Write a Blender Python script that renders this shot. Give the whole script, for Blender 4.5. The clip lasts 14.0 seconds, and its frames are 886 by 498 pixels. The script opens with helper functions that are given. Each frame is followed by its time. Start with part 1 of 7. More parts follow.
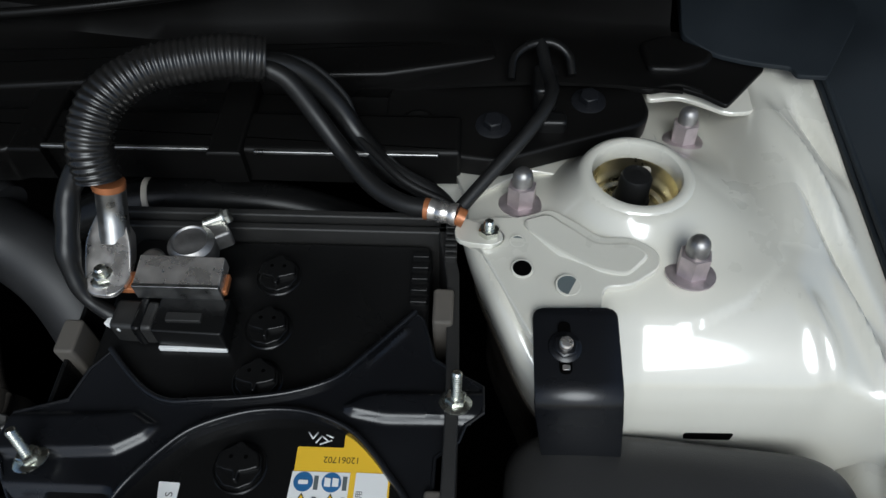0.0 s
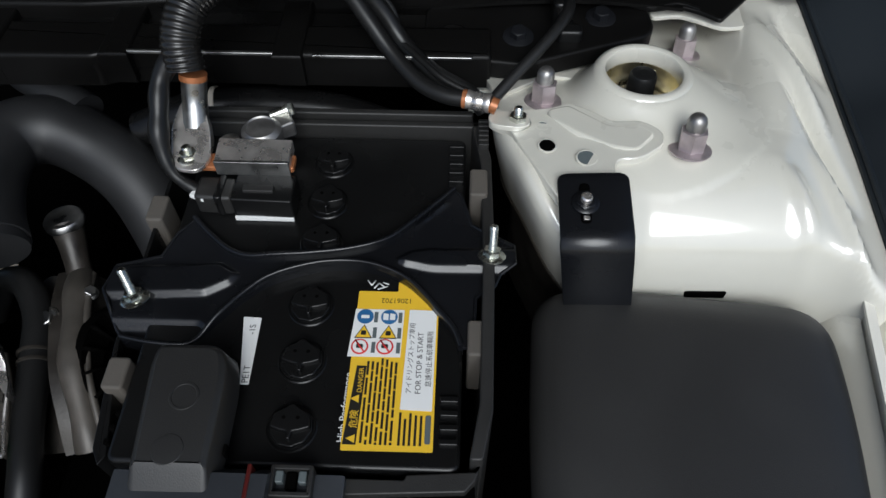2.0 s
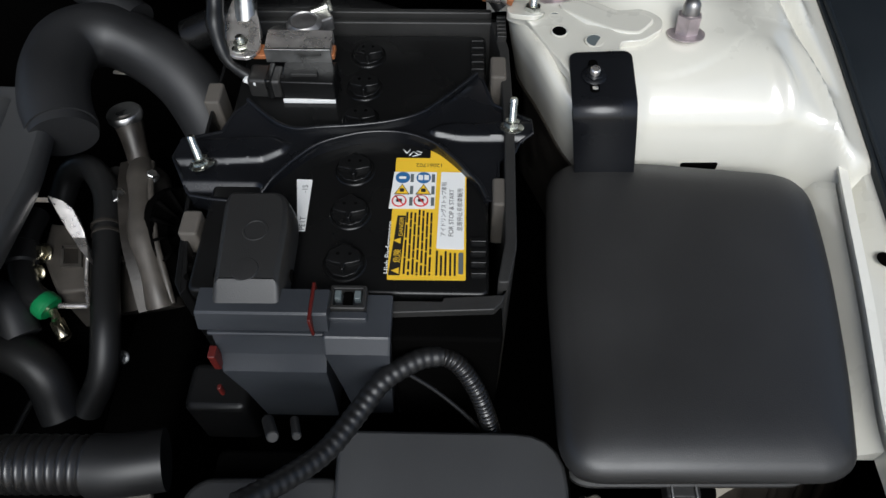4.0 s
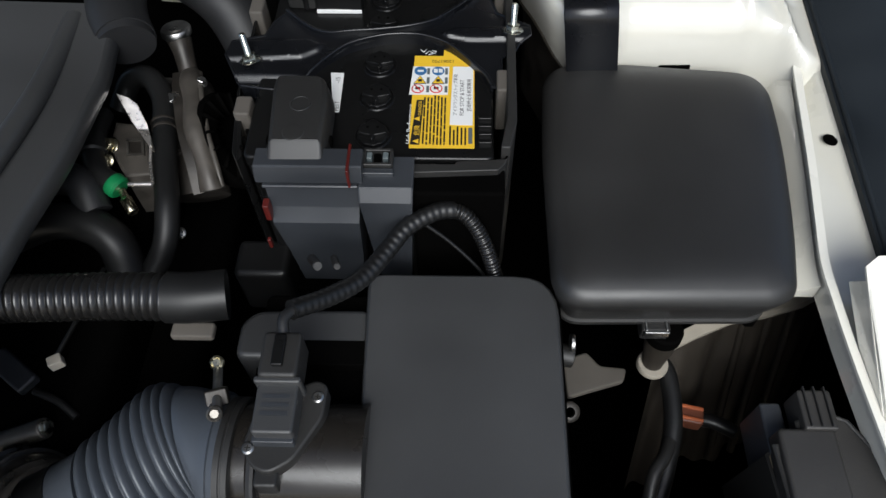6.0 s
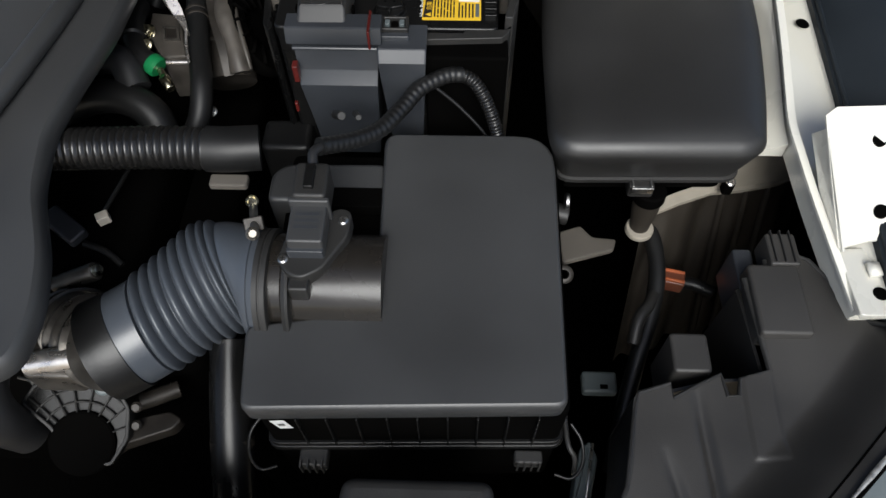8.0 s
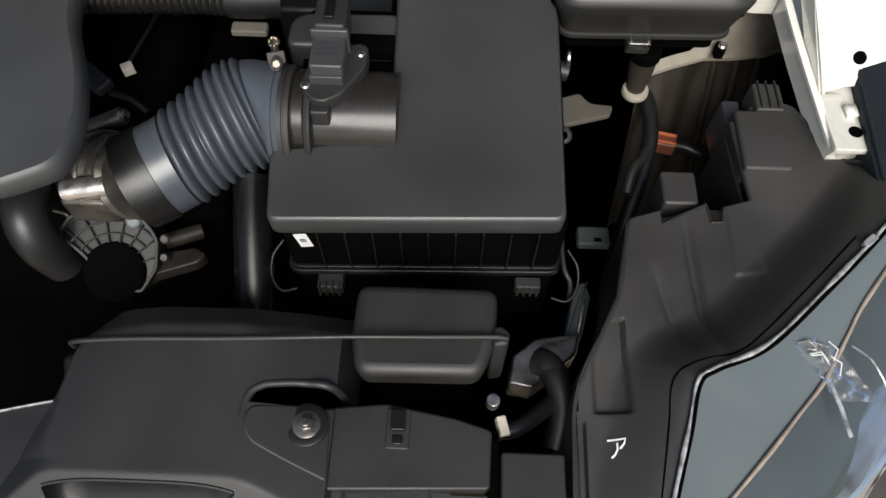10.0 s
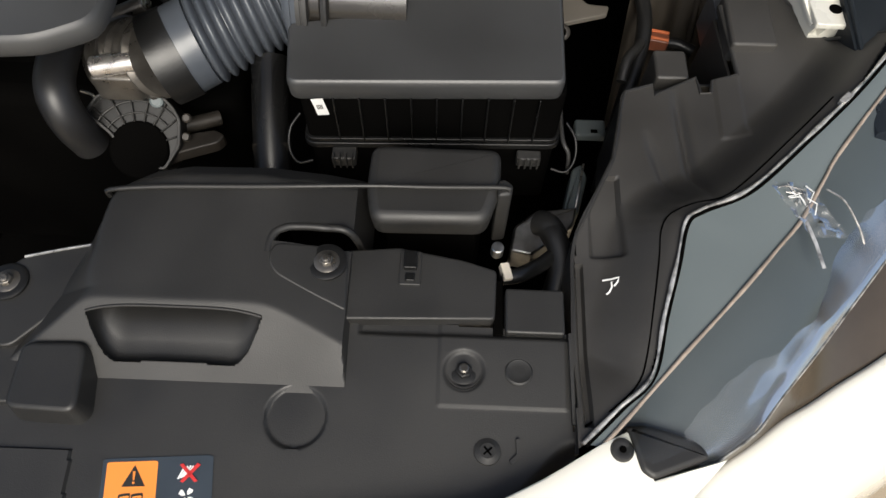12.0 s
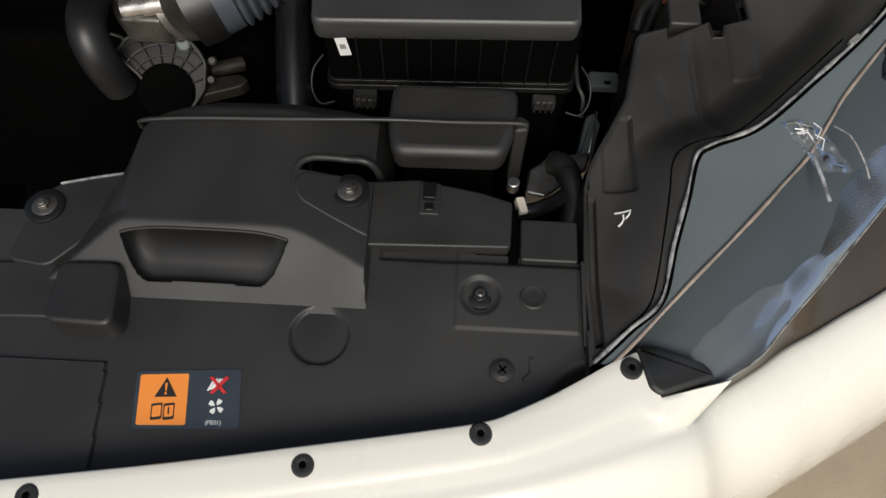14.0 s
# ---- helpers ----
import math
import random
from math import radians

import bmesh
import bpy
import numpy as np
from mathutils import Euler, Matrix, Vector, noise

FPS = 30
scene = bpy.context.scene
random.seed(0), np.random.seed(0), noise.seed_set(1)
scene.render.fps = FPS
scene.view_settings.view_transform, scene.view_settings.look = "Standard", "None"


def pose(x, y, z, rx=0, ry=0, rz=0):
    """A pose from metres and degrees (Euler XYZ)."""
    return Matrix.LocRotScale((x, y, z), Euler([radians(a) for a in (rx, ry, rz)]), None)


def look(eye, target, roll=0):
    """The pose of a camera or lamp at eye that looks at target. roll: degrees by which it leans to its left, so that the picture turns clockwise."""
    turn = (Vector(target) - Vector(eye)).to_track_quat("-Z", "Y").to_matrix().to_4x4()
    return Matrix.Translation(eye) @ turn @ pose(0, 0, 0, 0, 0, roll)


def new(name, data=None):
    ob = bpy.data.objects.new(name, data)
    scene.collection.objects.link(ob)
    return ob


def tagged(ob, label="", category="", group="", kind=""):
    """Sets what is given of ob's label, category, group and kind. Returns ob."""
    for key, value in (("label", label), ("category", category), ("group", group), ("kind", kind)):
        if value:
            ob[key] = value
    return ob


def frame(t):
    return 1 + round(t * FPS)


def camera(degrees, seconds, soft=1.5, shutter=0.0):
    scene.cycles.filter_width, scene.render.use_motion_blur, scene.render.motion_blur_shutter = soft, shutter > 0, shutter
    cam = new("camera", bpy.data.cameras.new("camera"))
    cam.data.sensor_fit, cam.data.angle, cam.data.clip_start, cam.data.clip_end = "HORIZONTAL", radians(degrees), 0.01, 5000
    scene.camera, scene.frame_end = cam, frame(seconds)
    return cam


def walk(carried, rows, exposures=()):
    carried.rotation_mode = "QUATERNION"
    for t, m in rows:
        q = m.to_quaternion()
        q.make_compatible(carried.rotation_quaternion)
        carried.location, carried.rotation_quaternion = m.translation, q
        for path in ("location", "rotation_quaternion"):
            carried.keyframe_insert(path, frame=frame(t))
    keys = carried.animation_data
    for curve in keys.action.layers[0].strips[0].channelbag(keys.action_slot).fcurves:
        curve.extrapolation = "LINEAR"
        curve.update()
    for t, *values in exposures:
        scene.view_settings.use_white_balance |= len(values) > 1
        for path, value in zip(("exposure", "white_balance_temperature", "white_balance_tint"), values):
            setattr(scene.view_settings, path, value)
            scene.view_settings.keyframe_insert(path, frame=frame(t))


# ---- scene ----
cam = camera(63.86, 14.0)
PATH = [
    (0, (0.0084, 0.0262, 1.2739), (-0.0206, 0.6178, 0.4682), -0.79),
    (0.5, (0.0003, -0.0026, 1.2791), (-0.0219, 0.5938, 0.4766), -0.26),
    (1, (-0.0073, -0.0309, 1.2763), (-0.0271, 0.5700, 0.4771), -0.30),
    (1.5, (-0.0144, -0.0589, 1.2786), (-0.0361, 0.5366, 0.4755), -0.34),
    (2, (-0.0164, -0.0867, 1.2849), (-0.0396, 0.5033, 0.4778), -0.42),
    (2.5, (-0.0195, -0.1130, 1.2876), (-0.0416, 0.4711, 0.4762), -0.56),
    (3, (-0.0272, -0.1383, 1.2898), (-0.0459, 0.4392, 0.4736), -0.28),
    (3.2, (-0.0289, -0.1499, 1.2907), (-0.0472, 0.4244, 0.4722), -0.61),
    (5.3, (-0.0410, -0.2767, 1.3135), (-0.0627, 0.2743, 0.4793), -1.07),
    (5.5, (-0.0403, -0.2925, 1.3180), (-0.0624, 0.2586, 0.4838), -1.11),
    (6, (-0.0400, -0.3295, 1.3241), (-0.0640, 0.2190, 0.4883), -1.33),
    (6.5, (-0.0426, -0.3607, 1.3245), (-0.0678, 0.1801, 0.4837), -1.29),
    (7, (-0.0439, -0.3932, 1.3232), (-0.0706, 0.1447, 0.4807), -1.73),
    (7.5, (-0.0439, -0.4277, 1.3255), (-0.0690, 0.1055, 0.4798), -1.83),
    (7.7, (-0.0427, -0.4432, 1.3244), (-0.0679, 0.0900, 0.4788), -1.54),
    (9.8, (-0.0595, -0.5664, 1.3110), (-0.0696, -0.0884, 0.4326), 1.28),
    (10, (-0.0539, -0.5806, 1.3100), (-0.0658, -0.1048, 0.4305), 0.87),
    (10.5, (-0.0441, -0.6169, 1.3117), (-0.0559, -0.1496, 0.4277), 0.76),
    (11, (-0.0501, -0.6515, 1.3095), (-0.0624, -0.1904, 0.4223), 1.02),
    (11.5, (-0.0622, -0.6787, 1.3066), (-0.0709, -0.2205, 0.4178), 1.25),
    (12, (-0.0613, -0.6956, 1.3016), (-0.0645, -0.2441, 0.4093), 1.79),
    (12.5, (-0.0644, -0.7150, 1.3009), (-0.0629, -0.2742, 0.4033), 2.65),
    (13, (-0.0658, -0.7360, 1.3031), (-0.0663, -0.3010, 0.4027), 2.78),
    (13.5, (-0.0655, -0.7460, 1.3034), (-0.0733, -0.3132, 0.4019), 1.90),
    (14, (-0.0679, -0.7486, 1.3016), (-0.0810, -0.3150, 0.4005), 1.33),
]
walk(cam, [(t, look(eye, target, roll)) for t, eye, target, roll in PATH],
     exposures=[(0.0, -0.1, 6050, 4), (3.0, 0.15, 6200, 7), (7.5, 0.5, 6450, 7), (10.0, 0.75, 6850, 8), (12.2, 0.85, 7150, 8), (12.8, 0.65, 7150, 8), (14.0, 0.25, 7100, 8)])

# ---- world and light ----
world = bpy.data.worlds.new("sky")
scene.world = world
world.use_nodes = True
_wn = world.node_tree
_sky = _wn.nodes.new("ShaderNodeTexSky")
_sky.sky_type = 'NISHITA'
_sky.sun_disc = False
SUN = Vector((0.07, -0.67, 0.71)).normalized()
_sky.sun_elevation = math.asin(SUN.z)
_sky.sun_rotation = math.atan2(SUN.x, SUN.y)
_sky.air_density, _sky.dust_density, _sky.ozone_density = 0.8, 3.0, 1.0
_wn.links.new(_sky.outputs[0], _wn.nodes["Background"].inputs[0])
_wn.nodes["Background"].inputs[1].default_value = 0.10

_sun = bpy.data.lights.new("sun", 'SUN')
_sun.energy, _sun.angle, _sun.color = 2.05, radians(37), (0.94, 0.97, 1.0)
new("sun", _sun).matrix_world = look(SUN * 20, (0, 0, 0.8))


# ---- materials ----
def mat(name, color, rough=0.5, metal=0.0, spread=0.25, fine=700.0, bump=0.15, coarse=9.0, coat=0.0, dust=0.0, spec=0.5,
        dust_color=(0.30, 0.28, 0.25), depth=0.0004, worn=0.12):
    m = bpy.data.materials.new(name)
    m.use_nodes = True
    nt = m.node_tree
    n, l = nt.nodes, nt.links
    b = n["Principled BSDF"]
    tc = n.new("ShaderNodeTexCoord")
    big = n.new("ShaderNodeTexNoise")
    big.inputs["Scale"].default_value, big.inputs["Detail"].default_value = coarse, 6
    small = n.new("ShaderNodeTexNoise")
    small.inputs["Scale"].default_value, small.inputs["Detail"].default_value = fine, 3
    for t in (big, small):
        l.new(tc.outputs["Object"], t.inputs["Vector"])
    ramp = n.new("ShaderNodeMapRange")
    ramp.inputs["From Min"].default_value, ramp.inputs["From Max"].default_value = 0.3, 0.7
    ramp.inputs["To Min"].default_value, ramp.inputs["To Max"].default_value = 1 - spread, 1 + spread
    l.new(big.outputs["Fac"], ramp.inputs["Value"])
    mul = n.new("ShaderNodeVectorMath")
    mul.operation = 'SCALE'
    mul.inputs[0].default_value = color
    l.new(ramp.outputs[0], mul.inputs["Scale"])
    last = mul.outputs[0]
    if dust:
        sp = n.new("ShaderNodeTexNoise")
        sp.inputs["Scale"].default_value, sp.inputs["Detail"].default_value = 240.0, 4
        l.new(tc.outputs["Object"], sp.inputs["Vector"])
        mr = n.new("ShaderNodeMapRange")
        mr.inputs["From Min"].default_value, mr.inputs["From Max"].default_value = 0.55, 0.85
        mr.inputs["To Max"].default_value = dust
        l.new(sp.outputs["Fac"], mr.inputs["Value"])
        mx = n.new("ShaderNodeMix")
        mx.data_type = 'RGBA'
        l.new(mr.outputs[0], mx.inputs["Factor"])
        l.new(last, mx.inputs["A"])
        mx.inputs["B"].default_value = (*dust_color, 1)
        last = mx.outputs["Result"]
    l.new(last, b.inputs["Base Color"])
    rr = n.new("ShaderNodeMapRange")
    rr.inputs["From Min"].default_value, rr.inputs["From Max"].default_value = 0.3, 0.7
    rr.inputs["To Min"].default_value, rr.inputs["To Max"].default_value = max(0.02, rough - worn), min(1, rough + worn)
    l.new(big.outputs["Fac"], rr.inputs["Value"])
    l.new(rr.outputs[0], b.inputs["Roughness"])
    b.inputs["Metallic"].default_value = metal
    b.inputs["Specular IOR Level"].default_value = spec
    b.inputs["Coat Weight"].default_value = coat
    b.inputs["Coat Roughness"].default_value = 0.08
    if bump:
        bp = n.new("ShaderNodeBump")
        bp.inputs["Strength"].default_value, bp.inputs["Distance"].default_value = bump, depth
        l.new(small.outputs["Fac"], bp.inputs["Height"])
        l.new(bp.outputs[0], b.inputs["Normal"])
    return m


def thin_clear(name, tint, rough, haze=0.0):
    """A thin clear sheet: see-through, glossy by Fresnel, with some whitish haze."""
    m = bpy.data.materials.new(name)
    m.use_nodes = True
    n, l = m.node_tree.nodes, m.node_tree.links
    n.remove(n["Principled BSDF"])
    clear, gloss, white = n.new("ShaderNodeBsdfTransparent"), n.new("ShaderNodeBsdfGlossy"), n.new("ShaderNodeBsdfDiffuse")
    clear.inputs["Color"].default_value = (*tint, 1)
    white.inputs["Color"].default_value = (0.8, 0.8, 0.8, 1)
    gloss.inputs["Roughness"].default_value = rough
    fr = n.new("ShaderNodeFresnel")
    fr.inputs["IOR"].default_value = 1.5
    veil, mix = n.new("ShaderNodeMixShader"), n.new("ShaderNodeMixShader")
    veil.inputs[0].default_value = haze
    l.new(clear.outputs[0], veil.inputs[1])
    l.new(white.outputs[0], veil.inputs[2])
    l.new(fr.outputs[0], mix.inputs[0])
    l.new(veil.outputs[0], mix.inputs[1])
    l.new(gloss.outputs[0], mix.inputs[2])
    l.new(mix.outputs[0], n["Material Output"].inputs["Surface"])
    return m


M_PLASTIC = mat("grained_black_plastic", (0.0190, 0.0184, 0.0174), 0.50, dust=0.010, spec=0.48, fine=900, bump=0.35)
M_HOUSING = mat("lamp_housing_plastic", (0.034, 0.032, 0.0295), 0.50, dust=0.012, spec=0.5, fine=900, bump=0.3)
M_COVER = mat("relay_cover_plastic", (0.020, 0.0195, 0.0188), 0.46, dust=0.01, spec=0.6, fine=1100, bump=0.3, coarse=5)
M_AIRBOX = mat("airbox_plastic", (0.038, 0.0385, 0.039), 0.43, dust=0.01, spec=0.65, fine=1100, bump=0.25, coarse=5)
M_GLOSS = mat("battery_case_plastic", (0.006, 0.006, 0.006), 0.30, dust=0.01, spec=0.3, fine=300, bump=0.05)
# near-black without sheen: shade in holes, gaps and the deep bay, as colour
M_DARK = mat("void_shade_black", (0.0018, 0.0017, 0.0016), 0.8, bump=0.1, spec=0.012)
M_GREY = mat("blue_grey_plastic", (0.031, 0.034, 0.039), 0.38, spec=0.6, dust=0.01, fine=900, bump=0.2)
M_RUBBER = mat("grey_rubber", (0.056, 0.064, 0.076), 0.37, spec=0.65, spread=0.12, fine=500, bump=0.1, dust=0.015)
M_PIPE = mat("dull_dark_pipe_rubber", (0.013, 0.0132, 0.0140), 0.50, fine=500, bump=0.1, dust=0.01)
M_HOSE = mat("black_hose_rubber", (0.009, 0.009, 0.009), 0.42, spec=0.35, fine=500, bump=0.1)
M_LOOM = mat("black_corrugated_loom", (0.011, 0.0105, 0.010), 0.30, spec=0.6, fine=400, bump=0.05)
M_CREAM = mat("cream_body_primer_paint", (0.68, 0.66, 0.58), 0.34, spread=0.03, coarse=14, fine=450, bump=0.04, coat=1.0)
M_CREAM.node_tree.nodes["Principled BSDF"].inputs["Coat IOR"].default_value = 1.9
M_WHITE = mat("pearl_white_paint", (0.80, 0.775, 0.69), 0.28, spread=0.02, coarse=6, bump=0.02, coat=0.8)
M_PANEL = mat("black_panel_paint", (0.0042, 0.0040, 0.0038), 0.34, spread=0.3, bump=0.08, spec=0.17)
M_NAVY = mat("dark_fender_cloth", (0.010, 0.0135, 0.017), 0.62, spec=0.3, fine=1200, bump=0.3)
M_ZINC = mat("zinc_plated_steel", (0.72, 0.73, 0.66), 0.26, metal=1.0, spread=0.15, coarse=120, fine=900, bump=0.06)
M_PINK = mat("pinkish_plated_nut", (0.60, 0.52, 0.53), 0.42, metal=0.75, spread=0.12, coarse=150, bump=0.06)
M_STEEL = mat("dull_steel", (0.42, 0.42, 0.41), 0.36, metal=1.0, spread=0.25, coarse=80, bump=0.1)
M_ALU = mat("cast_aluminium", (0.34, 0.33, 0.32), 0.42, metal=0.9, spread=0.35, coarse=60, fine=600, bump=0.35)
M_CAST = mat("dull_grey_casting", (0.16, 0.148, 0.132), 0.36, metal=0.8, spread=0.25, coarse=60, fine=600, bump=0.35)
M_TIN = mat("tinned_lug", (0.78, 0.74, 0.70), 0.3, metal=0.9, spread=0.15, coarse=90, bump=0.1)
M_COPPER = mat("orange_copper_insulation", (0.40, 0.15, 0.06), 0.4, metal=0.3, spread=0.25, coarse=80, bump=0.05)
M_BRASS = mat("gold_zinc_cup", (0.58, 0.53, 0.38), 0.3, metal=1.0, spread=0.25, coarse=60, bump=0.05)
M_BRACKET = mat("black_painted_bracket", (0.006, 0.0065, 0.008), 0.30, fine=500, bump=0.08)
M_CLIP = mat("taupe_foam_block", (0.088, 0.078, 0.066), 0.75, fine=600, bump=0.3)
M_ORANGE = mat("orange_tape", (0.55, 0.14, 0.05), 0.45, bump=0.03)
M_RED = mat("red_clip_plastic", (0.085, 0.010, 0.008), 0.4, bump=0.03)
M_GREEN = mat("green_clip_plastic", (0.006, 0.16, 0.05), 0.4, bump=0.03)
M_IVORY = mat("ivory_clip_plastic", (0.55, 0.50, 0.42), 0.5, bump=0.05)
M_LABELW = mat("white_label_paper", (0.78, 0.78, 0.76), 0.4, spread=0.03, bump=0.02)
M_LABELY = mat("yellow_label_film", (0.80, 0.50, 0.035), 0.35, spread=0.05, bump=0.02)
M_INK = mat("black_label_ink", (0.02, 0.018, 0.015), 0.4, bump=0.0)
M_BLUE = mat("blue_label_ink", (0.03, 0.13, 0.30), 0.4, bump=0.0)
M_LRED = mat("red_label_ink", (0.60, 0.03, 0.03), 0.4, bump=0.0)
M_LORANGE = mat("orange_label_ink", (0.85, 0.27, 0.05), 0.35, spread=0.04, bump=0.0)
M_LGREY = mat("dark_label_film", (0.035, 0.045, 0.055), 0.18, bump=0.0, coat=0.3)
M_BEZEL = mat("grey_lamp_bezel", (0.105, 0.125, 0.128), 0.38, spread=0.05, coarse=5, bump=0.0, worn=0.02)
M_LAMPIN = mat("smoked_lamp_interior", (0.060, 0.072, 0.078), 0.45, spread=0.04, coarse=6, bump=0.0, worn=0.0)
M_SEAL = mat("lamp_seal_bead", (0.42, 0.41, 0.39), 0.14, spread=0.7, coarse=110, fine=300, bump=0.3, metal=0.5, coat=1.0)
M_BEAD = mat("brown_lamp_divider", (0.30, 0.245, 0.20), 0.25, spread=0.2, coarse=60, bump=0.05, coat=0.5)
# brown base stands in for the ground reflected in the lens edge
M_LENSIDE = mat("ground_tinted_lens_edge", (0.050, 0.038, 0.026), 0.16, spread=0.3, coarse=10, bump=0.0, coat=0.3)
M_GLASS = thin_clear("clear_lamp_lens", (0.93, 0.95, 0.95), 0.04)
M_TAPE = thin_clear("clear_film", (0.95, 0.95, 0.95), 0.22, 0.05)
M_CONCRETE = mat("concrete_floor", (0.36, 0.29, 0.205), 0.85, spread=0.18, coarse=5, fine=160, bump=0.3, dust=0.5, dust_color=(0.20, 0.16, 0.12), depth=0.002)
M_HOOD = mat("unseen_bonnet_lining", (0.045, 0.042, 0.038), 0.9, spread=0.08, coarse=4, bump=0.05)
# brown-grey darkened to carry the shade deep in the bay
M_APRON = mat("shade_brown_grey", (0.022, 0.0175, 0.0125), 0.6, spread=0.3, coarse=20, bump=0.3)
M_TUBE = mat("brown_black_smooth_plastic", (0.016, 0.014, 0.012), 0.26, spread=0.12, fine=500, bump=0.04)
M_ALLOY = mat("matt_grey_alloy", (0.070, 0.062, 0.053), 0.50, metal=0.25, spread=0.3, coarse=45, fine=500, bump=0.35)
# beige dulled to put the shade under the relay box into colour
M_SHADEBEIGE = mat("shade_dulled_beige", (0.30, 0.27, 0.22), 0.55, spread=0.15, coarse=25, fine=450, bump=0.08)
# orange plug dulled to brown-red, the pit's shade put into colour
M_DIMPLUG = mat("shade_dulled_orange_plug", (0.17, 0.055, 0.030), 0.45, bump=0.05)
# darker casting; carries shade low on the throttle and tower wall
M_DIMCAST = mat("dim_dark_casting", (0.030, 0.026, 0.022), 0.45, metal=0.3, spread=0.35, coarse=40, fine=500, bump=0.35)
M_WIRE = mat("black_tape_wrap", (0.007, 0.007, 0.007), 0.42, fine=250, bump=0.3)

# ---- building helpers ----
ORIGIN = {}


def thing(name, at, label, category, group="", kind=""):
    ob = new(name)
    ob.empty_display_size = 0.02
    ob.location = at
    ORIGIN[ob.name] = Vector(at)
    return tagged(ob, label, category, group, kind)


def finish(bm, name, material, angle=38):
    bmesh.ops.recalc_face_normals(bm, faces=bm.faces)
    for f in bm.faces:
        f.smooth = len(f.verts) <= 4 and f.material_index == 0
        f.material_index = 0
    flags = [f.smooth for f in bm.faces]
    me = bpy.data.meshes.new(name)
    bm.to_mesh(me)
    bm.free()
    me.materials.append(material)
    me.set_sharp_from_angle(angle=radians(angle))
    me.polygons.foreach_set("use_smooth", flags)
    return me


def part(name, bm, material, parent, label="", angle=38):
    o = ORIGIN[parent.name]
    bmesh.ops.translate(bm, verts=bm.verts, vec=-o)
    ob = new(name, finish(bm, name, material, angle))
    ob.parent = parent
    ORIGIN[ob.name] = o
    return tagged(ob, label)


def single(name, bm, material, at, label, category, group="", kind="", angle=38):
    """A thing made of one mesh."""
    bmesh.ops.translate(bm, verts=bm.verts, vec=-Vector(at))
    ob = new(name, finish(bm, name, material, angle))
    ob.location = at
    ORIGIN[ob.name] = Vector(at)
    return tagged(ob, label, category, group, kind)


def rnd(pts, r, n=5):
    """A polygon with its corners rounded; r may be one radius or one for each corner."""
    out, k = [], len(pts)
    rs = r if isinstance(r, (list, tuple)) else [r] * k
    for i in range(k):
        p, a, c = Vector(pts[i]), Vector(pts[i - 1]), Vector(pts[(i + 1) % k])
        u, v = (a - p), (c - p)
        d = min(rs[i], u.length * 0.48, v.length * 0.48)
        s, e = p + u.normalized() * d, p + v.normalized() * d
        for j in range(n + 1):
            t = j / n
            out.append(s * (1 - t) ** 2 + p * 2 * t * (1 - t) + e * t * t)
    return out


def inset(pts, d):
    """The polygon moved inwards by d at every corner (outwards: minus)."""
    k = len(pts)
    area = sum(pts[i][0] * pts[(i + 1) % k][1] - pts[(i + 1) % k][0] * pts[i][1] for i in range(k))
    sg = 1 if area > 0 else -1
    out = []
    for i in range(k):
        p = Vector(pts[i])
        u = (p - Vector(pts[i - 1])).normalized()
        v = (Vector(pts[(i + 1) % k]) - p).normalized()
        n1, n2 = Vector((-u.y, u.x)) * sg, Vector((-v.y, v.x)) * sg
        m = n1 + n2
        m = m / max(m.length_squared, 0.3) * 2
        out.append(p + m * d)
    return out


def loft(rings, cap0=True, cap1=True, closed=True, bm=None):
    bm = bm or bmesh.new()
    vs = [[bm.verts.new(p) for p in ring] for ring in rings]
    n = len(rings[0])
    for a, b in zip(vs, vs[1:]):
        for i in range(n if closed else n - 1):
            j = (i + 1) % n
            bm.faces.new((a[i], a[j], b[j], b[i]))
    if cap0:
        bm.faces.new(list(reversed(vs[0]))).material_index = 1
    if cap1:
        bm.faces.new(vs[-1]).material_index = 1
    return bm


def slab(pts, z0, z1, r=0.003, n=4, flare=0.0, bm=None, slope=None):
    """A plate or box of that outline, from z0 up to z1, its upper edge rounded by r, its foot wider by flare; slope(x, y) lifts its top."""
    up = slope or (lambda x, y: 0.0)
    rings = [[(p[0], p[1], z0) for p in inset(pts, -flare)]]
    for j in range(n + 1):
        a = j / n * math.pi / 2
        q = inset(pts, r * (1 - math.cos(a)))
        rings.append([(p[0], p[1], z1 - r + r * math.sin(a) + up(p[0], p[1])) for p in q])
    return loft(rings, bm=bm)


def rect(x0, y0, x1, y1):
    return [(x0, y0), (x1, y0), (x1, y1), (x0, y1)]


def rbox(x0, y0, x1, y1, z0, z1, r=0.003, corner=0.004, flare=0.0, bm=None, slope=None):
    corner = min(max(corner, r * 1.4), 0.45 * min(x1 - x0, y1 - y0))
    r = min(r, corner * 0.72)
    return slab(rnd(rect(x0, y0, x1, y1), corner), z0, z1, r, flare=flare, bm=bm, slope=slope)


def turned(bm, m):
    bmesh.ops.transform(bm, matrix=m, verts=bm.verts)
    return bm


def lathe(profile, at=(0, 0, 0), axis=(0, 0, 1), seg=28, bm=None, phase=0.0, close=False):
    """A turned body: rows of radius and height along the axis, from at."""
    q = Vector(axis).to_track_quat("Z", "Y").to_matrix()
    rings = []
    for r, h in profile:
        rings.append([Vector(at) + q @ Vector((r * math.cos(2 * math.pi * i / seg + phase), r * math.sin(2 * math.pi * i / seg + phase), h)) for i in range(seg)])
    return loft(rings, cap0=not close, cap1=not close, bm=bm)


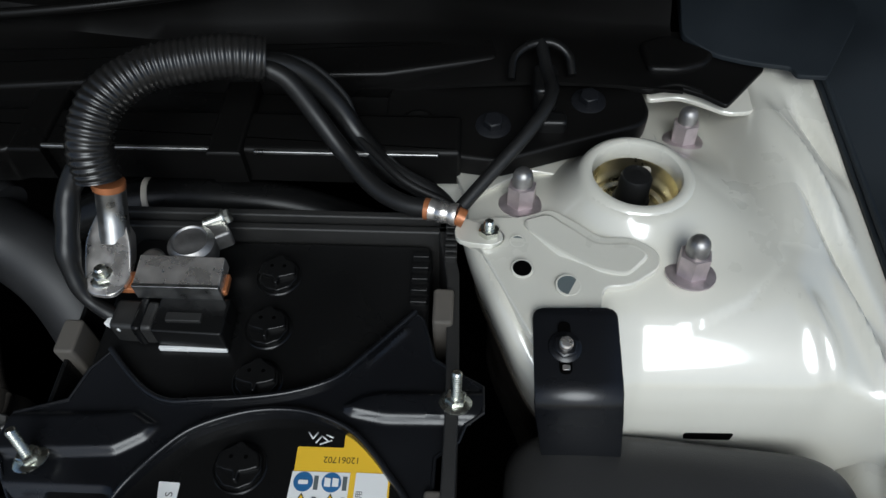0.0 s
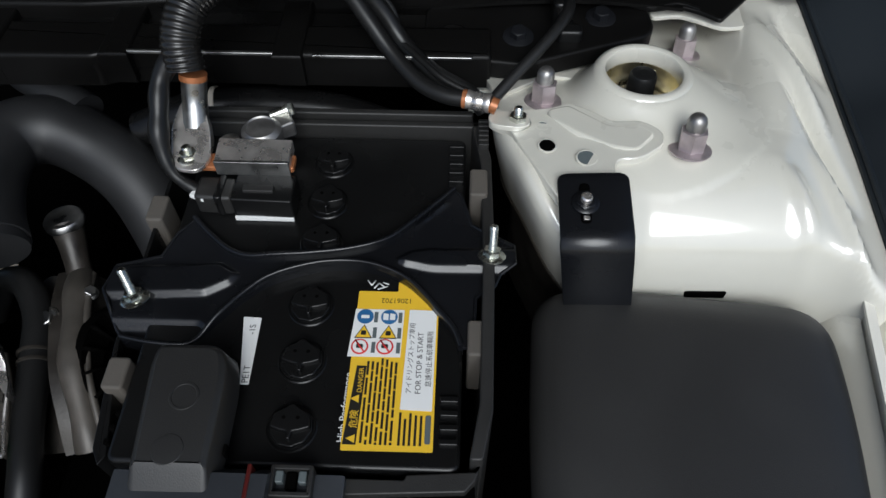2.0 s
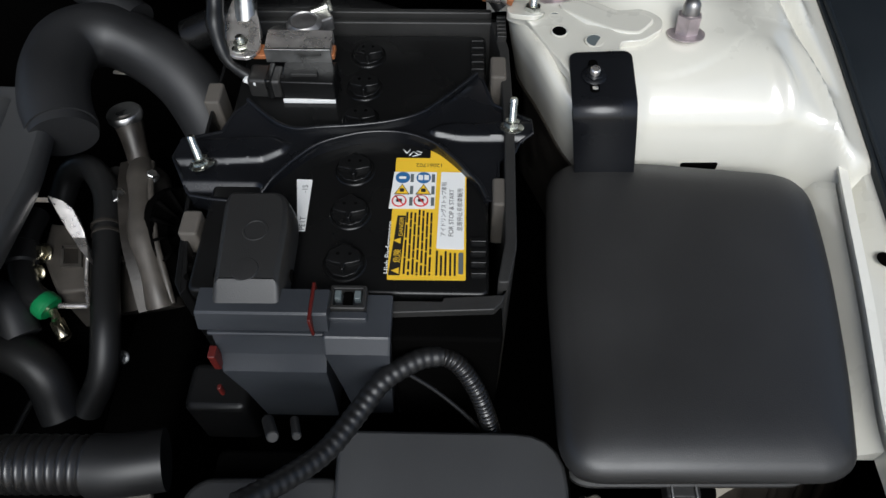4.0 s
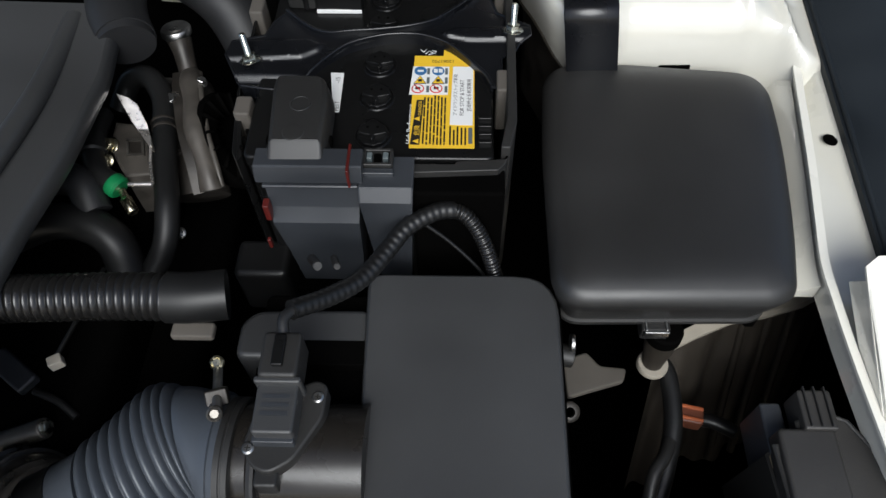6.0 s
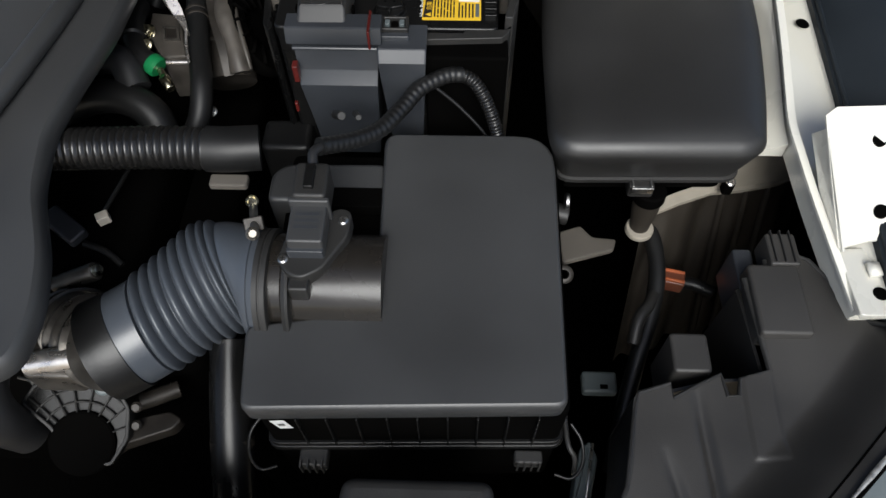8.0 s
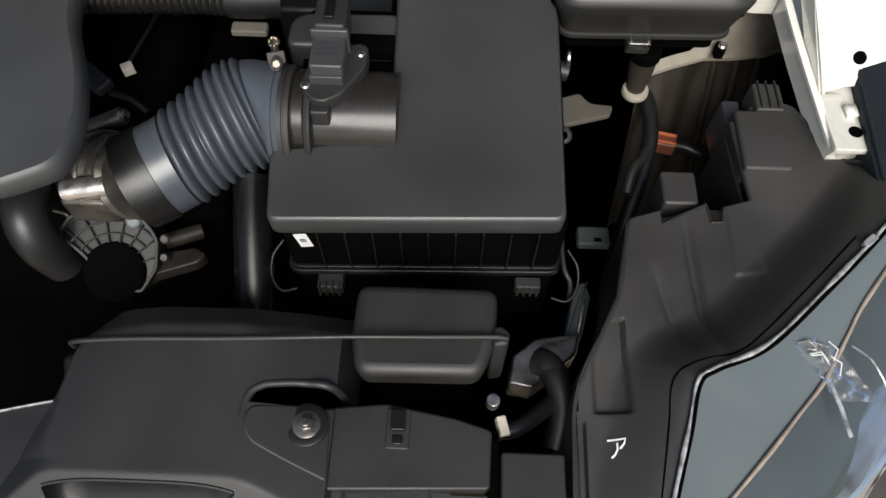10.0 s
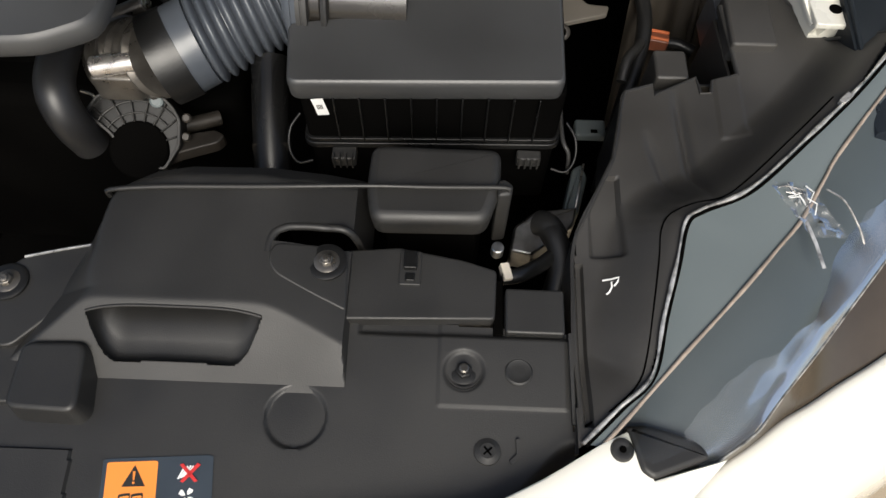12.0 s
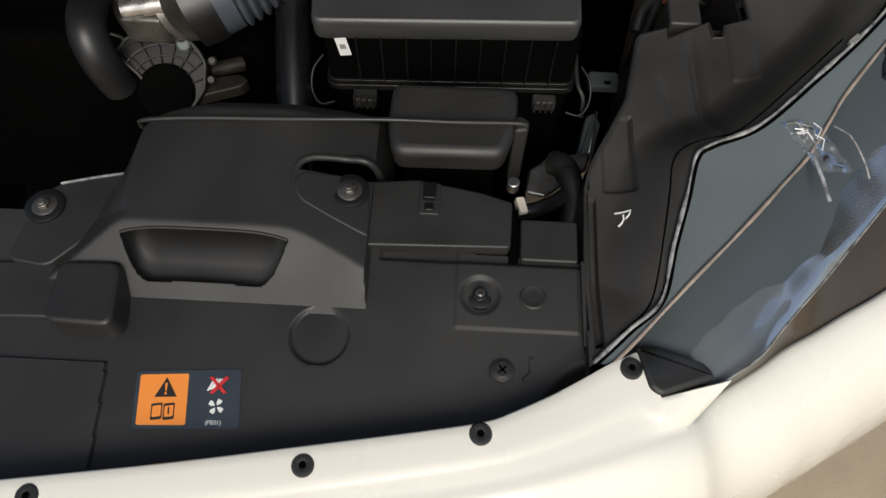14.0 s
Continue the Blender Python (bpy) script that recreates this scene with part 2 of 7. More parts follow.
def rod(a, b, r, seg=16, edge=0.0008, bm=None):
    a, b = Vector(a), Vector(b)
    h = (b - a).length
    e = min(edge, h * 0.4, r * 0.5)
    return lathe([(r - e, 0), (r, e), (r, h - e), (r - e, h)], a, b - a, seg, bm)


def curve(points, step=0.004):
    """A smooth line through the points, sampled evenly."""
    p = [Vector(q) for q in points]
    p = [p[0] * 2 - p[1]] + p + [p[-1] * 2 - p[-2]]
    fine = []
    for i in range(1, len(p) - 2):
        for j in range(24):
            t = j / 24
            fine.append(0.5 * (2 * p[i] + (p[i + 1] - p[i - 1]) * t + (2 * p[i - 1] - 5 * p[i] + 4 * p[i + 1] - p[i + 2]) * t * t
                               + (3 * p[i] - p[i - 1] - 3 * p[i + 1] + p[i + 2]) * t ** 3))
    fine.append(p[-2])
    out, left = [fine[0]], step
    for a, b in zip(fine, fine[1:]):
        d = (b - a).length
        at = 0.0
        while d - at >= left:
            at += left
            out.append(a.lerp(b, at / d))
            left = step
        left -= d - at
    if (out[-1] - fine[-1]).length > step * 0.3:
        out.append(fine[-1])
    else:
        out[-1] = fine[-1]
    return out


def tube(points, radius, seg=14, step=0.004, bm=None, smooth=True):
    """A hose along a line; radius is a number or a function of the way along it, in metres."""
    line = curve(points, step) if smooth else [Vector(p) for p in points]
    rad = radius if callable(radius) else (lambda s: radius)
    t0 = (line[1] - line[0]).normalized()
    up = t0.orthogonal().normalized()
    rings, s = [], 0.0
    for i, p in enumerate(line):
        t = (line[min(i + 1, len(line) - 1)] - line[max(i - 1, 0)]).normalized()
        up = (up - t * up.dot(t)).normalized()
        side = t.cross(up)
        if i:
            s += (p - line[i - 1]).length
        r = rad(s)
        rings.append([p + (up * math.cos(2 * math.pi * k / seg) + side * math.sin(2 * math.pi * k / seg)) * r for k in range(seg)])
    return loft(rings, bm=bm)


def ribs(r, depth, pitch):
    return lambda s: r + depth * (0.5 + 0.5 * math.cos(2 * math.pi * s / pitch)) ** 0.6


def sheet(xs, ys, height, keep=None, thick=0.0):
    """A pressed sheet over a grid: height(x, y), leaving out the cells where keep(x, y) is false."""
    bm = bmesh.new()
    v = {}
    for i, x in enumerate(xs):
        for j, y in enumerate(ys):
            v[i, j] = bm.verts.new((x, y, height(x, y)))
    for i in range(len(xs) - 1):
        for j in range(len(ys) - 1):
            cx, cy = (xs[i] + xs[i + 1]) / 2, (ys[j] + ys[j + 1]) / 2
            if keep is None or keep(cx, cy):
                bm.faces.new((v[i, j], v[i + 1, j], v[i + 1, j + 1], v[i, j + 1]))
    bmesh.ops.delete(bm, geom=[q for q in bm.verts if not q.link_faces], context='VERTS')
    if thick:
        top = list(bm.faces)
        got = bmesh.ops.extrude_face_region(bm, geom=top)
        bmesh.ops.translate(bm, verts=[g for g in got["geom"] if isinstance(g, bmesh.types.BMVert)], vec=(0, 0, -thick))
    return bm


def steps(a, b, d):
    n = max(2, int(round((b - a) / d)))
    return [a + (b - a) * i / n for i in range(n + 1)]


def smin(*values, k=0.006):
    """A soft minimum: planes meet in rounded edges."""
    m = min(values)
    return m - k * math.log(sum(math.exp(-(v - m) / k) for v in values))


def lerp(x, rows):
    """Linear between rows of (x, value)."""
    if x <= rows[0][0]:
        return rows[0][1]
    for (a, u), (b, w) in zip(rows, rows[1:]):
        if x <= b:
            return u + (w - u) * (x - a) / (b - a)
    return rows[-1][1]


def soft(t):
    t = max(0.0, min(1.0, t))
    return t * t * (3 - 2 * t)


def inside(x, y, poly):
    hit = False
    for i in range(len(poly)):
        (ax, ay), (bx, by) = poly[i - 1][:2], poly[i][:2]
        if (ay > y) != (by > y) and x < (bx - ax) * (y - ay) / (by - ay) + ax:
            hit = not hit
    return hit


def ribbon(path, width, thick, bm=None, tall=(0, 0, 1)):
    """A flat bar along a line."""
    line = [Vector(p) for p in path]
    rings = []
    for i, p in enumerate(line):
        t = (line[min(i + 1, len(line) - 1)] - line[max(i - 1, 0)]).normalized()
        up = Vector(tall)
        side = t.cross(up).normalized() * width / 2
        up = side.cross(t).normalized() * thick / 2
        rings.append([p + side + up, p - side + up, p - side - up, p + side - up])
    return loft(rings, bm=bm)


def hexbolt(parent, at, axis=(0, 0, 1), r=0.006, head=0.005, flange=0.009, material=None, name="bolt", label="", dome=0.0, stud=0.0, stud_r=0.003):
    """A flanged hexagon head or nut, with a domed end or a stud standing out of it."""
    q = Vector(axis).normalized()
    at = Vector(at)
    mtl = material or M_ZINC
    bm = lathe([(flange, 0), (flange, 0.001), (flange * 0.86, 0.0018), (r * 0.9, 0.0022)], at, q, 24)
    lathe([(r, 0.0018), (r, head - 0.0006), (r * 0.86, head)], at, q, 6, bm, phase=0.3)
    if dome:
        d = r * 0.72
        lathe([(d, head - 0.001), (d, head + dome * 0.5), (d * 0.85, head + dome * 0.8), (d * 0.4, head + dome)], at, q, 18, bm)
    if stud:
        n = max(4, int(stud / 0.0008))
        rows = [(stud_r * 0.9, head - 0.001)]
        for i in range(n):
            rows.append((stud_r * (1.0 if i % 2 else 0.9), head + stud * i / n))
        rows += [(stud_r * 0.7, head + stud)]
        lathe(rows, at, q, 14, bm)
    return part(name, bm, mtl, parent, label)


def words(text, at, size, turn, material, parent, name="lettering", tilt=(0, 0), align='LEFT', depth=0.00008):
    """Flat lettering with Blender's own font; turn: degrees about the upright."""
    c = bpy.data.curves.new(name, 'FONT')
    c.body, c.size, c.align_x, c.extrude = text, size, align, depth
    tmp = bpy.data.objects.new(name, c)
    scene.collection.objects.link(tmp)
    bpy.context.view_layer.update()
    me = bpy.data.meshes.new_from_object(tmp.evaluated_get(bpy.context.evaluated_depsgraph_get()))
    bpy.data.objects.remove(tmp)
    bpy.data.curves.remove(c)
    o = ORIGIN[parent.name]
    me.transform(pose(*(Vector(at) - o), tilt[0], tilt[1], turn))
    me.materials.clear()
    me.materials.append(material)
    ob = new(name, me)
    ob.parent = parent
    ORIGIN[ob.name] = o
    return ob


def plate(pts, z, t=0.0003, slope=None):
    """A thin film of that outline lying at z."""
    up = slope or (lambda x, y: 0.0)
    return loft([[(p[0], p[1], z + up(p[0], p[1])) for p in pts], [(p[0], p[1], z + t + up(p[0], p[1])) for p in pts]])

# ---- the place around: floor, walls, overhead ----
single("ground", slab(rect(-400, -400, 400, 400), -0.2, 0.0, 0.001), M_CONCRETE, (0, 0, 0), "tan worn concrete floor under the car", "ground", kind="structure")
# unseen raised bonnet, added to block light from above and behind
_hood = loft([[(-0.95, 0.62, 1.02), (0.55, 0.62, 1.02), (0.55, 0.62, 1.035), (-0.95, 0.62, 1.035)],
              [(-0.95, 0.25, 1.47), (0.55, 0.25, 1.47), (0.55, 0.24, 1.49), (-0.95, 0.24, 1.49)],
              [(-0.90, -0.12, 1.86), (0.50, -0.12, 1.86), (0.50, -0.14, 1.875), (-0.90, -0.14, 1.875)]])
single("ceiling_bonnet", _hood, M_HOOD, (0, 0.62, 1.02), "unseen raised bonnet added overhead to shade the bay", "bonnet", kind="structure")
# unseen panels added to close the bay, near-black to read as shade
single("floor_undertray", slab([(-0.75, -0.60), (0.28, -0.60), (0.28, -0.30), (0.46, -0.30), (0.46, 0.62), (-0.75, 0.62)], 0.30, 0.32, 0.004), M_DARK, (0, 0, 0.3), "unseen undertray added below the engine bay, coloured as shade", "undertray", kind="structure")
single("wall_firewall", slab(rect(-0.95, 0.58, 0.55, 0.62), 0.30, 1.03, 0.004), M_DARK, (0, 0.6, 0.3), "firewall panel closing the back of the bay, coloured as shade", "firewall", kind="structure")
single("wall_arch_liner", slab(rect(0.350, -0.19, 0.362, 0.14), 0.30, 0.74, 0.003), M_DARK, (0.356, 0, 0.3), "wheel arch panel added to close the bay, coloured as shade", "arch liner", kind="structure")
single("wall_bay_left", slab(rect(-0.98, -0.70, -0.90, 0.62), 0.0, 0.85, 0.004), M_DARK, (-0.94, 0, 0), "inner wing panel added to close the engine bay, coloured as shade", "inner wing", kind="structure")

# ---- strut tower and inner wing ----
CUP = (0.1195, 0.3405)


def mount(y):
    return 0.9045 - 0.2175 * (y - 0.342)


def edge_x(y):
    return lerp(y, [(-0.25, 0.306), (-0.1, 0.305), (0.11, 0.301), (0.30, 0.289), (0.45, 0.272), (0.6, 0.262)])


def edge_z(y):
    return lerp(y, [(-0.25, 0.805), (-0.1, 0.82), (0.11, 0.845), (0.30, 0.88), (0.45, 0.912), (0.6, 0.93)])


def crease(x, y, ax, ay, bx, by, w, h):
    """A pressed ridge from a to b."""
    dx, dy = bx - ax, by - ay
    t = max(0.0, min(1.0, ((x - ax) * dx + (y - ay) * dy) / (dx * dx + dy * dy)))
    d = math.hypot(x - ax - t * dx, y - ay - t * dy)
    return h * math.exp(-(d / w) ** 2) * math.sin(math.pi * min(1, max(0.02, t * 0.9 + 0.05)))


SIDE = [(0.196, 0.066), (0.209, 0.056), (0.227, 0.041), (0.25, 0.029), (0.271, 0.021), (0.29, 0.014), (0.315, 0.008), (0.34, 0.008), (0.38, 0.012)]


def tower(x, y):
    flat = 0.9175 + 0.06 * (y - 0.24)
    rear = mount(y) + soft((x - 0.19) / 0.05) * max(0.0, y - 0.30) * 0.42
    top = smin(flat, rear, k=0.004)
    y0 = lerp(x, [(0.080, 0.260), (0.100, 0.268), (0.115, 0.273), (0.27, 0.276)])
    d = max(0.0, y0 - y)
    fade = 1 - 0.75 * soft((x - 0.228) / 0.055)
    front = 0.9190 - (0.30 * d + 4.7 * d * d + 8.0 * 0.004 * math.log1p(math.exp((d - 0.067) / 0.004))) * fade
    slope = 0.50 - 0.28 * soft((y - 0.33) / 0.12)
    right = edge_z(y) + (edge_x(y) - x) * slope
    z = smin(top, front, right, k=0.0035)
    r = math.hypot(x - CUP[0], y - CUP[1])
    if r < 0.10:
        cx, cy = (x - CUP[0]) / max(r, 1e-6), (y - CUP[1]) / max(r, 1e-6)
        cone = 0.9305 - 0.07 * (y - CUP[1]) - max(0.0, r - 0.036) * (1.05 - 0.50 * cx + 0.25 * cy)
        z = -smin(-z, -cone, k=0.006)
    z += crease(x, y, 0.222, 0.43, 0.262, 0.32, 0.007, 0.010)
    z += crease(x, y, 0.236, 0.36, 0.272, 0.25, 0.006, -0.011)
    z += crease(x, y, 0.215, 0.27, 0.235, 0.20, 0.007, 0.007)
    z += crease(x, y, 0.243, 0.29, 0.27, 0.19, 0.006, 0.010)
    z += crease(x, y, 0.246, 0.44, 0.275, 0.37, 0.006, -0.010)
    return z


strut_tower = thing("strut_tower", (0.12, 0.33, 0.8), "cream painted strut tower with three plated nuts", "strut tower")
part("sheet_metal", sheet(steps(-0.02, 0.305, 0.0028), steps(0.11, 0.53, 0.0028), tower,
     lambda x, y: math.hypot(x - CUP[0], y - CUP[1]) > 0.0345 and tower(x, y) > 0.80 and x < edge_x(y) + 0.004 and x > lerp(y, SIDE) + 0.004), M_CREAM, strut_tower)
_sd = curve([(x, y, 0.0) for y, x in SIDE], 0.004)
_rows = []
for i, p in enumerate(_sd):
    t = (_sd[min(i + 1, len(_sd) - 1)] - _sd[max(i - 1, 0)]).normalized()
    o = Vector((-t.y, t.x, 0))
    if o.x > 0:
        o = -o
    zt = min(0.9205, max(tower(p.x + 0.008, p.y + 0.004), 0.86))
    _rows.append([Vector((p.x, p.y, 0)) + o * d + Vector((0, 0, zt - h)) for d, h in ((-0.013, 0.0015), (-0.009, -0.0007), (-0.005, -0.0004), (-0.002, 0.0012), (0.0005, 0.006), (0.0012, 0.014), (-0.002, 0.035), (-0.007, 0.060), (-0.010, 0.072))])
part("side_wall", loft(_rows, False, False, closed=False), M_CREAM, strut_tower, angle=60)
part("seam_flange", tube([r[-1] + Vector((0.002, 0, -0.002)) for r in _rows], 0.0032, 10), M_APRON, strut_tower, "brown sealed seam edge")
# tower wall below the seam: its shade is put into the dark colour
part("lower_wall", loft([[r[-1] + Vector((0.004, 0, -0.003)), r[-1] + Vector((0.012, 0.004, -0.05)), r[-1] + Vector((0.014, 0.006, -0.14))] for r in _rows], False, False, closed=False), M_DIMCAST, strut_tower)
# cream panel given the whiter paint to carry the brightness on it
part("rear_web", sheet(steps(-0.012, 0.040, 0.006), steps(0.345, 0.395, 0.006), lambda x, y: 0.884 + 0.15 * (y - 0.345) + 0.08 * x), M_WHITE, strut_tower)
_n = Vector((0, 0.2175, 1)).normalized()
_nd = Vector((0, 0.07, 1)).normalized()
_c = Vector((CUP[0], CUP[1], mount(CUP[1]) + 0.001))
part("dome", lathe([(0.0380, 0.0225), (0.0360, 0.0255), (0.0335, 0.0268), (0.0310, 0.0270), (0.0292, 0.0260), (0.0283, 0.0235), (0.0282, 0.016),
                    (0.0290, 0.012), (0.0290, -0.006)], _c, _nd, 64, close=True), M_CREAM, strut_tower)
cup = part("cup", lathe([(0.0288, 0.014), (0.0286, 0.004), (0.0275, 0.001), (0.0255, -0.001), (0.0250, -0.005), (0.0225, -0.007), (0.0220, -0.011), (0.002, -0.012)], _c, _nd, 48, close=True), M_BRASS, strut_tower, "gold plated bearing cup")
part("rubber_cap", lathe([(0.0125, -0.012), (0.0125, 0.000), (0.0108, 0.001), (0.0105, 0.0190), (0.0092, 0.0215), (0.004, 0.0222)], _c + Vector((0.001, 0.003, 0)), _nd, 28), M_HOSE, strut_tower, "black rubber cap")
part("cup_tab", rbox(0.124, 0.356, 0.134, 0.363, 0.913, 0.917, 0.001, 0.003), M_TIN, strut_tower)
for nx, ny, nz in ((0.046, 0.342, 0.934), (0.171, 0.422, 0.917), (0.145, 0.279, 0.948)):
    base = Vector((nx, ny, nz)) - _n * 0.0295
    nut = hexbolt(strut_tower, base, _n, r=0.0098, head=0.017, flange=0.0150, material=M_PINK, name="flange_nut", label="pinkish plated flange nut")
    part("stud_tip", lathe([(0.0068, 0.016), (0.0068, 0.0235), (0.0060, 0.0262), (0.0040, 0.0285), (0.0015, 0.0293)], base, _n, 20), M_ALU, nut)


gusset = thing("gusset_plate", (0.06, 0.28, 0.9), "cream painted gusset plate on the strut tower", "plate")
_g = rnd([(0.002, 0.304), (0.006, 0.313), (0.024, 0.317), (0.045, 0.318), (0.064, 0.327), (0.077, 0.312), (0.092, 0.296), (0.114, 0.292), (0.127, 0.284), (0.127, 0.275),
          (0.108, 0.262), (0.092, 0.261), (0.090, 0.250), (0.089, 0.226), (0.051, 0.222), (0.045, 0.233), (0.017, 0.292), (0.008, 0.297)], 0.007, 4)


def gus(x, y):
    return max(smin(0.9165 + 0.06 * (y - 0.24), mount(y), k=0.004), tower(x, y))


part("plate", loft([[(p.x, p.y, gus(p.x, p.y) - 0.004) for p in _g], [(p.x, p.y, gus(p.x, p.y) + 0.0034) for p in _g],
                    [(p.x, p.y, gus(p.x, p.y) + 0.0042) for p in inset(_g, 0.0008)]]), M_CREAM, gusset)
_e = rnd([(0.045, 0.314), (0.063, 0.322), (0.074, 0.309), (0.091, 0.292), (0.113, 0.289), (0.123, 0.281), (0.107, 0.266), (0.087, 0.270), (0.066, 0.284), (0.047, 0.303)], 0.007, 4)
part("raised_lobe", loft([[(p.x, p.y, gus(p.x, p.y) + 0.003) for p in _e], [(p.x, p.y, gus(p.x, p.y) + 0.0066) for p in inset(_e, 0.0016)], [(p.x, p.y, gus(p.x, p.y) + 0.0072) for p in inset(_e, 0.003)]]), M_CREAM, gusset)
for hx, hy, hr, hm in ((0.0420, 0.2945, 0.0042, M_STEEL), (0.0440, 0.2725, 0.0058, M_CREAM), (0.0710, 0.2610, 0.0066, M_STEEL)):
    ring = part("hole_rim", lathe([(hr + 0.0012, 0.0), (hr + 0.0008, 0.0008), (hr, 0.0009), (hr, 0.0)], (hx, hy, gus(hx, hy) + 0.0044), (0, -0.05, 1), 24, close=True), M_CREAM, gusset)
    part("hole", lathe([(hr, 0.0001), (hr * 0.96, 0.0004)], (hx, hy, gus(hx, hy) + 0.0044), (0, -0.05, 1), 24), M_DARK if hm is M_CREAM else M_BEZEL, gusset)
_r = rnd([(0.010, 0.335), (0.030, 0.352), (0.052, 0.371), (0.080, 0.364), (0.096, 0.374), (0.113, 0.390), (0.143, 0.394), (0.150, 0.402), (0.151, 0.424), (0.13, 0.435), (0.06, 0.415), (0.0, 0.37)], 0.008, 4)
part("rear_flange", loft([[(p.x, p.y, mount(p.y) - 0.004) for p in _r], [(p.x, p.y, mount(p.y) + 0.0026) for p in _r], [(p.x, p.y, mount(p.y) + 0.0034) for p in inset(_r, 0.0008)]]), M_CREAM, gusset)
_q = rnd([(0.1408, 0.4310), (0.1642, 0.4352), (0.1777, 0.4296), (0.1979, 0.4185), (0.2169, 0.4210), (0.2255, 0.4350), (0.2270, 0.4560), (0.22, 0.49), (0.14, 0.49)], 0.006, 4)
part("corner_flange", loft([[(p.x, p.y, 0.9115) for p in _q], [(p.x, p.y, 0.9140) for p in _q], [(p.x, p.y, 0.9147) for p in inset(_q, 0.0008)]]), M_CREAM, gusset)
hexbolt(gusset, (0.024, 0.297, gus(0.024, 0.297) + 0.0052), _n, r=0.0068, head=0.0075, flange=0.0098, material=M_ZINC, name="ground_bolt", label="zinc plated earth bolt", stud=0.006, stud_r=0.0035)

# rail along the wing, its flange edge whitened for the light on it
rail = thing("wing_rail", (0.28, 0.0, 0.8), "cream painted wing rail with an upright flange edge", "rail")
FLANGE = [(0.279, 0.215, 0.858), (0.275, 0.19, 0.853), (0.262, 0.08, 0.849), (0.254, 0.02, 0.846), (0.2505, -0.02, 0.841), (0.253, -0.05, 0.836), (0.262, -0.10, 0.823), (0.281, -0.188, 0.800)]
_fl = curve(FLANGE, 0.006)
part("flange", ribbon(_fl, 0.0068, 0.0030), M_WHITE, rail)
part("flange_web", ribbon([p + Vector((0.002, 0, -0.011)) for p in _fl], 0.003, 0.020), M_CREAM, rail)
_rings = []
for p in _fl:
    xe, ze = edge_x(p.y), edge_z(p.y) - 0.004
    _rings.append([p + Vector((0.001, 0, -0.014)), Vector(((p.x * 0.6 + xe * 0.4), p.y, p.z - 0.015)), Vector((p.x * 0.25 + xe * 0.75, p.y, ze - 0.003)), Vector((xe + 0.004, p.y, ze)),
                   Vector((xe + 0.004, p.y, ze - 0.02)), p + Vector((0.001, 0, -0.03))])
part("rail_top", loft(_rings), M_CREAM, rail)
_rings = []
for p in [q for q in _fl if q.y > -0.035]:
    deep = soft((p.y + 0.015) / 0.09)
    _rings.append([p + Vector((-0.001, 0, -0.012)), p + Vector((-0.012, 0, -0.020)), p + Vector((-0.024, 0, -0.022 - 0.028 * deep)), p + Vector((-0.028, 0, -0.028 - 0.092 * deep)), p + Vector((-0.02, 0, -0.030 - 0.090 * deep)), p + Vector((0.0, 0, -0.03))])
part("inner_web", loft(_rings), M_CREAM, rail)
part("hole", lathe([(0.0068, 0), (0.0066, 0.0006)], (0.291, 0.111, edge_z(0.111) - 0.0055), (0.1, 0, 1), 24), M_DARK, rail)
part("access_hole", lathe([(0.013, 0), (0.0128, 0.0006)], (0.287, -0.062, 0.8175), (0, 0, 1), 28), M_DARK, rail)

# bracket standing on the rail, its top whitened to look sunlit
bracket_w = thing("wing_bracket", (0.30, -0.10, 0.8), "wing bracket with bolt holes, sunlight on its top put into whiter paint", "bracket")
_tp = [(0.2575, -0.047, 0.878), (0.268, -0.039, 0.880), (0.350, -0.036, 0.882), (0.358, -0.130, 0.826), (0.296, -0.132, 0.8195), (0.2725, -0.138, 0.816), (0.2640, -0.092, 0.848)]
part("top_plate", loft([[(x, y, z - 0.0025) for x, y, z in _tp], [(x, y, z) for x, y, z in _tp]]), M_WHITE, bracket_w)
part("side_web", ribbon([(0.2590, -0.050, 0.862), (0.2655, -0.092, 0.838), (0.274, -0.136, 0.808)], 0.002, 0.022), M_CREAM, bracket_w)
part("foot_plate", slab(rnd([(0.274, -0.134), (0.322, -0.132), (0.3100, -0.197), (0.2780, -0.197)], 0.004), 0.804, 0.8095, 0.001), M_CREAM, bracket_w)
part("hole", lathe([(0.0062, 0), (0.006, 0.0006)], (0.299, -0.177, 0.8094), (0, 0, 1), 24), M_DARK, bracket_w)
part("hole", lathe([(0.0062, 0), (0.006, 0.0006)], (0.306, -0.112, 0.8335), (0, -0.6, 1), 24), M_DARK, bracket_w)
part("hole", lathe([(0.0062, 0), (0.006, 0.0006)], (0.303, -0.062, 0.8655), (0, -0.6, 1), 24), M_DARK, bracket_w)
part("fold", ribbon([(0.298, -0.150, 0.813), (0.299, -0.162, 0.812)], 0.010, 0.004), M_WHITE, bracket_w)

# dark cloth over the wing
_rows = []
for y in steps(-0.32, 0.62, 0.02):
    xe, ze = edge_x(y), edge_z(y)
    w = 0.004 * math.sin(y * 31) + 0.002 * math.sin(y * 83)
    _rows.append([(xe + 0.0025, y, ze - 0.03), (xe - 0.0015, y, ze + 0.004), (xe + 0.004, y, ze + 0.009 + w * 0.4), (xe + 0.05, y, ze + 0.020 + w), (xe + 0.13, y, ze + 0.018 - w),
                  (xe + 0.22, y, ze - 0.02), (xe + 0.27, y, ze - 0.10), (xe + 0.29, y, ze - 0.40), (xe + 0.25, y, ze - 0.40)])
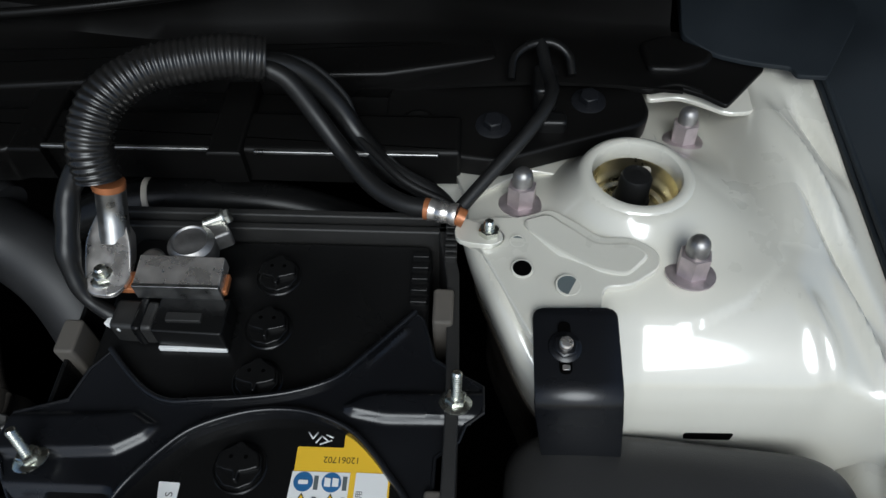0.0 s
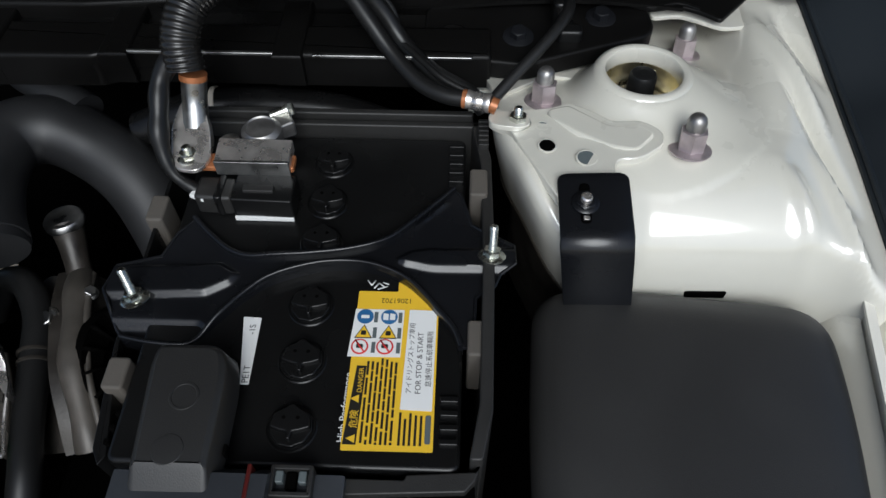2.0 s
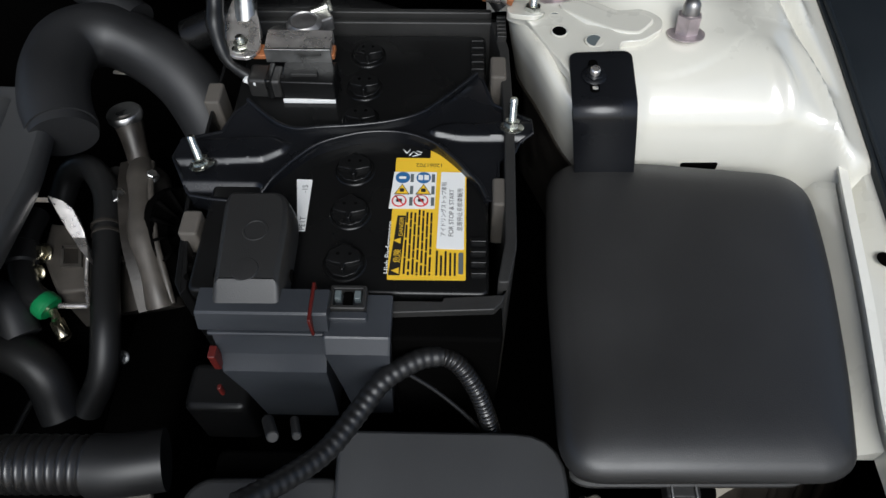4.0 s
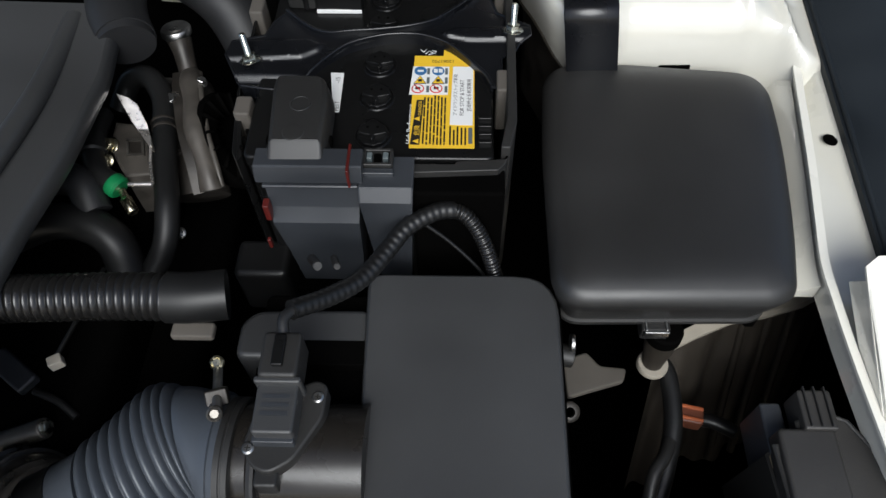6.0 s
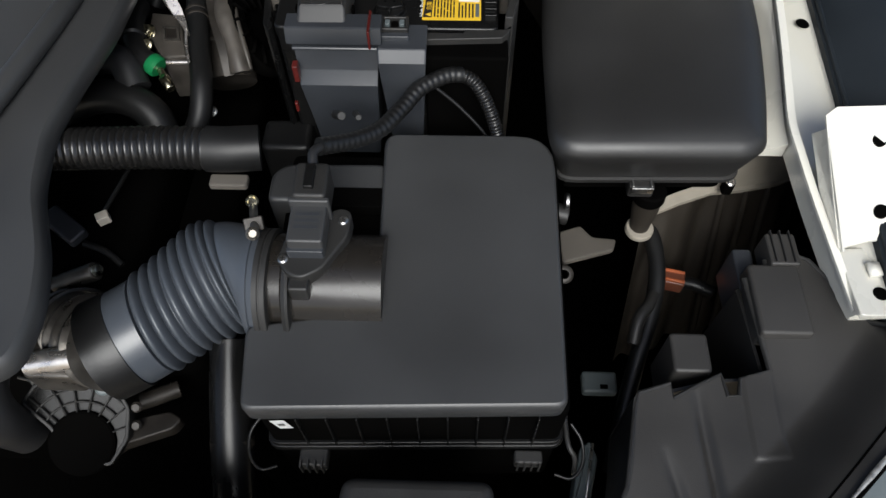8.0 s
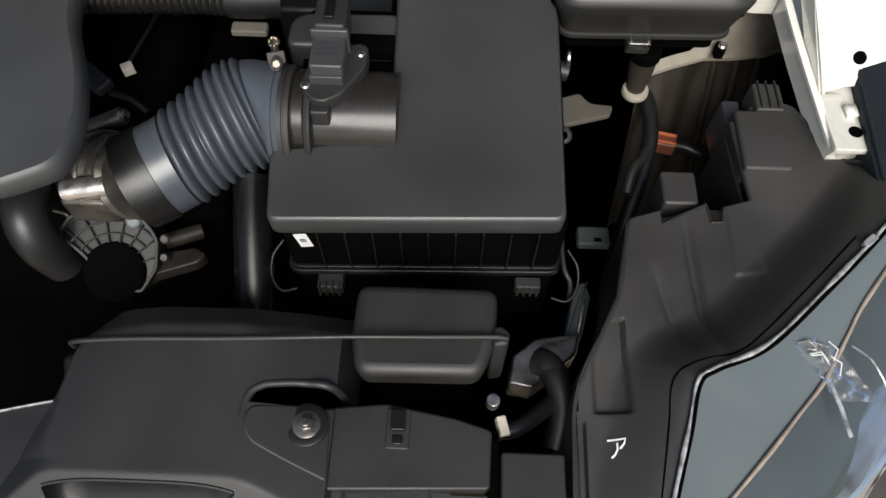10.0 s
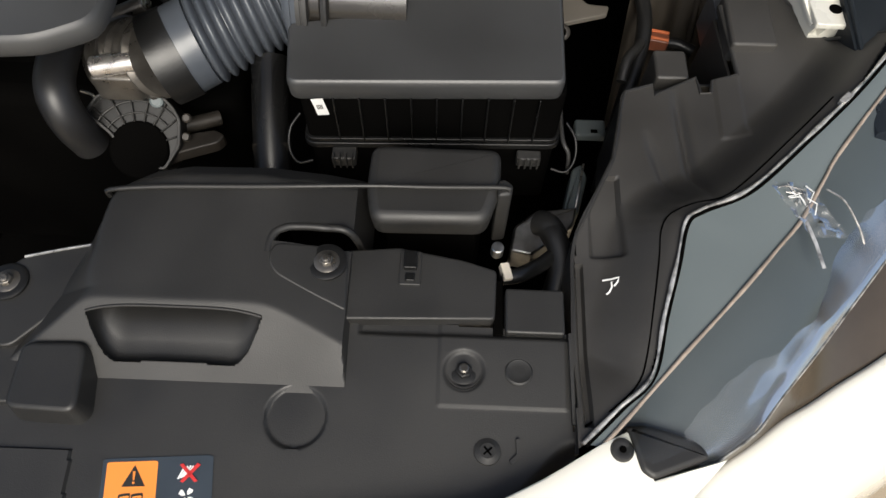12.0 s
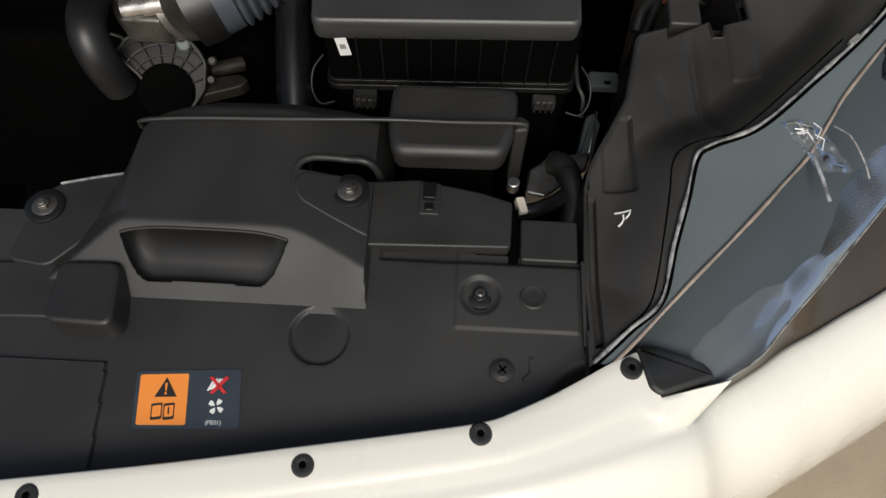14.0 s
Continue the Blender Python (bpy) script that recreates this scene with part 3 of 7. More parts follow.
wing_cover = thing("wing_cover", (0.45, 0.1, 0.5), "dark navy protective cover over the front wing", "wing cover")
part("cloth", loft(_rows), M_NAVY, wing_cover)
part("hem", tube([(edge_x(y) + 0.0025, y, edge_z(y) + 0.0075) for y in steps(-0.30, 0.60, 0.03)], 0.0024, 8), M_NAVY, wing_cover)

# apron below the relay box
def lip_y(x):
    return lerp(x, [(0.140, -0.053), (0.178, -0.031), (0.215, -0.0125), (0.25, -0.001), (0.30, 0.020), (0.34, 0.046), (0.44, 0.10)])


def lip_z(x):
    return lerp(x, [(0.140, 0.740), (0.215, 0.728), (0.30, 0.703), (0.34, 0.69)])


# arch panel: the pit's shade is put into its brown-grey colour
apron = thing("wheel_arch_apron", (0.23, -0.02, 0.5), "wheel arch panel deep in the bay, its shade put into brown-grey", "body panel")
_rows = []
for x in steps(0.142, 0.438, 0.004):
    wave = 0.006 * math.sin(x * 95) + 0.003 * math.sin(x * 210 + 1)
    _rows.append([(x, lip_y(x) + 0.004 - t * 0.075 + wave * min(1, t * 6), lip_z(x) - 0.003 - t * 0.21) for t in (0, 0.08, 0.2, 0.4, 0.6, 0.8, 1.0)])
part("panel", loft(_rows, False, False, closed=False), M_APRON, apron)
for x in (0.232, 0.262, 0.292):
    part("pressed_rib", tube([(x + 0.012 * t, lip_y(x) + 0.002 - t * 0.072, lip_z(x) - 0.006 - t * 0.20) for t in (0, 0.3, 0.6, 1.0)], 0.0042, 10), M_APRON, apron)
lower = thing("apron_brace", (0.2, -0.02, 0.7), "cream painted brace under the relay box", "brace")
_rows = []
for x in steps(0.142, 0.336, 0.006):
    rise = 0.4 + 3.4 * soft((x - 0.195) / 0.04)
    _rows.append([(x, lip_y(x) - 0.0035, lip_z(x) - 0.005), (x, lip_y(x) - 0.0035, lip_z(x) - 0.0005)] + [(x, lip_y(x) + d, min(lip_z(x) + 0.0012 + d * rise, 0.806)) for d in [q * (0.10 + 0.90 * soft((x - 0.200) / 0.035)) for q in (0.0, 0.008, 0.02, 0.035, 0.05, 0.065, 0.08)]])
# cream lip in dulled beige: shade from the relay box as colour
part("brace_top", loft(_rows, False, False, closed=False), M_SHADEBEIGE, lower)
# cream brace end in taupe, so its shade sits in the colour
part("brace_side", slab(rnd([(0.066, -0.070), (0.084, -0.064), (0.122, -0.052), (0.126, -0.038), (0.100, -0.036), (0.088, -0.021), (0.064, -0.030)], 0.004), 0.664, 0.670, 0.002), M_CLIP, lower, "brace end, its shade put into a taupe colour")
part("brace_eye", lathe([(0.010, 0), (0.010, 0.005), (0.0085, 0.006), (0.005, 0.006), (0.005, 0.0)], (0.066, -0.083, 0.668), (0.1, -0.5, 0.85), 24, close=True), M_DIMCAST, lower)

# ---- relay box and its bracket ----
relay = thing("relay_box", (0.14, 0.07, 0.7), "black plastic relay box with a large domed cover", "relay box")
_o = rnd([(0.033, -0.061), (0.208, -0.057), (0.226, -0.047), (0.237, 0.012), (0.249, 0.11), (0.250, 0.190), (0.100, 0.203), (0.038, 0.199), (0.032, 0.095)], [0.032, 0.014, 0.014, 0.03, 0.05, 0.036, 0.05, 0.03, 0.03], 8)


def dome_relay(x, y):
    return 0.004 * (1 - ((x - 0.14) / 0.11) ** 2) * (1 - ((y - 0.07) / 0.14) ** 2) + 0.030 * (y - 0.19)


_cov = []
for d, z in ((0.014, 0.788), (0.012, 0.794), (0.0035, 0.826), (0.0, 0.838), (0.0008, 0.8415), (0.0030, 0.8455), (0.0065, 0.8490), (0.0105, 0.8507)):
    _cov.append([(p[0], p[1], z + dome_relay(p[0], p[1]) * (1 if z > 0.81 else 0)) for p in inset(_o, d)])
_in = inset(_o, 0.0105)
for f, z in ((0.96, 0.8523), (0.92, 0.8535), (0.86, 0.8544), (0.78, 0.8549), (0.65, 0.8551), (0.5, 0.8552), (0.35, 0.8552), (0.2, 0.8552), (0.05, 0.8552)):
    _q = [(0.14 + (p[0] - 0.14) * f, 0.07 + (p[1] - 0.07) * f) for p in _in]
    _cov.append([(p[0], p[1], z + dome_relay(p[0], p[1])) for p in _q])
cover = part("cover", loft(_cov), M_COVER, relay)
# near-black base: the shade under the cover, put into colour
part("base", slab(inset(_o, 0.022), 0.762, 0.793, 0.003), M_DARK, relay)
part("seam_lip", loft([[(p.x, p.y, 0.784) for p in inset(_o, 0.0105)], [(p.x, p.y, 0.788) for p in inset(_o, 0.0105)], [(p.x, p.y, 0.789) for p in inset(_o, 0.013)]]), M_PLASTIC, relay)
part("latch", rbox(0.114, -0.056, 0.138, -0.040, 0.772, 0.786, 0.002, 0.003), M_PLASTIC, relay)
part("latch_clip", rbox(0.1155, -0.0585, 0.1365, -0.0565, 0.780, 0.7875, 0.0007, 0.001), M_STEEL, relay, "bright latch edge")
for lx0 in (0.1165, 0.1335):
    part("latch_clip", rbox(lx0, -0.0565, lx0 + 0.0016, -0.047, 0.783, 0.7885, 0.0004, 0.0005), M_STEEL, relay)
part("rear_catch", rbox(0.150, 0.203, 0.182, 0.212, 0.835, 0.842, 0.002, 0.002), M_DARK, relay)
part("rear_catch", rbox(0.112, 0.205, 0.140, 0.212, 0.834, 0.840, 0.002, 0.002), M_DARK, relay)
part("side_catch", rbox(0.232, 0.000, 0.244, 0.022, 0.772, 0.800, 0.002, 0.002), M_DARK, relay)
part("corner_screw", lathe([(0.0045, 0), (0.0045, 0.002), (0.003, 0.003)], (0.226, -0.020, 0.7505), (0, -0.3, 1), 16), M_TIN, relay, "bright screw")
part("screw_post", rbox(0.221, -0.024, 0.231, -0.012, 0.735, 0.7505, 0.002, 0.003), M_DARK, relay)
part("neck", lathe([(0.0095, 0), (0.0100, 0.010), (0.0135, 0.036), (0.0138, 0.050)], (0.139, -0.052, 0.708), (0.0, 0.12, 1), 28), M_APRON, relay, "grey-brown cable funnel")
part("neck_collar", lathe([(0.0150, 0), (0.0160, 0.002), (0.0160, 0.012), (0.0140, 0.014)], (0.139, -0.046, 0.756), (0.0, 0.1, 1), 28), M_DARK, relay)
part("neck_band", lathe([(0.0135, 0), (0.0145, 0.002), (0.0145, 0.006), (0.0135, 0.008)], (0.1395, -0.0525, 0.708), (0, 0, 1), 28), M_SHADEBEIGE, relay, "pale clamp band")

arm = thing("relay_bracket", (0.073, 0.21, 0.85), "black painted steel bracket bolted to the strut tower", "bracket")
_b = [(0.2425, 0.9226, 0.0055), (0.2416, 0.9225, 0.0024), (0.2398, 0.9222, 0.0006), (0.237, 0.9218, 0.0), (0.200, 0.9165, 0.0), (0.1945, 0.9152, 0.0), (0.1905, 0.9120, 0.0), (0.1885, 0.9075, 0.0), (0.1870, 0.900, 0.0), (0.1858, 0.86, 0.0), (0.1848, 0.835, 0.0)]
_xl, _xr = (0.0488, 0.0968)
_rg = []
for i, (y, z, cut) in enumerate(_b):
    a, b2 = _b[max(i - 1, 0)], _b[min(i + 1, len(_b) - 1)]
    t = Vector((0, b2[0] - a[0], b2[1] - a[1])).normalized()
    nn = Vector((0, t.z, -t.y)) * 0.0028
    if nn.z < 0 or (abs(nn.z) < 1e-4 and nn.y > 0):
        nn = -nn
    dx = 0.16 * max(0.0, 0.912 - z)
    lo, hi = Vector((_xl + cut + dx, y, z)), Vector((_xr - cut + dx, y, z + 0.002))
    e = Vector((0.0008, 0, 0))
    _rg.append([lo, hi, hi + nn * 0.75, hi + nn - e, lo + nn + e, lo + nn * 0.75])
part("strap", loft(_rg), M_BRACKET, arm, angle=50)
part("slot", slab(rnd(rect(0.0625, 0.203, 0.0695, 0.233), 0.0034), 0.915, 0.9242, 0.0003, slope=lambda x, y: 0.14 * (y - 0.218)), M_DARK, arm)
part("slot_light", slab(rnd(rect(0.0640, 0.2045, 0.0682, 0.2075), 0.001), 0.915, 0.9232, 0.0002), M_TIN, arm)
hexbolt(arm, (0.066, 0.218, 0.9235), (0, -0.12, 1), r=0.0072, head=0.004, flange=0.0092, material=M_BRACKET, name="nut", label="black nut on a bright stud")
part("stud", lathe([(0.0038, 0.0), (0.0038, 0.0075), (0.003, 0.0085)], (0.066, 0.218, 0.9235), (0, -0.12, 1), 18), M_TIN, arm, "bright stud end")

# ---- battery, tray and hold-down ----
battery = thing("battery", (-0.117, 0.185, 0.70), "black car battery with a yellow warning label", "battery")
part("case", rbox(-0.220, 0.052, -0.014, 0.318, 0.70, 0.868, 0.004, 0.006), M_GLOSS, battery)
part("lid", rbox(-0.221, 0.051, -0.013, 0.319, 0.866, 0.8785, 0.003, 0.007), M_GLOSS, battery)
for k in range(5):
    part("lid_rib", rbox(-0.026, 0.27 + k * 0.009, -0.0145, 0.274 + k * 0.009, 0.878, 0.883, 0.0008, 0.001), M_GLOSS, battery)
for k in range(4):
    part("lid_rib", rbox(-0.026, 0.066 + k * 0.009, -0.0145, 0.070 + k * 0.009, 0.878, 0.882, 0.0008, 0.001), M_GLOSS, battery)


def vent_cap(y):
    x = -0.1145 - 0.004 * (y - 0.18)
    part("cap_seat", lathe([(0.0155, 0.0), (0.0155, 0.0008), (0.0148, 0.0014), (0.0140, 0.0004)], (x, y, 0.8783), (0, 0, 1), 36), M_GLOSS, battery)
    ring = []
    for i in range(60):
        a = 2 * math.pi * i / 60
        r = 0.0132 if (i // 3) % 2 else 0.0127
        ring.append((x + r * math.cos(a), y + r * math.sin(a)))
    cap = part("vent_cap", slab(ring, 0.8778, 0.8822, 0.001), M_GLOSS, battery)
    pad = [(-0.0122, -0.002), (-0.0108, 0.006), (-0.004, 0.0098), (-0.0015, 0.0124), (0.0015, 0.0124), (0.004, 0.0098), (0.0108, 0.006), (0.0122, -0.002), (0.006, -0.0042), (0.0015, -0.005), (0.0012, -0.0098), (-0.0012, -0.0098), (-0.0015, -0.005), (-0.006, -0.0042)]
    part("cap_grip", slab(rnd([(x + p[0], y + p[1]) for p in pad], 0.0012, 3), 0.8818, 0.8862, 0.001), M_GLOSS, cap)
    for s in (-1, 1):
        part("vent_dot", lathe([(0.0013, 0), (0.001, 0.0004)], (x + s * 0.0042, y + 0.0035, 0.8861), (0, 0, 1), 12), M_DARK, cap)


for cy in (0.290, 0.250, 0.213, 0.160, 0.119, 0.075):
    vent_cap(cy)
part("terminal_post", lathe([(0.0095, 0), (0.009, 0.016), (0.008, 0.0175)], (-0.163, 0.287, 0.878), (0, 0, 1), 28), M_STEEL, battery)

# the printed label and the small white one
LZ = 0.8787


def lx(cx):
    return -0.083 + (620 + cx / 3 - 655) / 143 * 0.053


def ly(cy):
    return 0.0622 + (648 - 350 - cy / 3) * 0.000431


label = part("label", plate(rnd([(lx(100), ly(895)), (lx(540), ly(893)), (lx(540), ly(60)), (lx(315), ly(60)), (lx(315), ly(122)), (lx(100), ly(122))], 0.001, 3), LZ), M_LABELY, battery, "yellow printed warning label")
part("pictogram_field", plate([(lx(78), ly(468)), (lx(352), ly(466)), (lx(358), ly(222)), (lx(95), ly(222))], LZ + 0.0003), M_LABELW, label)
part("text_field", plate(rnd([(lx(370), ly(712)), (lx(528), ly(716)), (lx(532), ly(222)), (lx(385), ly(220))], 0.0008, 3), LZ + 0.0003), M_LABELW, label)
part("warning_field", plate([(lx(105), ly(870)), (lx(170), ly(870)), (lx(185), ly(512)), (lx(135), ly(512))], LZ + 0.0003), M_INK, label)


def disc(cx, cy, r, m, z):
    part("pictogram", lathe([(r, 0), (r, 0.0002)], (lx(cx), ly(cy), z), (0, 0, 1), 32), m, label)


def tri(cx, cy, r, m, z):
    part("pictogram", plate([(lx(cx) - r, ly(cy) - r * 0.75), (lx(cx) + r, ly(cy) - r * 0.75), (lx(cx), ly(cy) + r)], z), m, label)


for cx, cy in ((150, 262), (278, 262)):
    disc(cx, cy, 0.0055, M_BLUE, LZ + 0.0006)
part("pictogram_bar", plate(rnd(rect(lx(128), ly(272), lx(172), ly(256)), 0.0006, 2), LZ + 0.0009), M_LABELW, label)
for a, b in ((246, 274), (282, 310)):
    part("pictogram_bar", plate([(lx(a), ly(278)), (lx(b), ly(280 if a < 260 else 278)), (lx(b), ly(248)), (lx(a), ly(244))], LZ + 0.0009), M_LABELW, label)
for cx, cy in ((150, 345), (280, 345)):
    tri(cx, cy, 0.0058, M_INK, LZ + 0.0006)
    tri(cx, cy + 1, 0.0048, M_LABELY, LZ + 0.0009)
    part("pictogram_bar", plate(rnd(rect(lx(cx - 14), ly(cy + 16), lx(cx + 14), ly(cy - 6)), 0.0008, 2), LZ + 0.0012), M_INK, label)
for cx, cy in ((137, 418), (268, 416)):
    disc(cx, cy, 0.0056, M_LRED, LZ + 0.0006)
    disc(cx, cy, 0.0045, M_LABELW, LZ + 0.0009)
    part("pictogram_bar", plate(rnd(rect(lx(cx - 18), ly(cy + 10), lx(cx + 18), ly(cy - 10)), 0.0008, 2), LZ + 0.0012), M_INK, label)
    part("pictogram_bar", ribbon([(lx(cx - 26), ly(cy - 30), LZ + 0.0016), (lx(cx + 26), ly(cy + 30), LZ + 0.0016)], 0.0010, 0.0002), M_LRED, label)
for cx in (208, 338):
    for cy in (264, 345, 420):
        part("print_bar", plate(rect(lx(cx - 10), ly(cy + 28), lx(cx + 10), ly(cy - 26)), LZ + 0.0006), M_BEZEL, label)
words("アイドリングストップ車用", (lx(418), ly(640), LZ + 0.0006), 0.0042, 90, M_INK, label)
words("FOR STOP & START", (lx(466), ly(640), LZ + 0.0006), 0.0050, 90, M_INK, label)
words("怠速停止系統車輌用", (lx(515), ly(606), LZ + 0.0006), 0.0044, 90, M_INK, label)
words("High Performance", (lx(112), ly(862), LZ), 0.0062, 90, M_LABELW, battery)
words("12061702", (lx(395), ly(160), LZ + 0.0003), 0.0052, 180, M_INK, label)
words("危険", (lx(165), ly(800), LZ + 0.0006), 0.0058, 90, M_LABELY, label)
words("DANGER", (lx(172), ly(640), LZ + 0.0006), 0.0042, 90, M_LABELY, label)
for cy in (845, 668):
    part("pictogram", plate([(lx(163), ly(cy + 18)), (lx(163), ly(cy - 18)), (lx(120), ly(cy))], LZ + 0.0006), M_LABELY, label)
random.seed(5)
for cx in (192, 216, 240, 264, 288, 312, 336):
    y = 470 + random.randint(0, 30)
    while y < 862:
        w = random.randint(34, 110)
        part("print_bar", plate(rect(lx(cx - 6), ly(min(868, y + w)), lx(cx + 6), ly(y)), LZ + 0.0003), M_INK, label)
        y += w + random.choice((6, 8, 14))
for cx in (375, 400, 425, 452, 478):
    part("print_bar", plate(rect(lx(cx - 6), ly(868), lx(cx + 6), ly(random.randint(725, 760))), LZ + 0.0003), M_INK, label)
part("print_bar", plate(rnd(rect(lx(498), ly(860), lx(526), ly(735)), 0.001, 2), LZ + 0.0003), M_BEZEL, label)
for a, b, c, d in ((140, 60, 165, 88), (165, 88, 185, 60), (180, 105, 205, 75), (205, 75, 235, 95), (225, 70, 260, 82), (200, 110, 255, 92)):
    part("recycling_mark", ribbon([(lx(a), ly(b), LZ + 0.0002), (lx(c), ly(d), LZ + 0.0002)], 0.0008, 0.0003), M_LABELW, battery)
_w = [(-0.1580, 0.1505), (-0.1460, 0.1500), (-0.1455, 0.1020), (-0.1510, 0.1020)]
white = part("code_label", plate(rnd(_w, 0.0006, 2), LZ), M_LABELW, battery, "white part code label")
words("PE1T", (-0.1463, 0.103, LZ + 0.0003), 0.0058, 92, M_INK, white)
words("-1S", (-0.1485, 0.1375, LZ + 0.0003), 0.0058, 92, M_INK, white)

tray = thing("battery_tray", (-0.117, 0.185, 0.66), "black plastic battery tray around the battery", "battery tray")
part("back_wall", rbox(-0.242, 0.322, 0.002, 0.328, 0.70, 0.889, 0.0015, 0.002), M_PLASTIC, tray)
part("back_rim", rbox(-0.236, 0.331, -0.008, 0.337, 0.72, 0.893, 0.0015, 0.002), M_PLASTIC, tray)
part("right_wall", slab(rnd([(-0.008, 0.055), (0.000, 0.055), (0.006, 0.085), (0.008, 0.20), (0.006, 0.29), (-0.002, 0.328), (-0.010, 0.328), (-0.002, 0.285), (0.000, 0.20), (-0.002, 0.09)], 0.002, 2), 0.68, 0.889, 0.0012), M_PLASTIC, tray)
part("left_wall", slab(rnd([(-0.232, 0.060), (-0.226, 0.050), (-0.2225, 0.056), (-0.2375, 0.13), (-0.2390, 0.30), (-0.234, 0.328), (-0.237, 0.328), (-0.2420, 0.30), (-0.2405, 0.13)], 0.001, 2), 0.68, 0.8745, 0.0008), M_GLOSS, tray)
for k in range(3):
    part("wall_tooth", rbox(-0.2255 + 0.0010 * k, 0.062 + 0.009 * k, -0.2220 + 0.0010 * k, 0.0655 + 0.009 * k, 0.868, 0.8775, 0.0008, 0.001), M_DARK, tray)
part("front_wall", slab(rnd([(-0.085, 0.046), (-0.045, 0.046), (-0.044, 0.049), (-0.004, 0.052), (0.000, 0.060), (-0.004, 0.047), (-0.01, 0.040), (-0.085, 0.036)], 0.001, 2), 0.70, 0.8785, 0.001), M_PLASTIC, tray)
# front panel and floor box near-black, shade of the gap as colour
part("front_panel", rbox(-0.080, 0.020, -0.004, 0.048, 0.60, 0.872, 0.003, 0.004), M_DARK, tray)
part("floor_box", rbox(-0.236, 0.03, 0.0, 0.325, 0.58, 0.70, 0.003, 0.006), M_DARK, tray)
for k in range(6):
    part("rim_tooth", rbox(-0.004, 0.298 + 0.005 * k, 0.004, 0.301 + 0.005 * k, 0.885, 0.8945, 0.0006, 0.0006), M_PLASTIC, tray)


def foam_block(x, y, z, dx, dy, dz):
    single("foam_block", rbox(x - dx, y - dy, x + dx, y + dy, z - dz, z + 0.004, 0.002, 0.003), M_CLIP, (x, y, z - dz), "taupe foam block clipped on the battery tray wall", "foam block", "tray blocks")


foam_block(-0.0035, 0.262, 0.889, 0.0065, 0.013, 0.045)
foam_block(-0.0035, 0.136, 0.882, 0.0065, 0.013, 0.045)
foam_block(-0.2385, 0.238, 0.880, 0.0065, 0.012, 0.045)
foam_block(-0.2290, 0.106, 0.879, 0.0070, 0.011, 0.045)

hold = thing("battery_clamp", (-0.117, 0.18, 0.88), "black painted steel battery hold-down clamp", "clamp")
FR = [(-0.236, 0.134), (-0.213, 0.130), (-0.188, 0.131), (-0.174, 0.147), (-0.160, 0.164), (-0.143, 0.178), (-0.117, 0.188), (-0.095, 0.191), (-0.075, 0.189), (-0.054, 0.181), (-0.040, 0.169), (-0.029, 0.156), (-0.019, 0.143), (-0.014, 0.130)]
BK = [(-0.021, 0.262), (-0.036, 0.245), (-0.052, 0.226), (-0.067, 0.211), (-0.090, 0.202), (-0.119, 0.197), (-0.145, 0.195), (-0.162, 0.195), (-0.177, 0.201), (-0.193, 0.214), (-0.208, 0.229)]
_poly = [(p[0], p[1]) for p in FR] + [(-0.006, 0.130), (-0.005, 0.168), (0.008, 0.178), (0.012, 0.188), (0.022, 0.194), (0.022, 0.212), (0.006, 0.221), (-0.008, 0.230), (-0.016, 0.258)] + BK + [(-0.218, 0.216), (-0.224, 0.196), (-0.252, 0.186), (-0.254, 0.165), (-0.246, 0.150), (-0.241, 0.140)]
PADS = ([(-0.064, 0.1945), (-0.050, 0.205), (-0.037, 0.2085), (0.030, 0.211), (0.030, 0.188), (-0.035, 0.1865), (-0.055, 0.189)],
        [(-0.262, 0.188), (-0.218, 0.1895), (-0.180, 0.192), (-0.163, 0.1815), (-0.169, 0.172), (-0.186, 0.1625), (-0.262, 0.158)],
        [(-0.052, 0.2235), (-0.046, 0.2225), (-0.022, 0.250), (-0.028, 0.254)])


def edge_gap(x, y, poly):
    """Distance to the nearest side of an outline, 0 outside it."""
    if not inside(x, y, poly):
        return 0.0
    best = 1.0
    for (ax, ay), (bx, by) in zip(poly, poly[1:] + poly[:1]):
        t = max(0.0, min(1.0, ((x - ax) * (bx - ax) + (y - ay) * (by - ay)) / ((bx - ax) ** 2 + (by - ay) ** 2)))
        best = min(best, math.hypot(x - ax - t * (bx - ax), y - ay - t * (by - ay)))
    return best


def clamp_z(x, y):
    side = soft((abs(x + 0.105) - 0.03) / 0.05)
    z = 0.8860 - 0.0045 * side
    if x < -0.18:
        z -= 0.0065 * soft((0.147 - y) / 0.009) * soft((-0.18 - x) / 0.008)
    for pad in PADS:
        z += 0.0045 * soft(edge_gap(x, y, pad) / 0.0055)
    return z


_cl = sheet(steps(-0.258, 0.026, 0.0018), steps(0.10, 0.268, 0.0018), clamp_z, lambda x, y: inside(x, y, _poly), thick=0.0022)
part("clamp_sheet", _cl, M_BRACKET, hold)
for pts in (FR, BK):
    ln = curve([(p[0], p[1], clamp_z(*p)) for p in pts], 0.004)
    part("turned_edge", ribbon([p + Vector((0, 0, -0.003)) for p in ln], 0.0030, 0.014), M_BRACKET, hold)
    part("edge_bead", tube([p + Vector((0, 0, 0.0035)) for p in ln], 0.0017, 10), M_BRACKET, hold)
part("outer_bead", tube([(x, y, clamp_z(x, y)) for x, y in _poly + _poly[:1]], 0.0013, 8, smooth=False), M_BRACKET, hold)
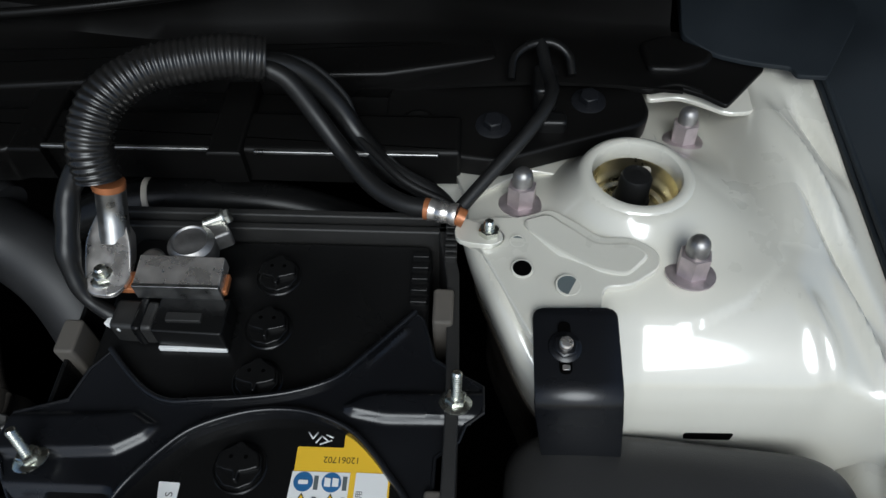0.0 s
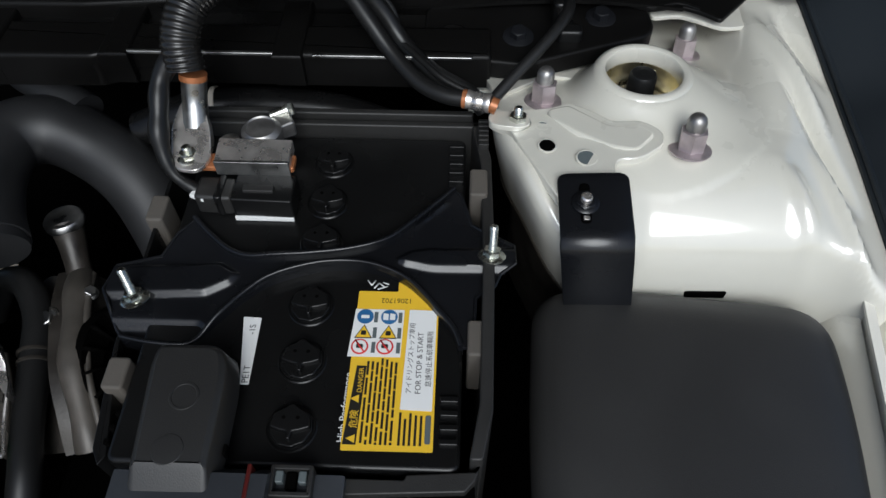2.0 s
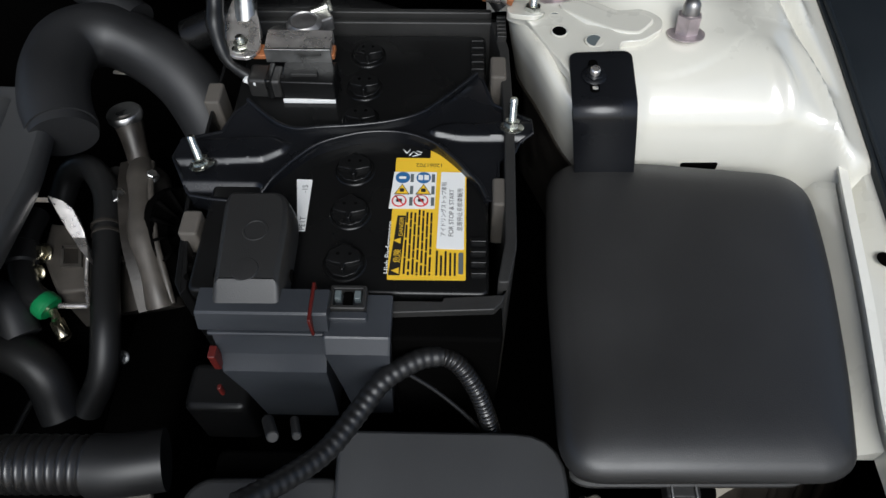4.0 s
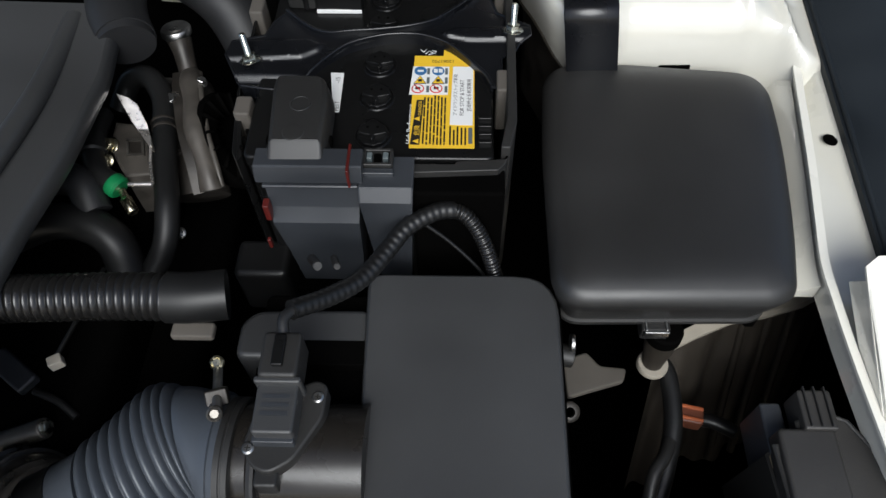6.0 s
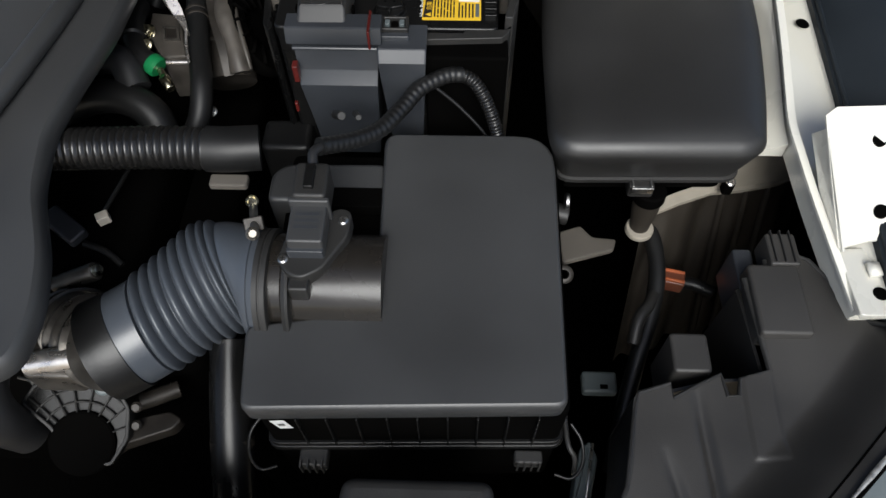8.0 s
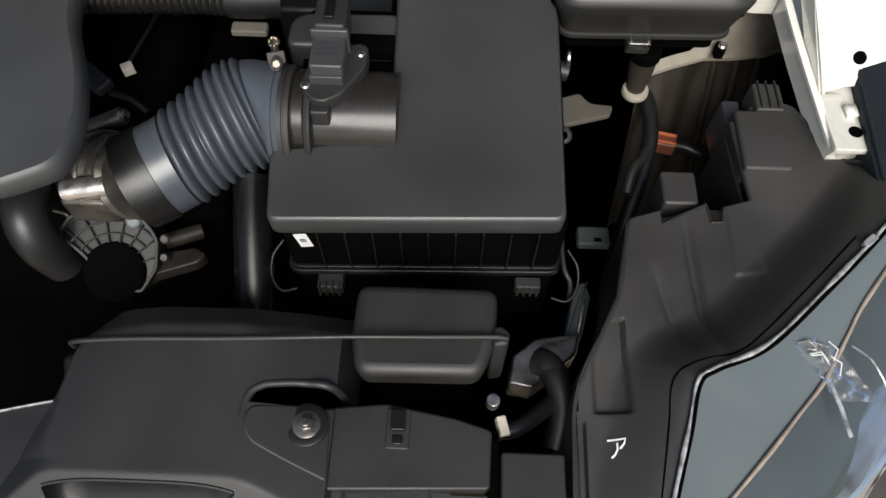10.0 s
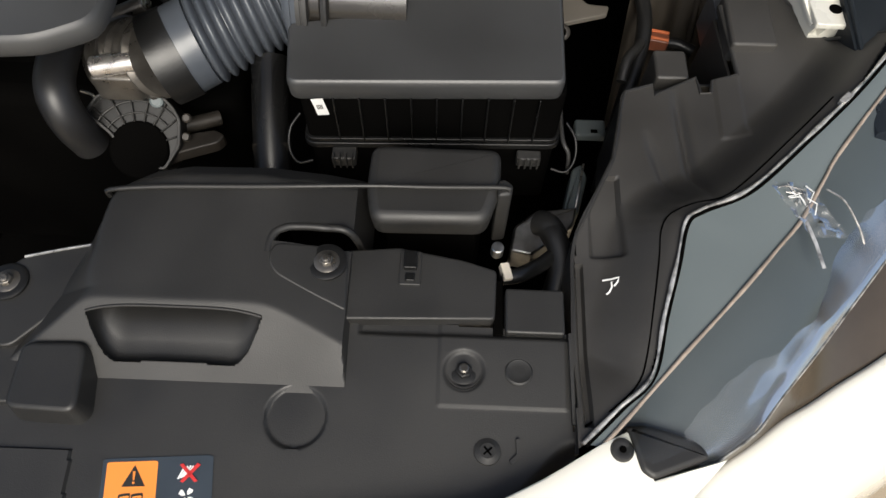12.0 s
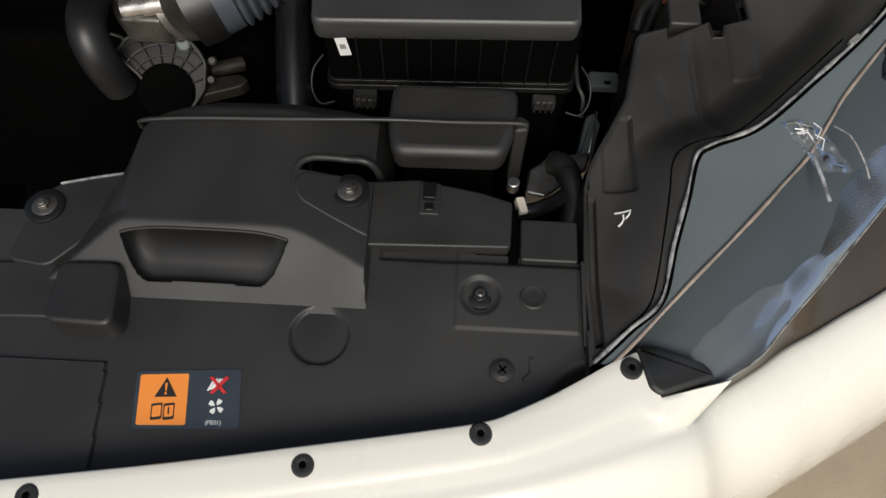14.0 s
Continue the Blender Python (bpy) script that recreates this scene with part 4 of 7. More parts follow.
for sx, sy, tx in ((0.006, 0.200, 0.02), (-0.2305, 0.158, -0.15)):
    b = hexbolt(hold, (sx, sy, 0.8855), (tx, 0.32, 1), r=0.0064, head=0.0065, flange=0.0098, material=M_ZINC, name="clamp_nut", label="zinc plated nut on a threaded hook rod", stud=0.019, stud_r=0.0032)

# ---- positive terminal cover and fuse block ----
fuse = thing("fuse_block", (-0.14, 0.03, 0.74), "blue-grey plastic fuse block on the battery front", "fuse block")


def prism(x0, x1, profile, taper=0.0):
    """A moulding of that profile (y, z) from x0 to x1, its ends slightly bevelled; taper narrows it downwards."""
    top = max(z for y, z in profile)
    cy, cz = sum(y for y, z in profile) / len(profile), sum(z for y, z in profile) / len(profile)
    rings = []
    for x, s, f in ((x0, 1, 0.985), (x0 + 0.0012, 1, 1.0), (x1 - 0.0012, -1, 1.0), (x1, -1, 0.985)):
        rings.append([(x + s * taper * (top - z), cy + (y - cy) * f, cz + (z - cz) * f) for y, z in profile])
    return loft(rings)


_pf = [(0.0385, 0.9040), (0.0215, 0.9040), (0.0198, 0.9032), (0.0158, 0.8915), (0.0158, 0.8895), (0.020, 0.8885), (0.046, 0.8885)]
part("top_tier", prism(-0.2008, -0.1288, _pf), M_GREY, fuse, angle=20)
part("top_tier", prism(-0.1262, -0.1170, _pf), M_GREY, fuse, angle=20)
part("lip", prism(-0.1965, -0.1215, [(0.044, 0.8860), (0.0158, 0.8860), (0.0150, 0.8850), (0.0150, 0.8835), (0.044, 0.8835)]), M_GREY, fuse, angle=20)
part("mid_tier", prism(-0.1950, -0.1205, [(0.044, 0.8838), (0.0170, 0.8838), (0.0125, 0.8640), (0.0118, 0.8625), (0.0045, 0.8515), (0.0042, 0.8495), (0.0110, 0.800), (0.0150, 0.745), (0.044, 0.745)], 0.06), M_GREY, fuse, angle=20)
part("right_block", prism(-0.1205, -0.0775, [(0.044, 0.8885), (0.0130, 0.8885), (0.0118, 0.8878), (0.0050, 0.8785), (0.0048, 0.8765), (0.0100, 0.820), (0.0140, 0.755), (0.044, 0.755)], 0.05), M_GREY, fuse, angle=20)
part("red_tab", rbox(-0.1287, 0.0150, -0.1263, 0.044, 0.885, 0.9045, 0.0008, 0.001), M_RED, fuse, "red plastic tab")
part("red_tab", rbox(-0.1975, 0.0035, -0.1925, 0.0125, 0.856, 0.874, 0.0008, 0.001), M_RED, fuse, "red plastic tab")
part("red_tab", rbox(-0.2015, -0.001, -0.1985, 0.003, 0.822, 0.833, 0.0008, 0.001), M_RED, fuse, "red plastic tab")
latch = part("latch_frame", loft([[(x, y, z) for x, y in inset(rnd(rect(-0.1180, 0.0295, -0.0940, 0.0470), 0.002, 3), d)] for d, z in ((0.0, 0.876), (0.0, 0.8955), (0.0005, 0.896), (0.0022, 0.896), (0.0026, 0.8955), (0.0026, 0.884), (0.004, 0.884))]), M_PLASTIC, fuse)
for x in (-0.1130, -0.1000):
    part("latch_tab", rbox(x - 0.0022, 0.0375, x + 0.0022, 0.0440, 0.884, 0.8945, 0.0006, 0.0008), M_BEZEL, latch, "pale latch tab")
part("latch_post", rbox(-0.1095, 0.0340, -0.1035, 0.0440, 0.882, 0.893, 0.001, 0.001), M_DARK, latch)
part("latch_foot", rbox(-0.1185, 0.0235, -0.0930, 0.0295, 0.880, 0.8925, 0.001, 0.0015), M_GREY, latch)

poscap = thing("terminal_cover", (-0.168, 0.07, 0.88), "grey-black plastic positive terminal cover", "terminal cover")
_p = rnd([(-0.1900, 0.0365), (-0.1485, 0.0370), (-0.1490, 0.092), (-0.1540, 0.112), (-0.1935, 0.112), (-0.1950, 0.100)], [0.003, 0.003, 0.012, 0.012, 0.008, 0.01], 5)
_rows = []
for z, d, lean in ((0.890, -0.003, 0.0108), (0.9015, -0.0015, 0.0105), (0.9030, -0.001, 0.0098), (0.9100, 0.0, 0.0006), (0.9120, 0.0012, 0.0), (0.9135, 0.0038, 0.0)):
    _rows.append([(p.x, p.y - lean * soft((0.050 - p.y) / 0.011), z) for p in inset(_p, d)])
part("shell", loft(_rows), M_COVER, poscap, angle=30)
part("moulded_ring", lathe([(0.0088, 0), (0.0084, 0.0007), (0.0072, 0.0007), (0.0068, 0)], (-0.1695, 0.078, 0.9133), (0, 0, 1), 28), M_COVER, poscap)
part("thumb_pad", lathe([(0.009, 0), (0.0085, 0.0006), (0.006, 0.0007)], (-0.171, 0.047, 0.9133), (0, 0, 1), 28), M_COVER, poscap)
part("side_notch", rbox(-0.1455, 0.050, -0.1435, 0.056, 0.893, 0.900, 0.0004, 0.0004), M_DARK, poscap)
part("side_notch", rbox(-0.196, 0.050, -0.194, 0.056, 0.893, 0.900, 0.0004, 0.0004), M_DARK, poscap)
part("skirt", rbox(-0.2, 0.040, -0.1525, 0.118, 0.8785, 0.8865, 0.003, 0.01), M_GLOSS, poscap)

# ---- negative terminal, sensor and earth lead ----
sensor = thing("battery_sensor", (-0.165, 0.25, 0.88), "battery current sensor clamped on the negative post", "battery sensor")
part("bus_bar", rbox(-0.206, 0.2600, -0.138, 0.274, 0.9005, 0.9045, 0.001, 0.002), M_COPPER, sensor, "copper bus bar")
part("shield", turned(rbox(-0.027, -0.011, 0.027, 0.011, 0, 0.010, 0.001, 0.0015), pose(-0.167, 0.270, 0.9035, 8, 0, -1)), M_TIN, sensor, "bright sheet metal shield")
part("shield_front", rbox(-0.194, 0.257, -0.140, 0.2595, 0.900, 0.913, 0.0004, 0.0006), M_STEEL, sensor)
part("shield_ear", lathe([(0.0075, 0), (0.0075, 0.0024), (0.006, 0.003)], (-0.186, 0.278, 0.911), (0, -0.1, 1), 26), M_STEEL, sensor)
part("post_clamp", lathe([(0.0145, 0), (0.0152, 0.003), (0.0150, 0.014), (0.0115, 0.0175), (0.0105, 0.0165)], (-0.166, 0.292, 0.897), (0, 0, 1), 32), M_ALU, sensor)
part("clamp_bridge", turned(rbox(-0.017, -0.006, 0.012, 0.008, 0, 0.013, 0.002, 0.002), pose(-0.156, 0.302, 0.897, 0, 0, 30)), M_ALU, sensor)
part("clamp_screw", rod((-0.163, 0.310, 0.908), (-0.147, 0.315, 0.912), 0.004, 14), M_ZINC, sensor)
hexbolt(sensor, (-0.150, 0.314, 0.911), (1, 0.25, 0.2), r=0.0052, head=0.005, flange=0.0058, material=M_ZINC, name="screw_head")
conn = part("connector", turned(rbox(-0.022, -0.013, 0.022, 0.013, 0, 0.019, 0.0015, 0.002), pose(-0.158, 0.246, 0.881, 0, 0, -2)), M_GLOSS, sensor, "glossy black connector")
part("connector_key", rbox(-0.172, 0.240, -0.150, 0.246, 0.8995, 0.9025, 0.0006, 0.001), M_PLASTIC, conn)
part("connector_rim", rbox(-0.180, 0.2315, -0.137, 0.2335, 0.879, 0.8825, 0.0004, 0.0006), M_LABELW, conn)
part("plug", turned(rbox(-0.014, -0.0105, 0.014, 0.0105, 0, 0.017, 0.003, 0.004), pose(-0.194, 0.247, 0.881, 0, 0, -3)), M_PLASTIC, sensor)
part("plug_collar", turned(rbox(-0.003, -0.012, 0.003, 0.012, 0, 0.019, 0.002, 0.003), pose(-0.190, 0.247, 0.8805, 0, 0, -3)), M_GLOSS, sensor)
part("plug_tape", turned(rbox(-0.006, -0.005, 0.006, 0.003, 0, 0.003, 0.001, 0.001), pose(-0.205, 0.243, 0.893, 0, 0, -20)), M_LABELW, sensor)

lead = thing("earth_lead", (-0.12, 0.33, 0.9), "black corrugated earth lead from battery to strut tower", "cable")
LUG = (-0.214, 0.267, 0.905)
part("lug_plate", slab(rnd([(-0.228, 0.268), (-0.222, 0.254), (-0.205, 0.252), (-0.1985, 0.264), (-0.2005, 0.284), (-0.2080, 0.306), (-0.2225, 0.306), (-0.2295, 0.288)], 0.006, 5), 0.9055, 0.9085, 0.0008, slope=lambda x, y: max(0.0, y - 0.268) * 0.55), M_TIN, lead, "tinned cable lug")
part("lug_barrel", tube([(-0.213, 0.290, 0.914), (-0.213, 0.303, 0.930), (-0.211, 0.309, 0.944)], 0.0092, 18), M_STEEL, lead)
part("lug_sleeve", tube([(-0.2112, 0.3085, 0.9445), (-0.2107, 0.3100, 0.9485)], 0.0100, 18), M_COPPER, lead, "copper coloured wire end")
hexbolt(lead, (-0.214, 0.266, 0.9085), (0, 0, 1), r=0.0066, head=0.0055, flange=0.0092, material=M_ZINC, name="lug_nut", stud=0.005, stud_r=0.0036)
COND = [(-0.213, 0.306, 0.955), (-0.214, 0.318, 0.975), (-0.206, 0.338, 0.990), (-0.185, 0.357, 0.996), (-0.160, 0.367, 0.996), (-0.137, 0.374, 0.994), (-0.118, 0.378, 0.989)]
part("conduit", tube(COND, ribs(0.0130, 0.0009, 0.0042), 24, 0.0006), M_LOOM, lead, "ribbed loom tube")
part("cable", tube([(-0.122, 0.375, 0.987), (-0.105, 0.372, 0.978), (-0.088, 0.362, 0.957), (-0.072, 0.348, 0.941), (-0.050, 0.327, 0.930), (-0.030, 0.315, 0.928), (-0.014, 0.311, 0.9285)], 0.0062, 16), M_HOSE, lead)
part("cable", tube([(-0.122, 0.378, 0.988), (-0.100, 0.384, 0.975), (-0.080, 0.383, 0.950), (-0.064, 0.372, 0.930), (-0.040, 0.350, 0.920), (-0.012, 0.336, 0.912), (0.0, 0.33, 0.900)], 0.0068, 16), M_WIRE, lead)
part("thin_wire", tube([(-0.120, 0.383, 0.990), (-0.095, 0.392, 0.975), (-0.075, 0.390, 0.952), (-0.068, 0.384, 0.935)], 0.0022, 10), M_HOSE, lead)
part("thin_wire", tube([(-0.118, 0.381, 0.987), (-0.090, 0.389, 0.966), (-0.072, 0.385, 0.944), (-0.066, 0.378, 0.932)], 0.0018, 10), M_HOSE, lead)
part("thin_wire", tube([(-0.070, 0.374, 0.934), (-0.05, 0.355, 0.928), (-0.03, 0.338, 0.922), (0.0, 0.326, 0.915)], 0.0028, 10), M_HOSE, lead)
part("side_wire", tube([(-0.222, 0.311, 0.962), (-0.2310, 0.300, 0.950), (-0.2325, 0.283, 0.935), (-0.232, 0.268, 0.921), (-0.225, 0.255, 0.903), (-0.208, 0.2475, 0.892)], lambda s: 0.0072 - 0.0025 * soft((s - 0.055) / 0.03) + 0.0004 * math.sin(s * 260), 16, 0.002), M_HOSE, lead)
part("crimp_sleeve", tube([(-0.0165, 0.3110, 0.9285), (-0.0125, 0.3102, 0.9287)], 0.0070, 16), M_COPPER, lead, "copper coloured wire end")
part("crimp_barrel", tube([(-0.0135, 0.3103, 0.9287), (0.0035, 0.3065, 0.9285)], ribs(0.0066, 0.0007, 0.008), 18, 0.0008), M_TIN, lead, "bright crimped barrel")
part("ring_end", tube([(0.0035, 0.3065, 0.9280), (0.0085, 0.3050, 0.9265)], 0.0060, 16), M_COPPER, lead)
part("ring_terminal", slab(rnd([(0.002, 0.300), (0.006, 0.312), (0.014, 0.309), (0.030, 0.303), (0.034, 0.293), (0.026, 0.287), (0.014, 0.288), (0.004, 0.291)], 0.005, 4), 0.9195, 0.9215, 0.0006, slope=lambda x, y: -0.2 * (y - 0.30)), M_CREAM, lead)
part("upper_wire", tube([(0.006, 0.318, 0.922), (0.022, 0.336, 0.930), (0.045, 0.362, 0.940), (0.060, 0.385, 0.945), (0.066, 0.405, 0.945), (0.064, 0.425, 0.944), (0.060, 0.45, 0.95)], 0.0045, 14), M_WIRE, lead)
part("wire_clip", rbox(0.054, 0.405, 0.072, 0.435, 0.925, 0.9445, 0.004, 0.004), M_GLOSS, lead)
part("clip_hook", tube([(0.039, 0.424, 0.938), (0.041, 0.438, 0.946), (0.052, 0.447, 0.950), (0.068, 0.450, 0.950), (0.080, 0.444, 0.944), (0.083, 0.432, 0.936)], 0.0034, 10), M_GLOSS, lead)
part("wire_clip_foot", rbox(0.058, 0.388, 0.078, 0.400, 0.920, 0.931, 0.003, 0.003), M_GLOSS, lead)

# ---- scuttle panels at the back of the bay ----
scuttle = thing("scuttle_panel", (-0.15, 0.40, 0.88), "black painted scuttle panel behind the engine bay", "scuttle panel")
part("lower_lip", slab(rnd([(-0.60, 0.352), (-0.31, 0.356), (-0.295, 0.362), (-0.06, 0.361), (0.005, 0.362), (0.005, 0.40), (-0.60, 0.40)], 0.003, 3), 0.895, 0.926, 0.004), M_PANEL, scuttle)
part("channel", slab(rect(-0.60, 0.372, -0.02, 0.425), 0.90, 0.9195, 0.003), M_PANEL, scuttle)
part("upper_lip", slab(rnd([(-0.60, 0.408), (-0.33, 0.411), (-0.21, 0.423), (-0.052, 0.432), (0.03, 0.452), (0.03, 0.475), (-0.60, 0.44)], 0.004, 3), 0.90, 0.9345, 0.004), M_PANEL, scuttle)
part("tray_panel", sheet(steps(-0.62, 0.165, 0.015), steps(0.43, 0.60, 0.012), lambda x, y: 0.925 + 0.10 * (y - 0.43) + 0.014 * soft((y - 0.475 - 0.05 * (x + 0.3)) / 0.02) + 0.006 * math.sin(x * 17 + y * 30), thick=0.003), M_PANEL, scuttle)
part("wiper_edge", tube([(-0.60, 0.452, 0.95), (-0.34, 0.468, 0.954), (-0.18, 0.498, 0.957), (-0.05, 0.53, 0.96)], 0.004, 12), M_PANEL, scuttle)
_pl = rnd([(-0.012, 0.366), (0.030, 0.360), (0.133, 0.399), (0.140, 0.412), (0.134, 0.452), (0.05, 0.462), (-0.05, 0.432), (-0.05, 0.385)], 0.008, 4)
part("bolted_plate", slab(_pl, 0.905, 0.921, 0.003), M_PANEL, scuttle)
_pl = rnd([(0.112, 0.500), (0.118, 0.4375), (0.1254, 0.4335), (0.1391, 0.4290), (0.1612, 0.4345), (0.1780, 0.4270), (0.1935, 0.4151), (0.2298, 0.4578), (0.222, 0.50)], 0.004, 4)
part("corner_piece", slab(_pl, 0.9215, 0.9250, 0.0015), M_PANEL, scuttle)
part("corner_crease", tube([(0.1254, 0.4350, 0.9250), (0.1391, 0.4305, 0.9255), (0.1612, 0.4362, 0.9258), (0.1780, 0.4292, 0.9254)], 0.0014, 8), M_PANEL, scuttle)
part("corner_step", slab(rnd([(0.141, 0.448), (0.165, 0.4475), (0.186, 0.4555), (0.194, 0.470), (0.16, 0.49), (0.138, 0.48)], 0.006, 4), 0.924, 0.9305, 0.004), M_PANEL, scuttle)
_pl = rnd([(0.1705, 0.4864), (0.1832, 0.4732), (0.1937, 0.4640), (0.2171, 0.4560), (0.2450, 0.4515), (0.2475, 0.4425), (0.2690, 0.4415), (0.3134, 0.5149), (0.334, 0.58), (0.18, 0.58)], [0.006, 0.008, 0.006, 0.01, 0.003, 0.003, 0.003, 0.01, 0.01, 0.01], 4)
part("corner_fold", slab(_pl, 0.9275, 0.9310, 0.0012, slope=lambda x, y: 0.10 * max(0.0, y - 0.47)), M_NAVY, scuttle)
for bx, by, bz in ((0.027, 0.394, 0.921), (0.096, 0.421, 0.921)):
    hexbolt(scuttle, (bx, by, bz), (0, -0.1, 1), r=0.0072, head=0.008, flange=0.0125, material=M_BRACKET, name="panel_bolt", label="black flanged bolt")
part("grommet", lathe([(0.012, 0), (0.0125, 0.002), (0.009, 0.004), (0.006, 0.003)], (-0.026, 0.396, 0.920), (0, 0, 1), 28), M_PANEL, scuttle)
for x0 in (-0.155, -0.292, -0.40, -0.50):
    part("joint_cover", slab(rect(x0 - 0.012, 0.3545, x0 + 0.012, 0.43), 0.90, 0.929, 0.003), M_PANEL, scuttle)
part("bright_trim", rbox(-0.286, 0.3585, -0.165, 0.3615, 0.9262, 0.9285, 0.0008, 0.001), M_STEEL, scuttle)
part("bright_trim", rbox(-0.135, 0.3570, -0.010, 0.3600, 0.9262, 0.9285, 0.0008, 0.001), M_STEEL, scuttle)

# hose behind the battery with its pale clip
rear_hose = thing("rear_hose", (-0.19, 0.37, 0.86), "black rubber hose behind the battery with a pale clip", "hose")
part("hose", tube([(-0.30, 0.36, 0.84), (-0.25, 0.368, 0.858), (-0.20, 0.372, 0.862), (-0.13, 0.368, 0.860), (-0.06, 0.36, 0.84)], 0.0165, 20), M_GLOSS, rear_hose)
part("clip", lathe([(0.0168, -0.0025), (0.0178, -0.002), (0.0178, 0.002), (0.0168, 0.0025)], (-0.229, 0.3705, 0.8605), (1, 0.08, 0.1), 28), M_IVORY, rear_hose, "pale hose clip")
tag_r = rbox(-0.128, 0.343, -0.116, 0.348, 0.865, 0.872, 0.001, 0.002)
part("tag", tag_r, M_IVORY, rear_hose)

# ---- air cleaner ----
airbox = thing("air_cleaner", (-0.06, -0.15, 0.62), "dark grey plastic air cleaner housing with an L-shaped lid", "air cleaner")
_L = rnd([(-0.207, -0.290), (0.040, -0.281), (0.041, -0.022), (-0.1165, -0.022), (-0.1115, -0.204), (-0.214, -0.220)], [0.010, 0.010, 0.036, 0.014, 0.014, 0.010], 5)


def air_slope(x, y):
    return 0.028 * (y + 0.28) + 0.006 * (x + 0.2)


lid_rings = []
for d, z in ((0.0025, 0.7860), (0.0006, 0.7895), (0.0, 0.8050), (0.0008, 0.8085), (0.0020, 0.8103), (0.0034, 0.8110)):
    lid_rings.append([(p[0], p[1], z + air_slope(p[0], p[1])) for p in inset(_L, d)])
part("lid", loft(lid_rings), M_AIRBOX, airbox)
_B = rnd([(-0.200, -0.287), (0.044, -0.279), (0.046, -0.03), (-0.205, -0.03)], 0.008, 4)
# shade on the front below the lid is put into the case colour
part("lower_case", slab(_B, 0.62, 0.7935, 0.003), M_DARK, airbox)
part("flange", slab(inset(_B, -0.0045), 0.716, 0.7225, 0.0015), M_GLOSS, airbox)
part("flange", slab(inset(_B, -0.003), 0.7245, 0.7285, 0.001), M_GLOSS, airbox)
for k in range(9):
    x = -0.168 + k * 0.0235
    part("case_rib", rbox(x - 0.0007, -0.2905 + 0.0315 * (x + 0.2) * 0.9, x + 0.0007, -0.27, 0.724, 0.790, 0.0004, 0.0004), M_GLOSS, airbox)
for cx in (-0.165, 0.018):
    clip = part("clip", rbox(cx - 0.012, -0.304 + (cx + 0.165) * 0.04, cx + 0.012, -0.285, 0.704, 0.716, 0.002, 0.002), M_PLASTIC, airbox)
    for k in range(4):
        part("clip_rib", rbox(cx - 0.010 + 0.006 * k, -0.307 + (cx + 0.165) * 0.04, cx - 0.0085 + 0.006 * k, -0.30, 0.704, 0.722, 0.0003, 0.0004), M_PLASTIC, clip)
for s, x in ((-1, -0.2075), (1, 0.0520)):
    part("corner_loop", tube([(x, -0.270, 0.742), (x + s * 0.009, -0.283, 0.735), (x + s * 0.010, -0.298, 0.722), (x + s * 0.002, -0.307, 0.712), (x - s * 0.012, -0.304, 0.712)], 0.0014, 10), M_GLOSS, airbox)
part("side_seal", tube([(0.047, -0.05, 0.735), (0.049, -0.15, 0.735), (0.049, -0.27, 0.730), (0.056, -0.292, 0.722), (0.058, -0.30, 0.70)], 0.0022, 10), M_PLASTIC, airbox)
tag = part("bar_code_tag", turned(loft([[(-0.0055, 0, -0.0135), (0.0055, 0, -0.0135), (0.0055, 0, 0.0135), (-0.0055, 0, 0.0135)], [(-0.0055, -0.0003, -0.0135), (0.0055, -0.0003, -0.0135), (0.0055, -0.0003, 0.0135), (-0.0055, -0.0003, 0.0135)]]),
           pose(-0.181, -0.2885, 0.7765, 6, -6, 2)), M_LABELW, airbox, "white code tag")
for k in range(4):
    part("print_bar", turned(loft([[(-0.0026 + 0.0014 * k, -0.0004, -0.003), (-0.0018 + 0.0014 * k, -0.0004, -0.003), (-0.0018 + 0.0014 * k, -0.0004, 0.004), (-0.0026 + 0.0014 * k, -0.0004, 0.004)],
                                  [(-0.0026 + 0.0014 * k, -0.0006, -0.003), (-0.0018 + 0.0014 * k, -0.0006, -0.003), (-0.0018 + 0.0014 * k, -0.0006, 0.004), (-0.0026 + 0.0014 * k, -0.0006, 0.004)]]),
                             pose(-0.181, -0.2885, 0.7765, 6, -6, 2)), M_INK, tag)
part("rear_shelf", slab(rnd([(-0.217, -0.098), (-0.113, -0.098), (-0.113, -0.053), (-0.205, -0.055), (-0.217, -0.066)], 0.008, 4), 0.75, 0.812, 0.005), M_AIRBOX, airbox)
part("rear_channel", rbox(-0.180, -0.103, -0.112, -0.082, 0.80, 0.8128, 0.001, 0.002), M_DARK, airbox)
part("side_boss", rod((0.046, -0.062, 0.752), (0.060, -0.064, 0.750), 0.010, 20), M_PLASTIC, airbox)
part("side_boss", rod((0.056, -0.058, 0.765), (0.060, -0.058, 0.765), 0.008, 20), M_STEEL, airbox)

maf = thing("air_flow_tube", (-0.16, -0.178, 0.76), "black air flow tube with a bolted-on sensor", "air duct")
part("tube", lathe([(0.0415, 0), (0.0415, 0.07), (0.044, 0.072), (0.044, 0.078), (0.0415, 0.08), (0.0415, 0.1)], (-0.105, -0.175, 0.802), (-1, 0, 0), 56), M_TUBE, maf)
part("end_flange", lathe([(0.040, 0), (0.0485, 0.001), (0.0495, 0.003), (0.0485, 0.006), (0.045, 0.007)], (-0.176, -0.178, 0.800), (-1, 0, 0), 56), M_PLASTIC, maf)
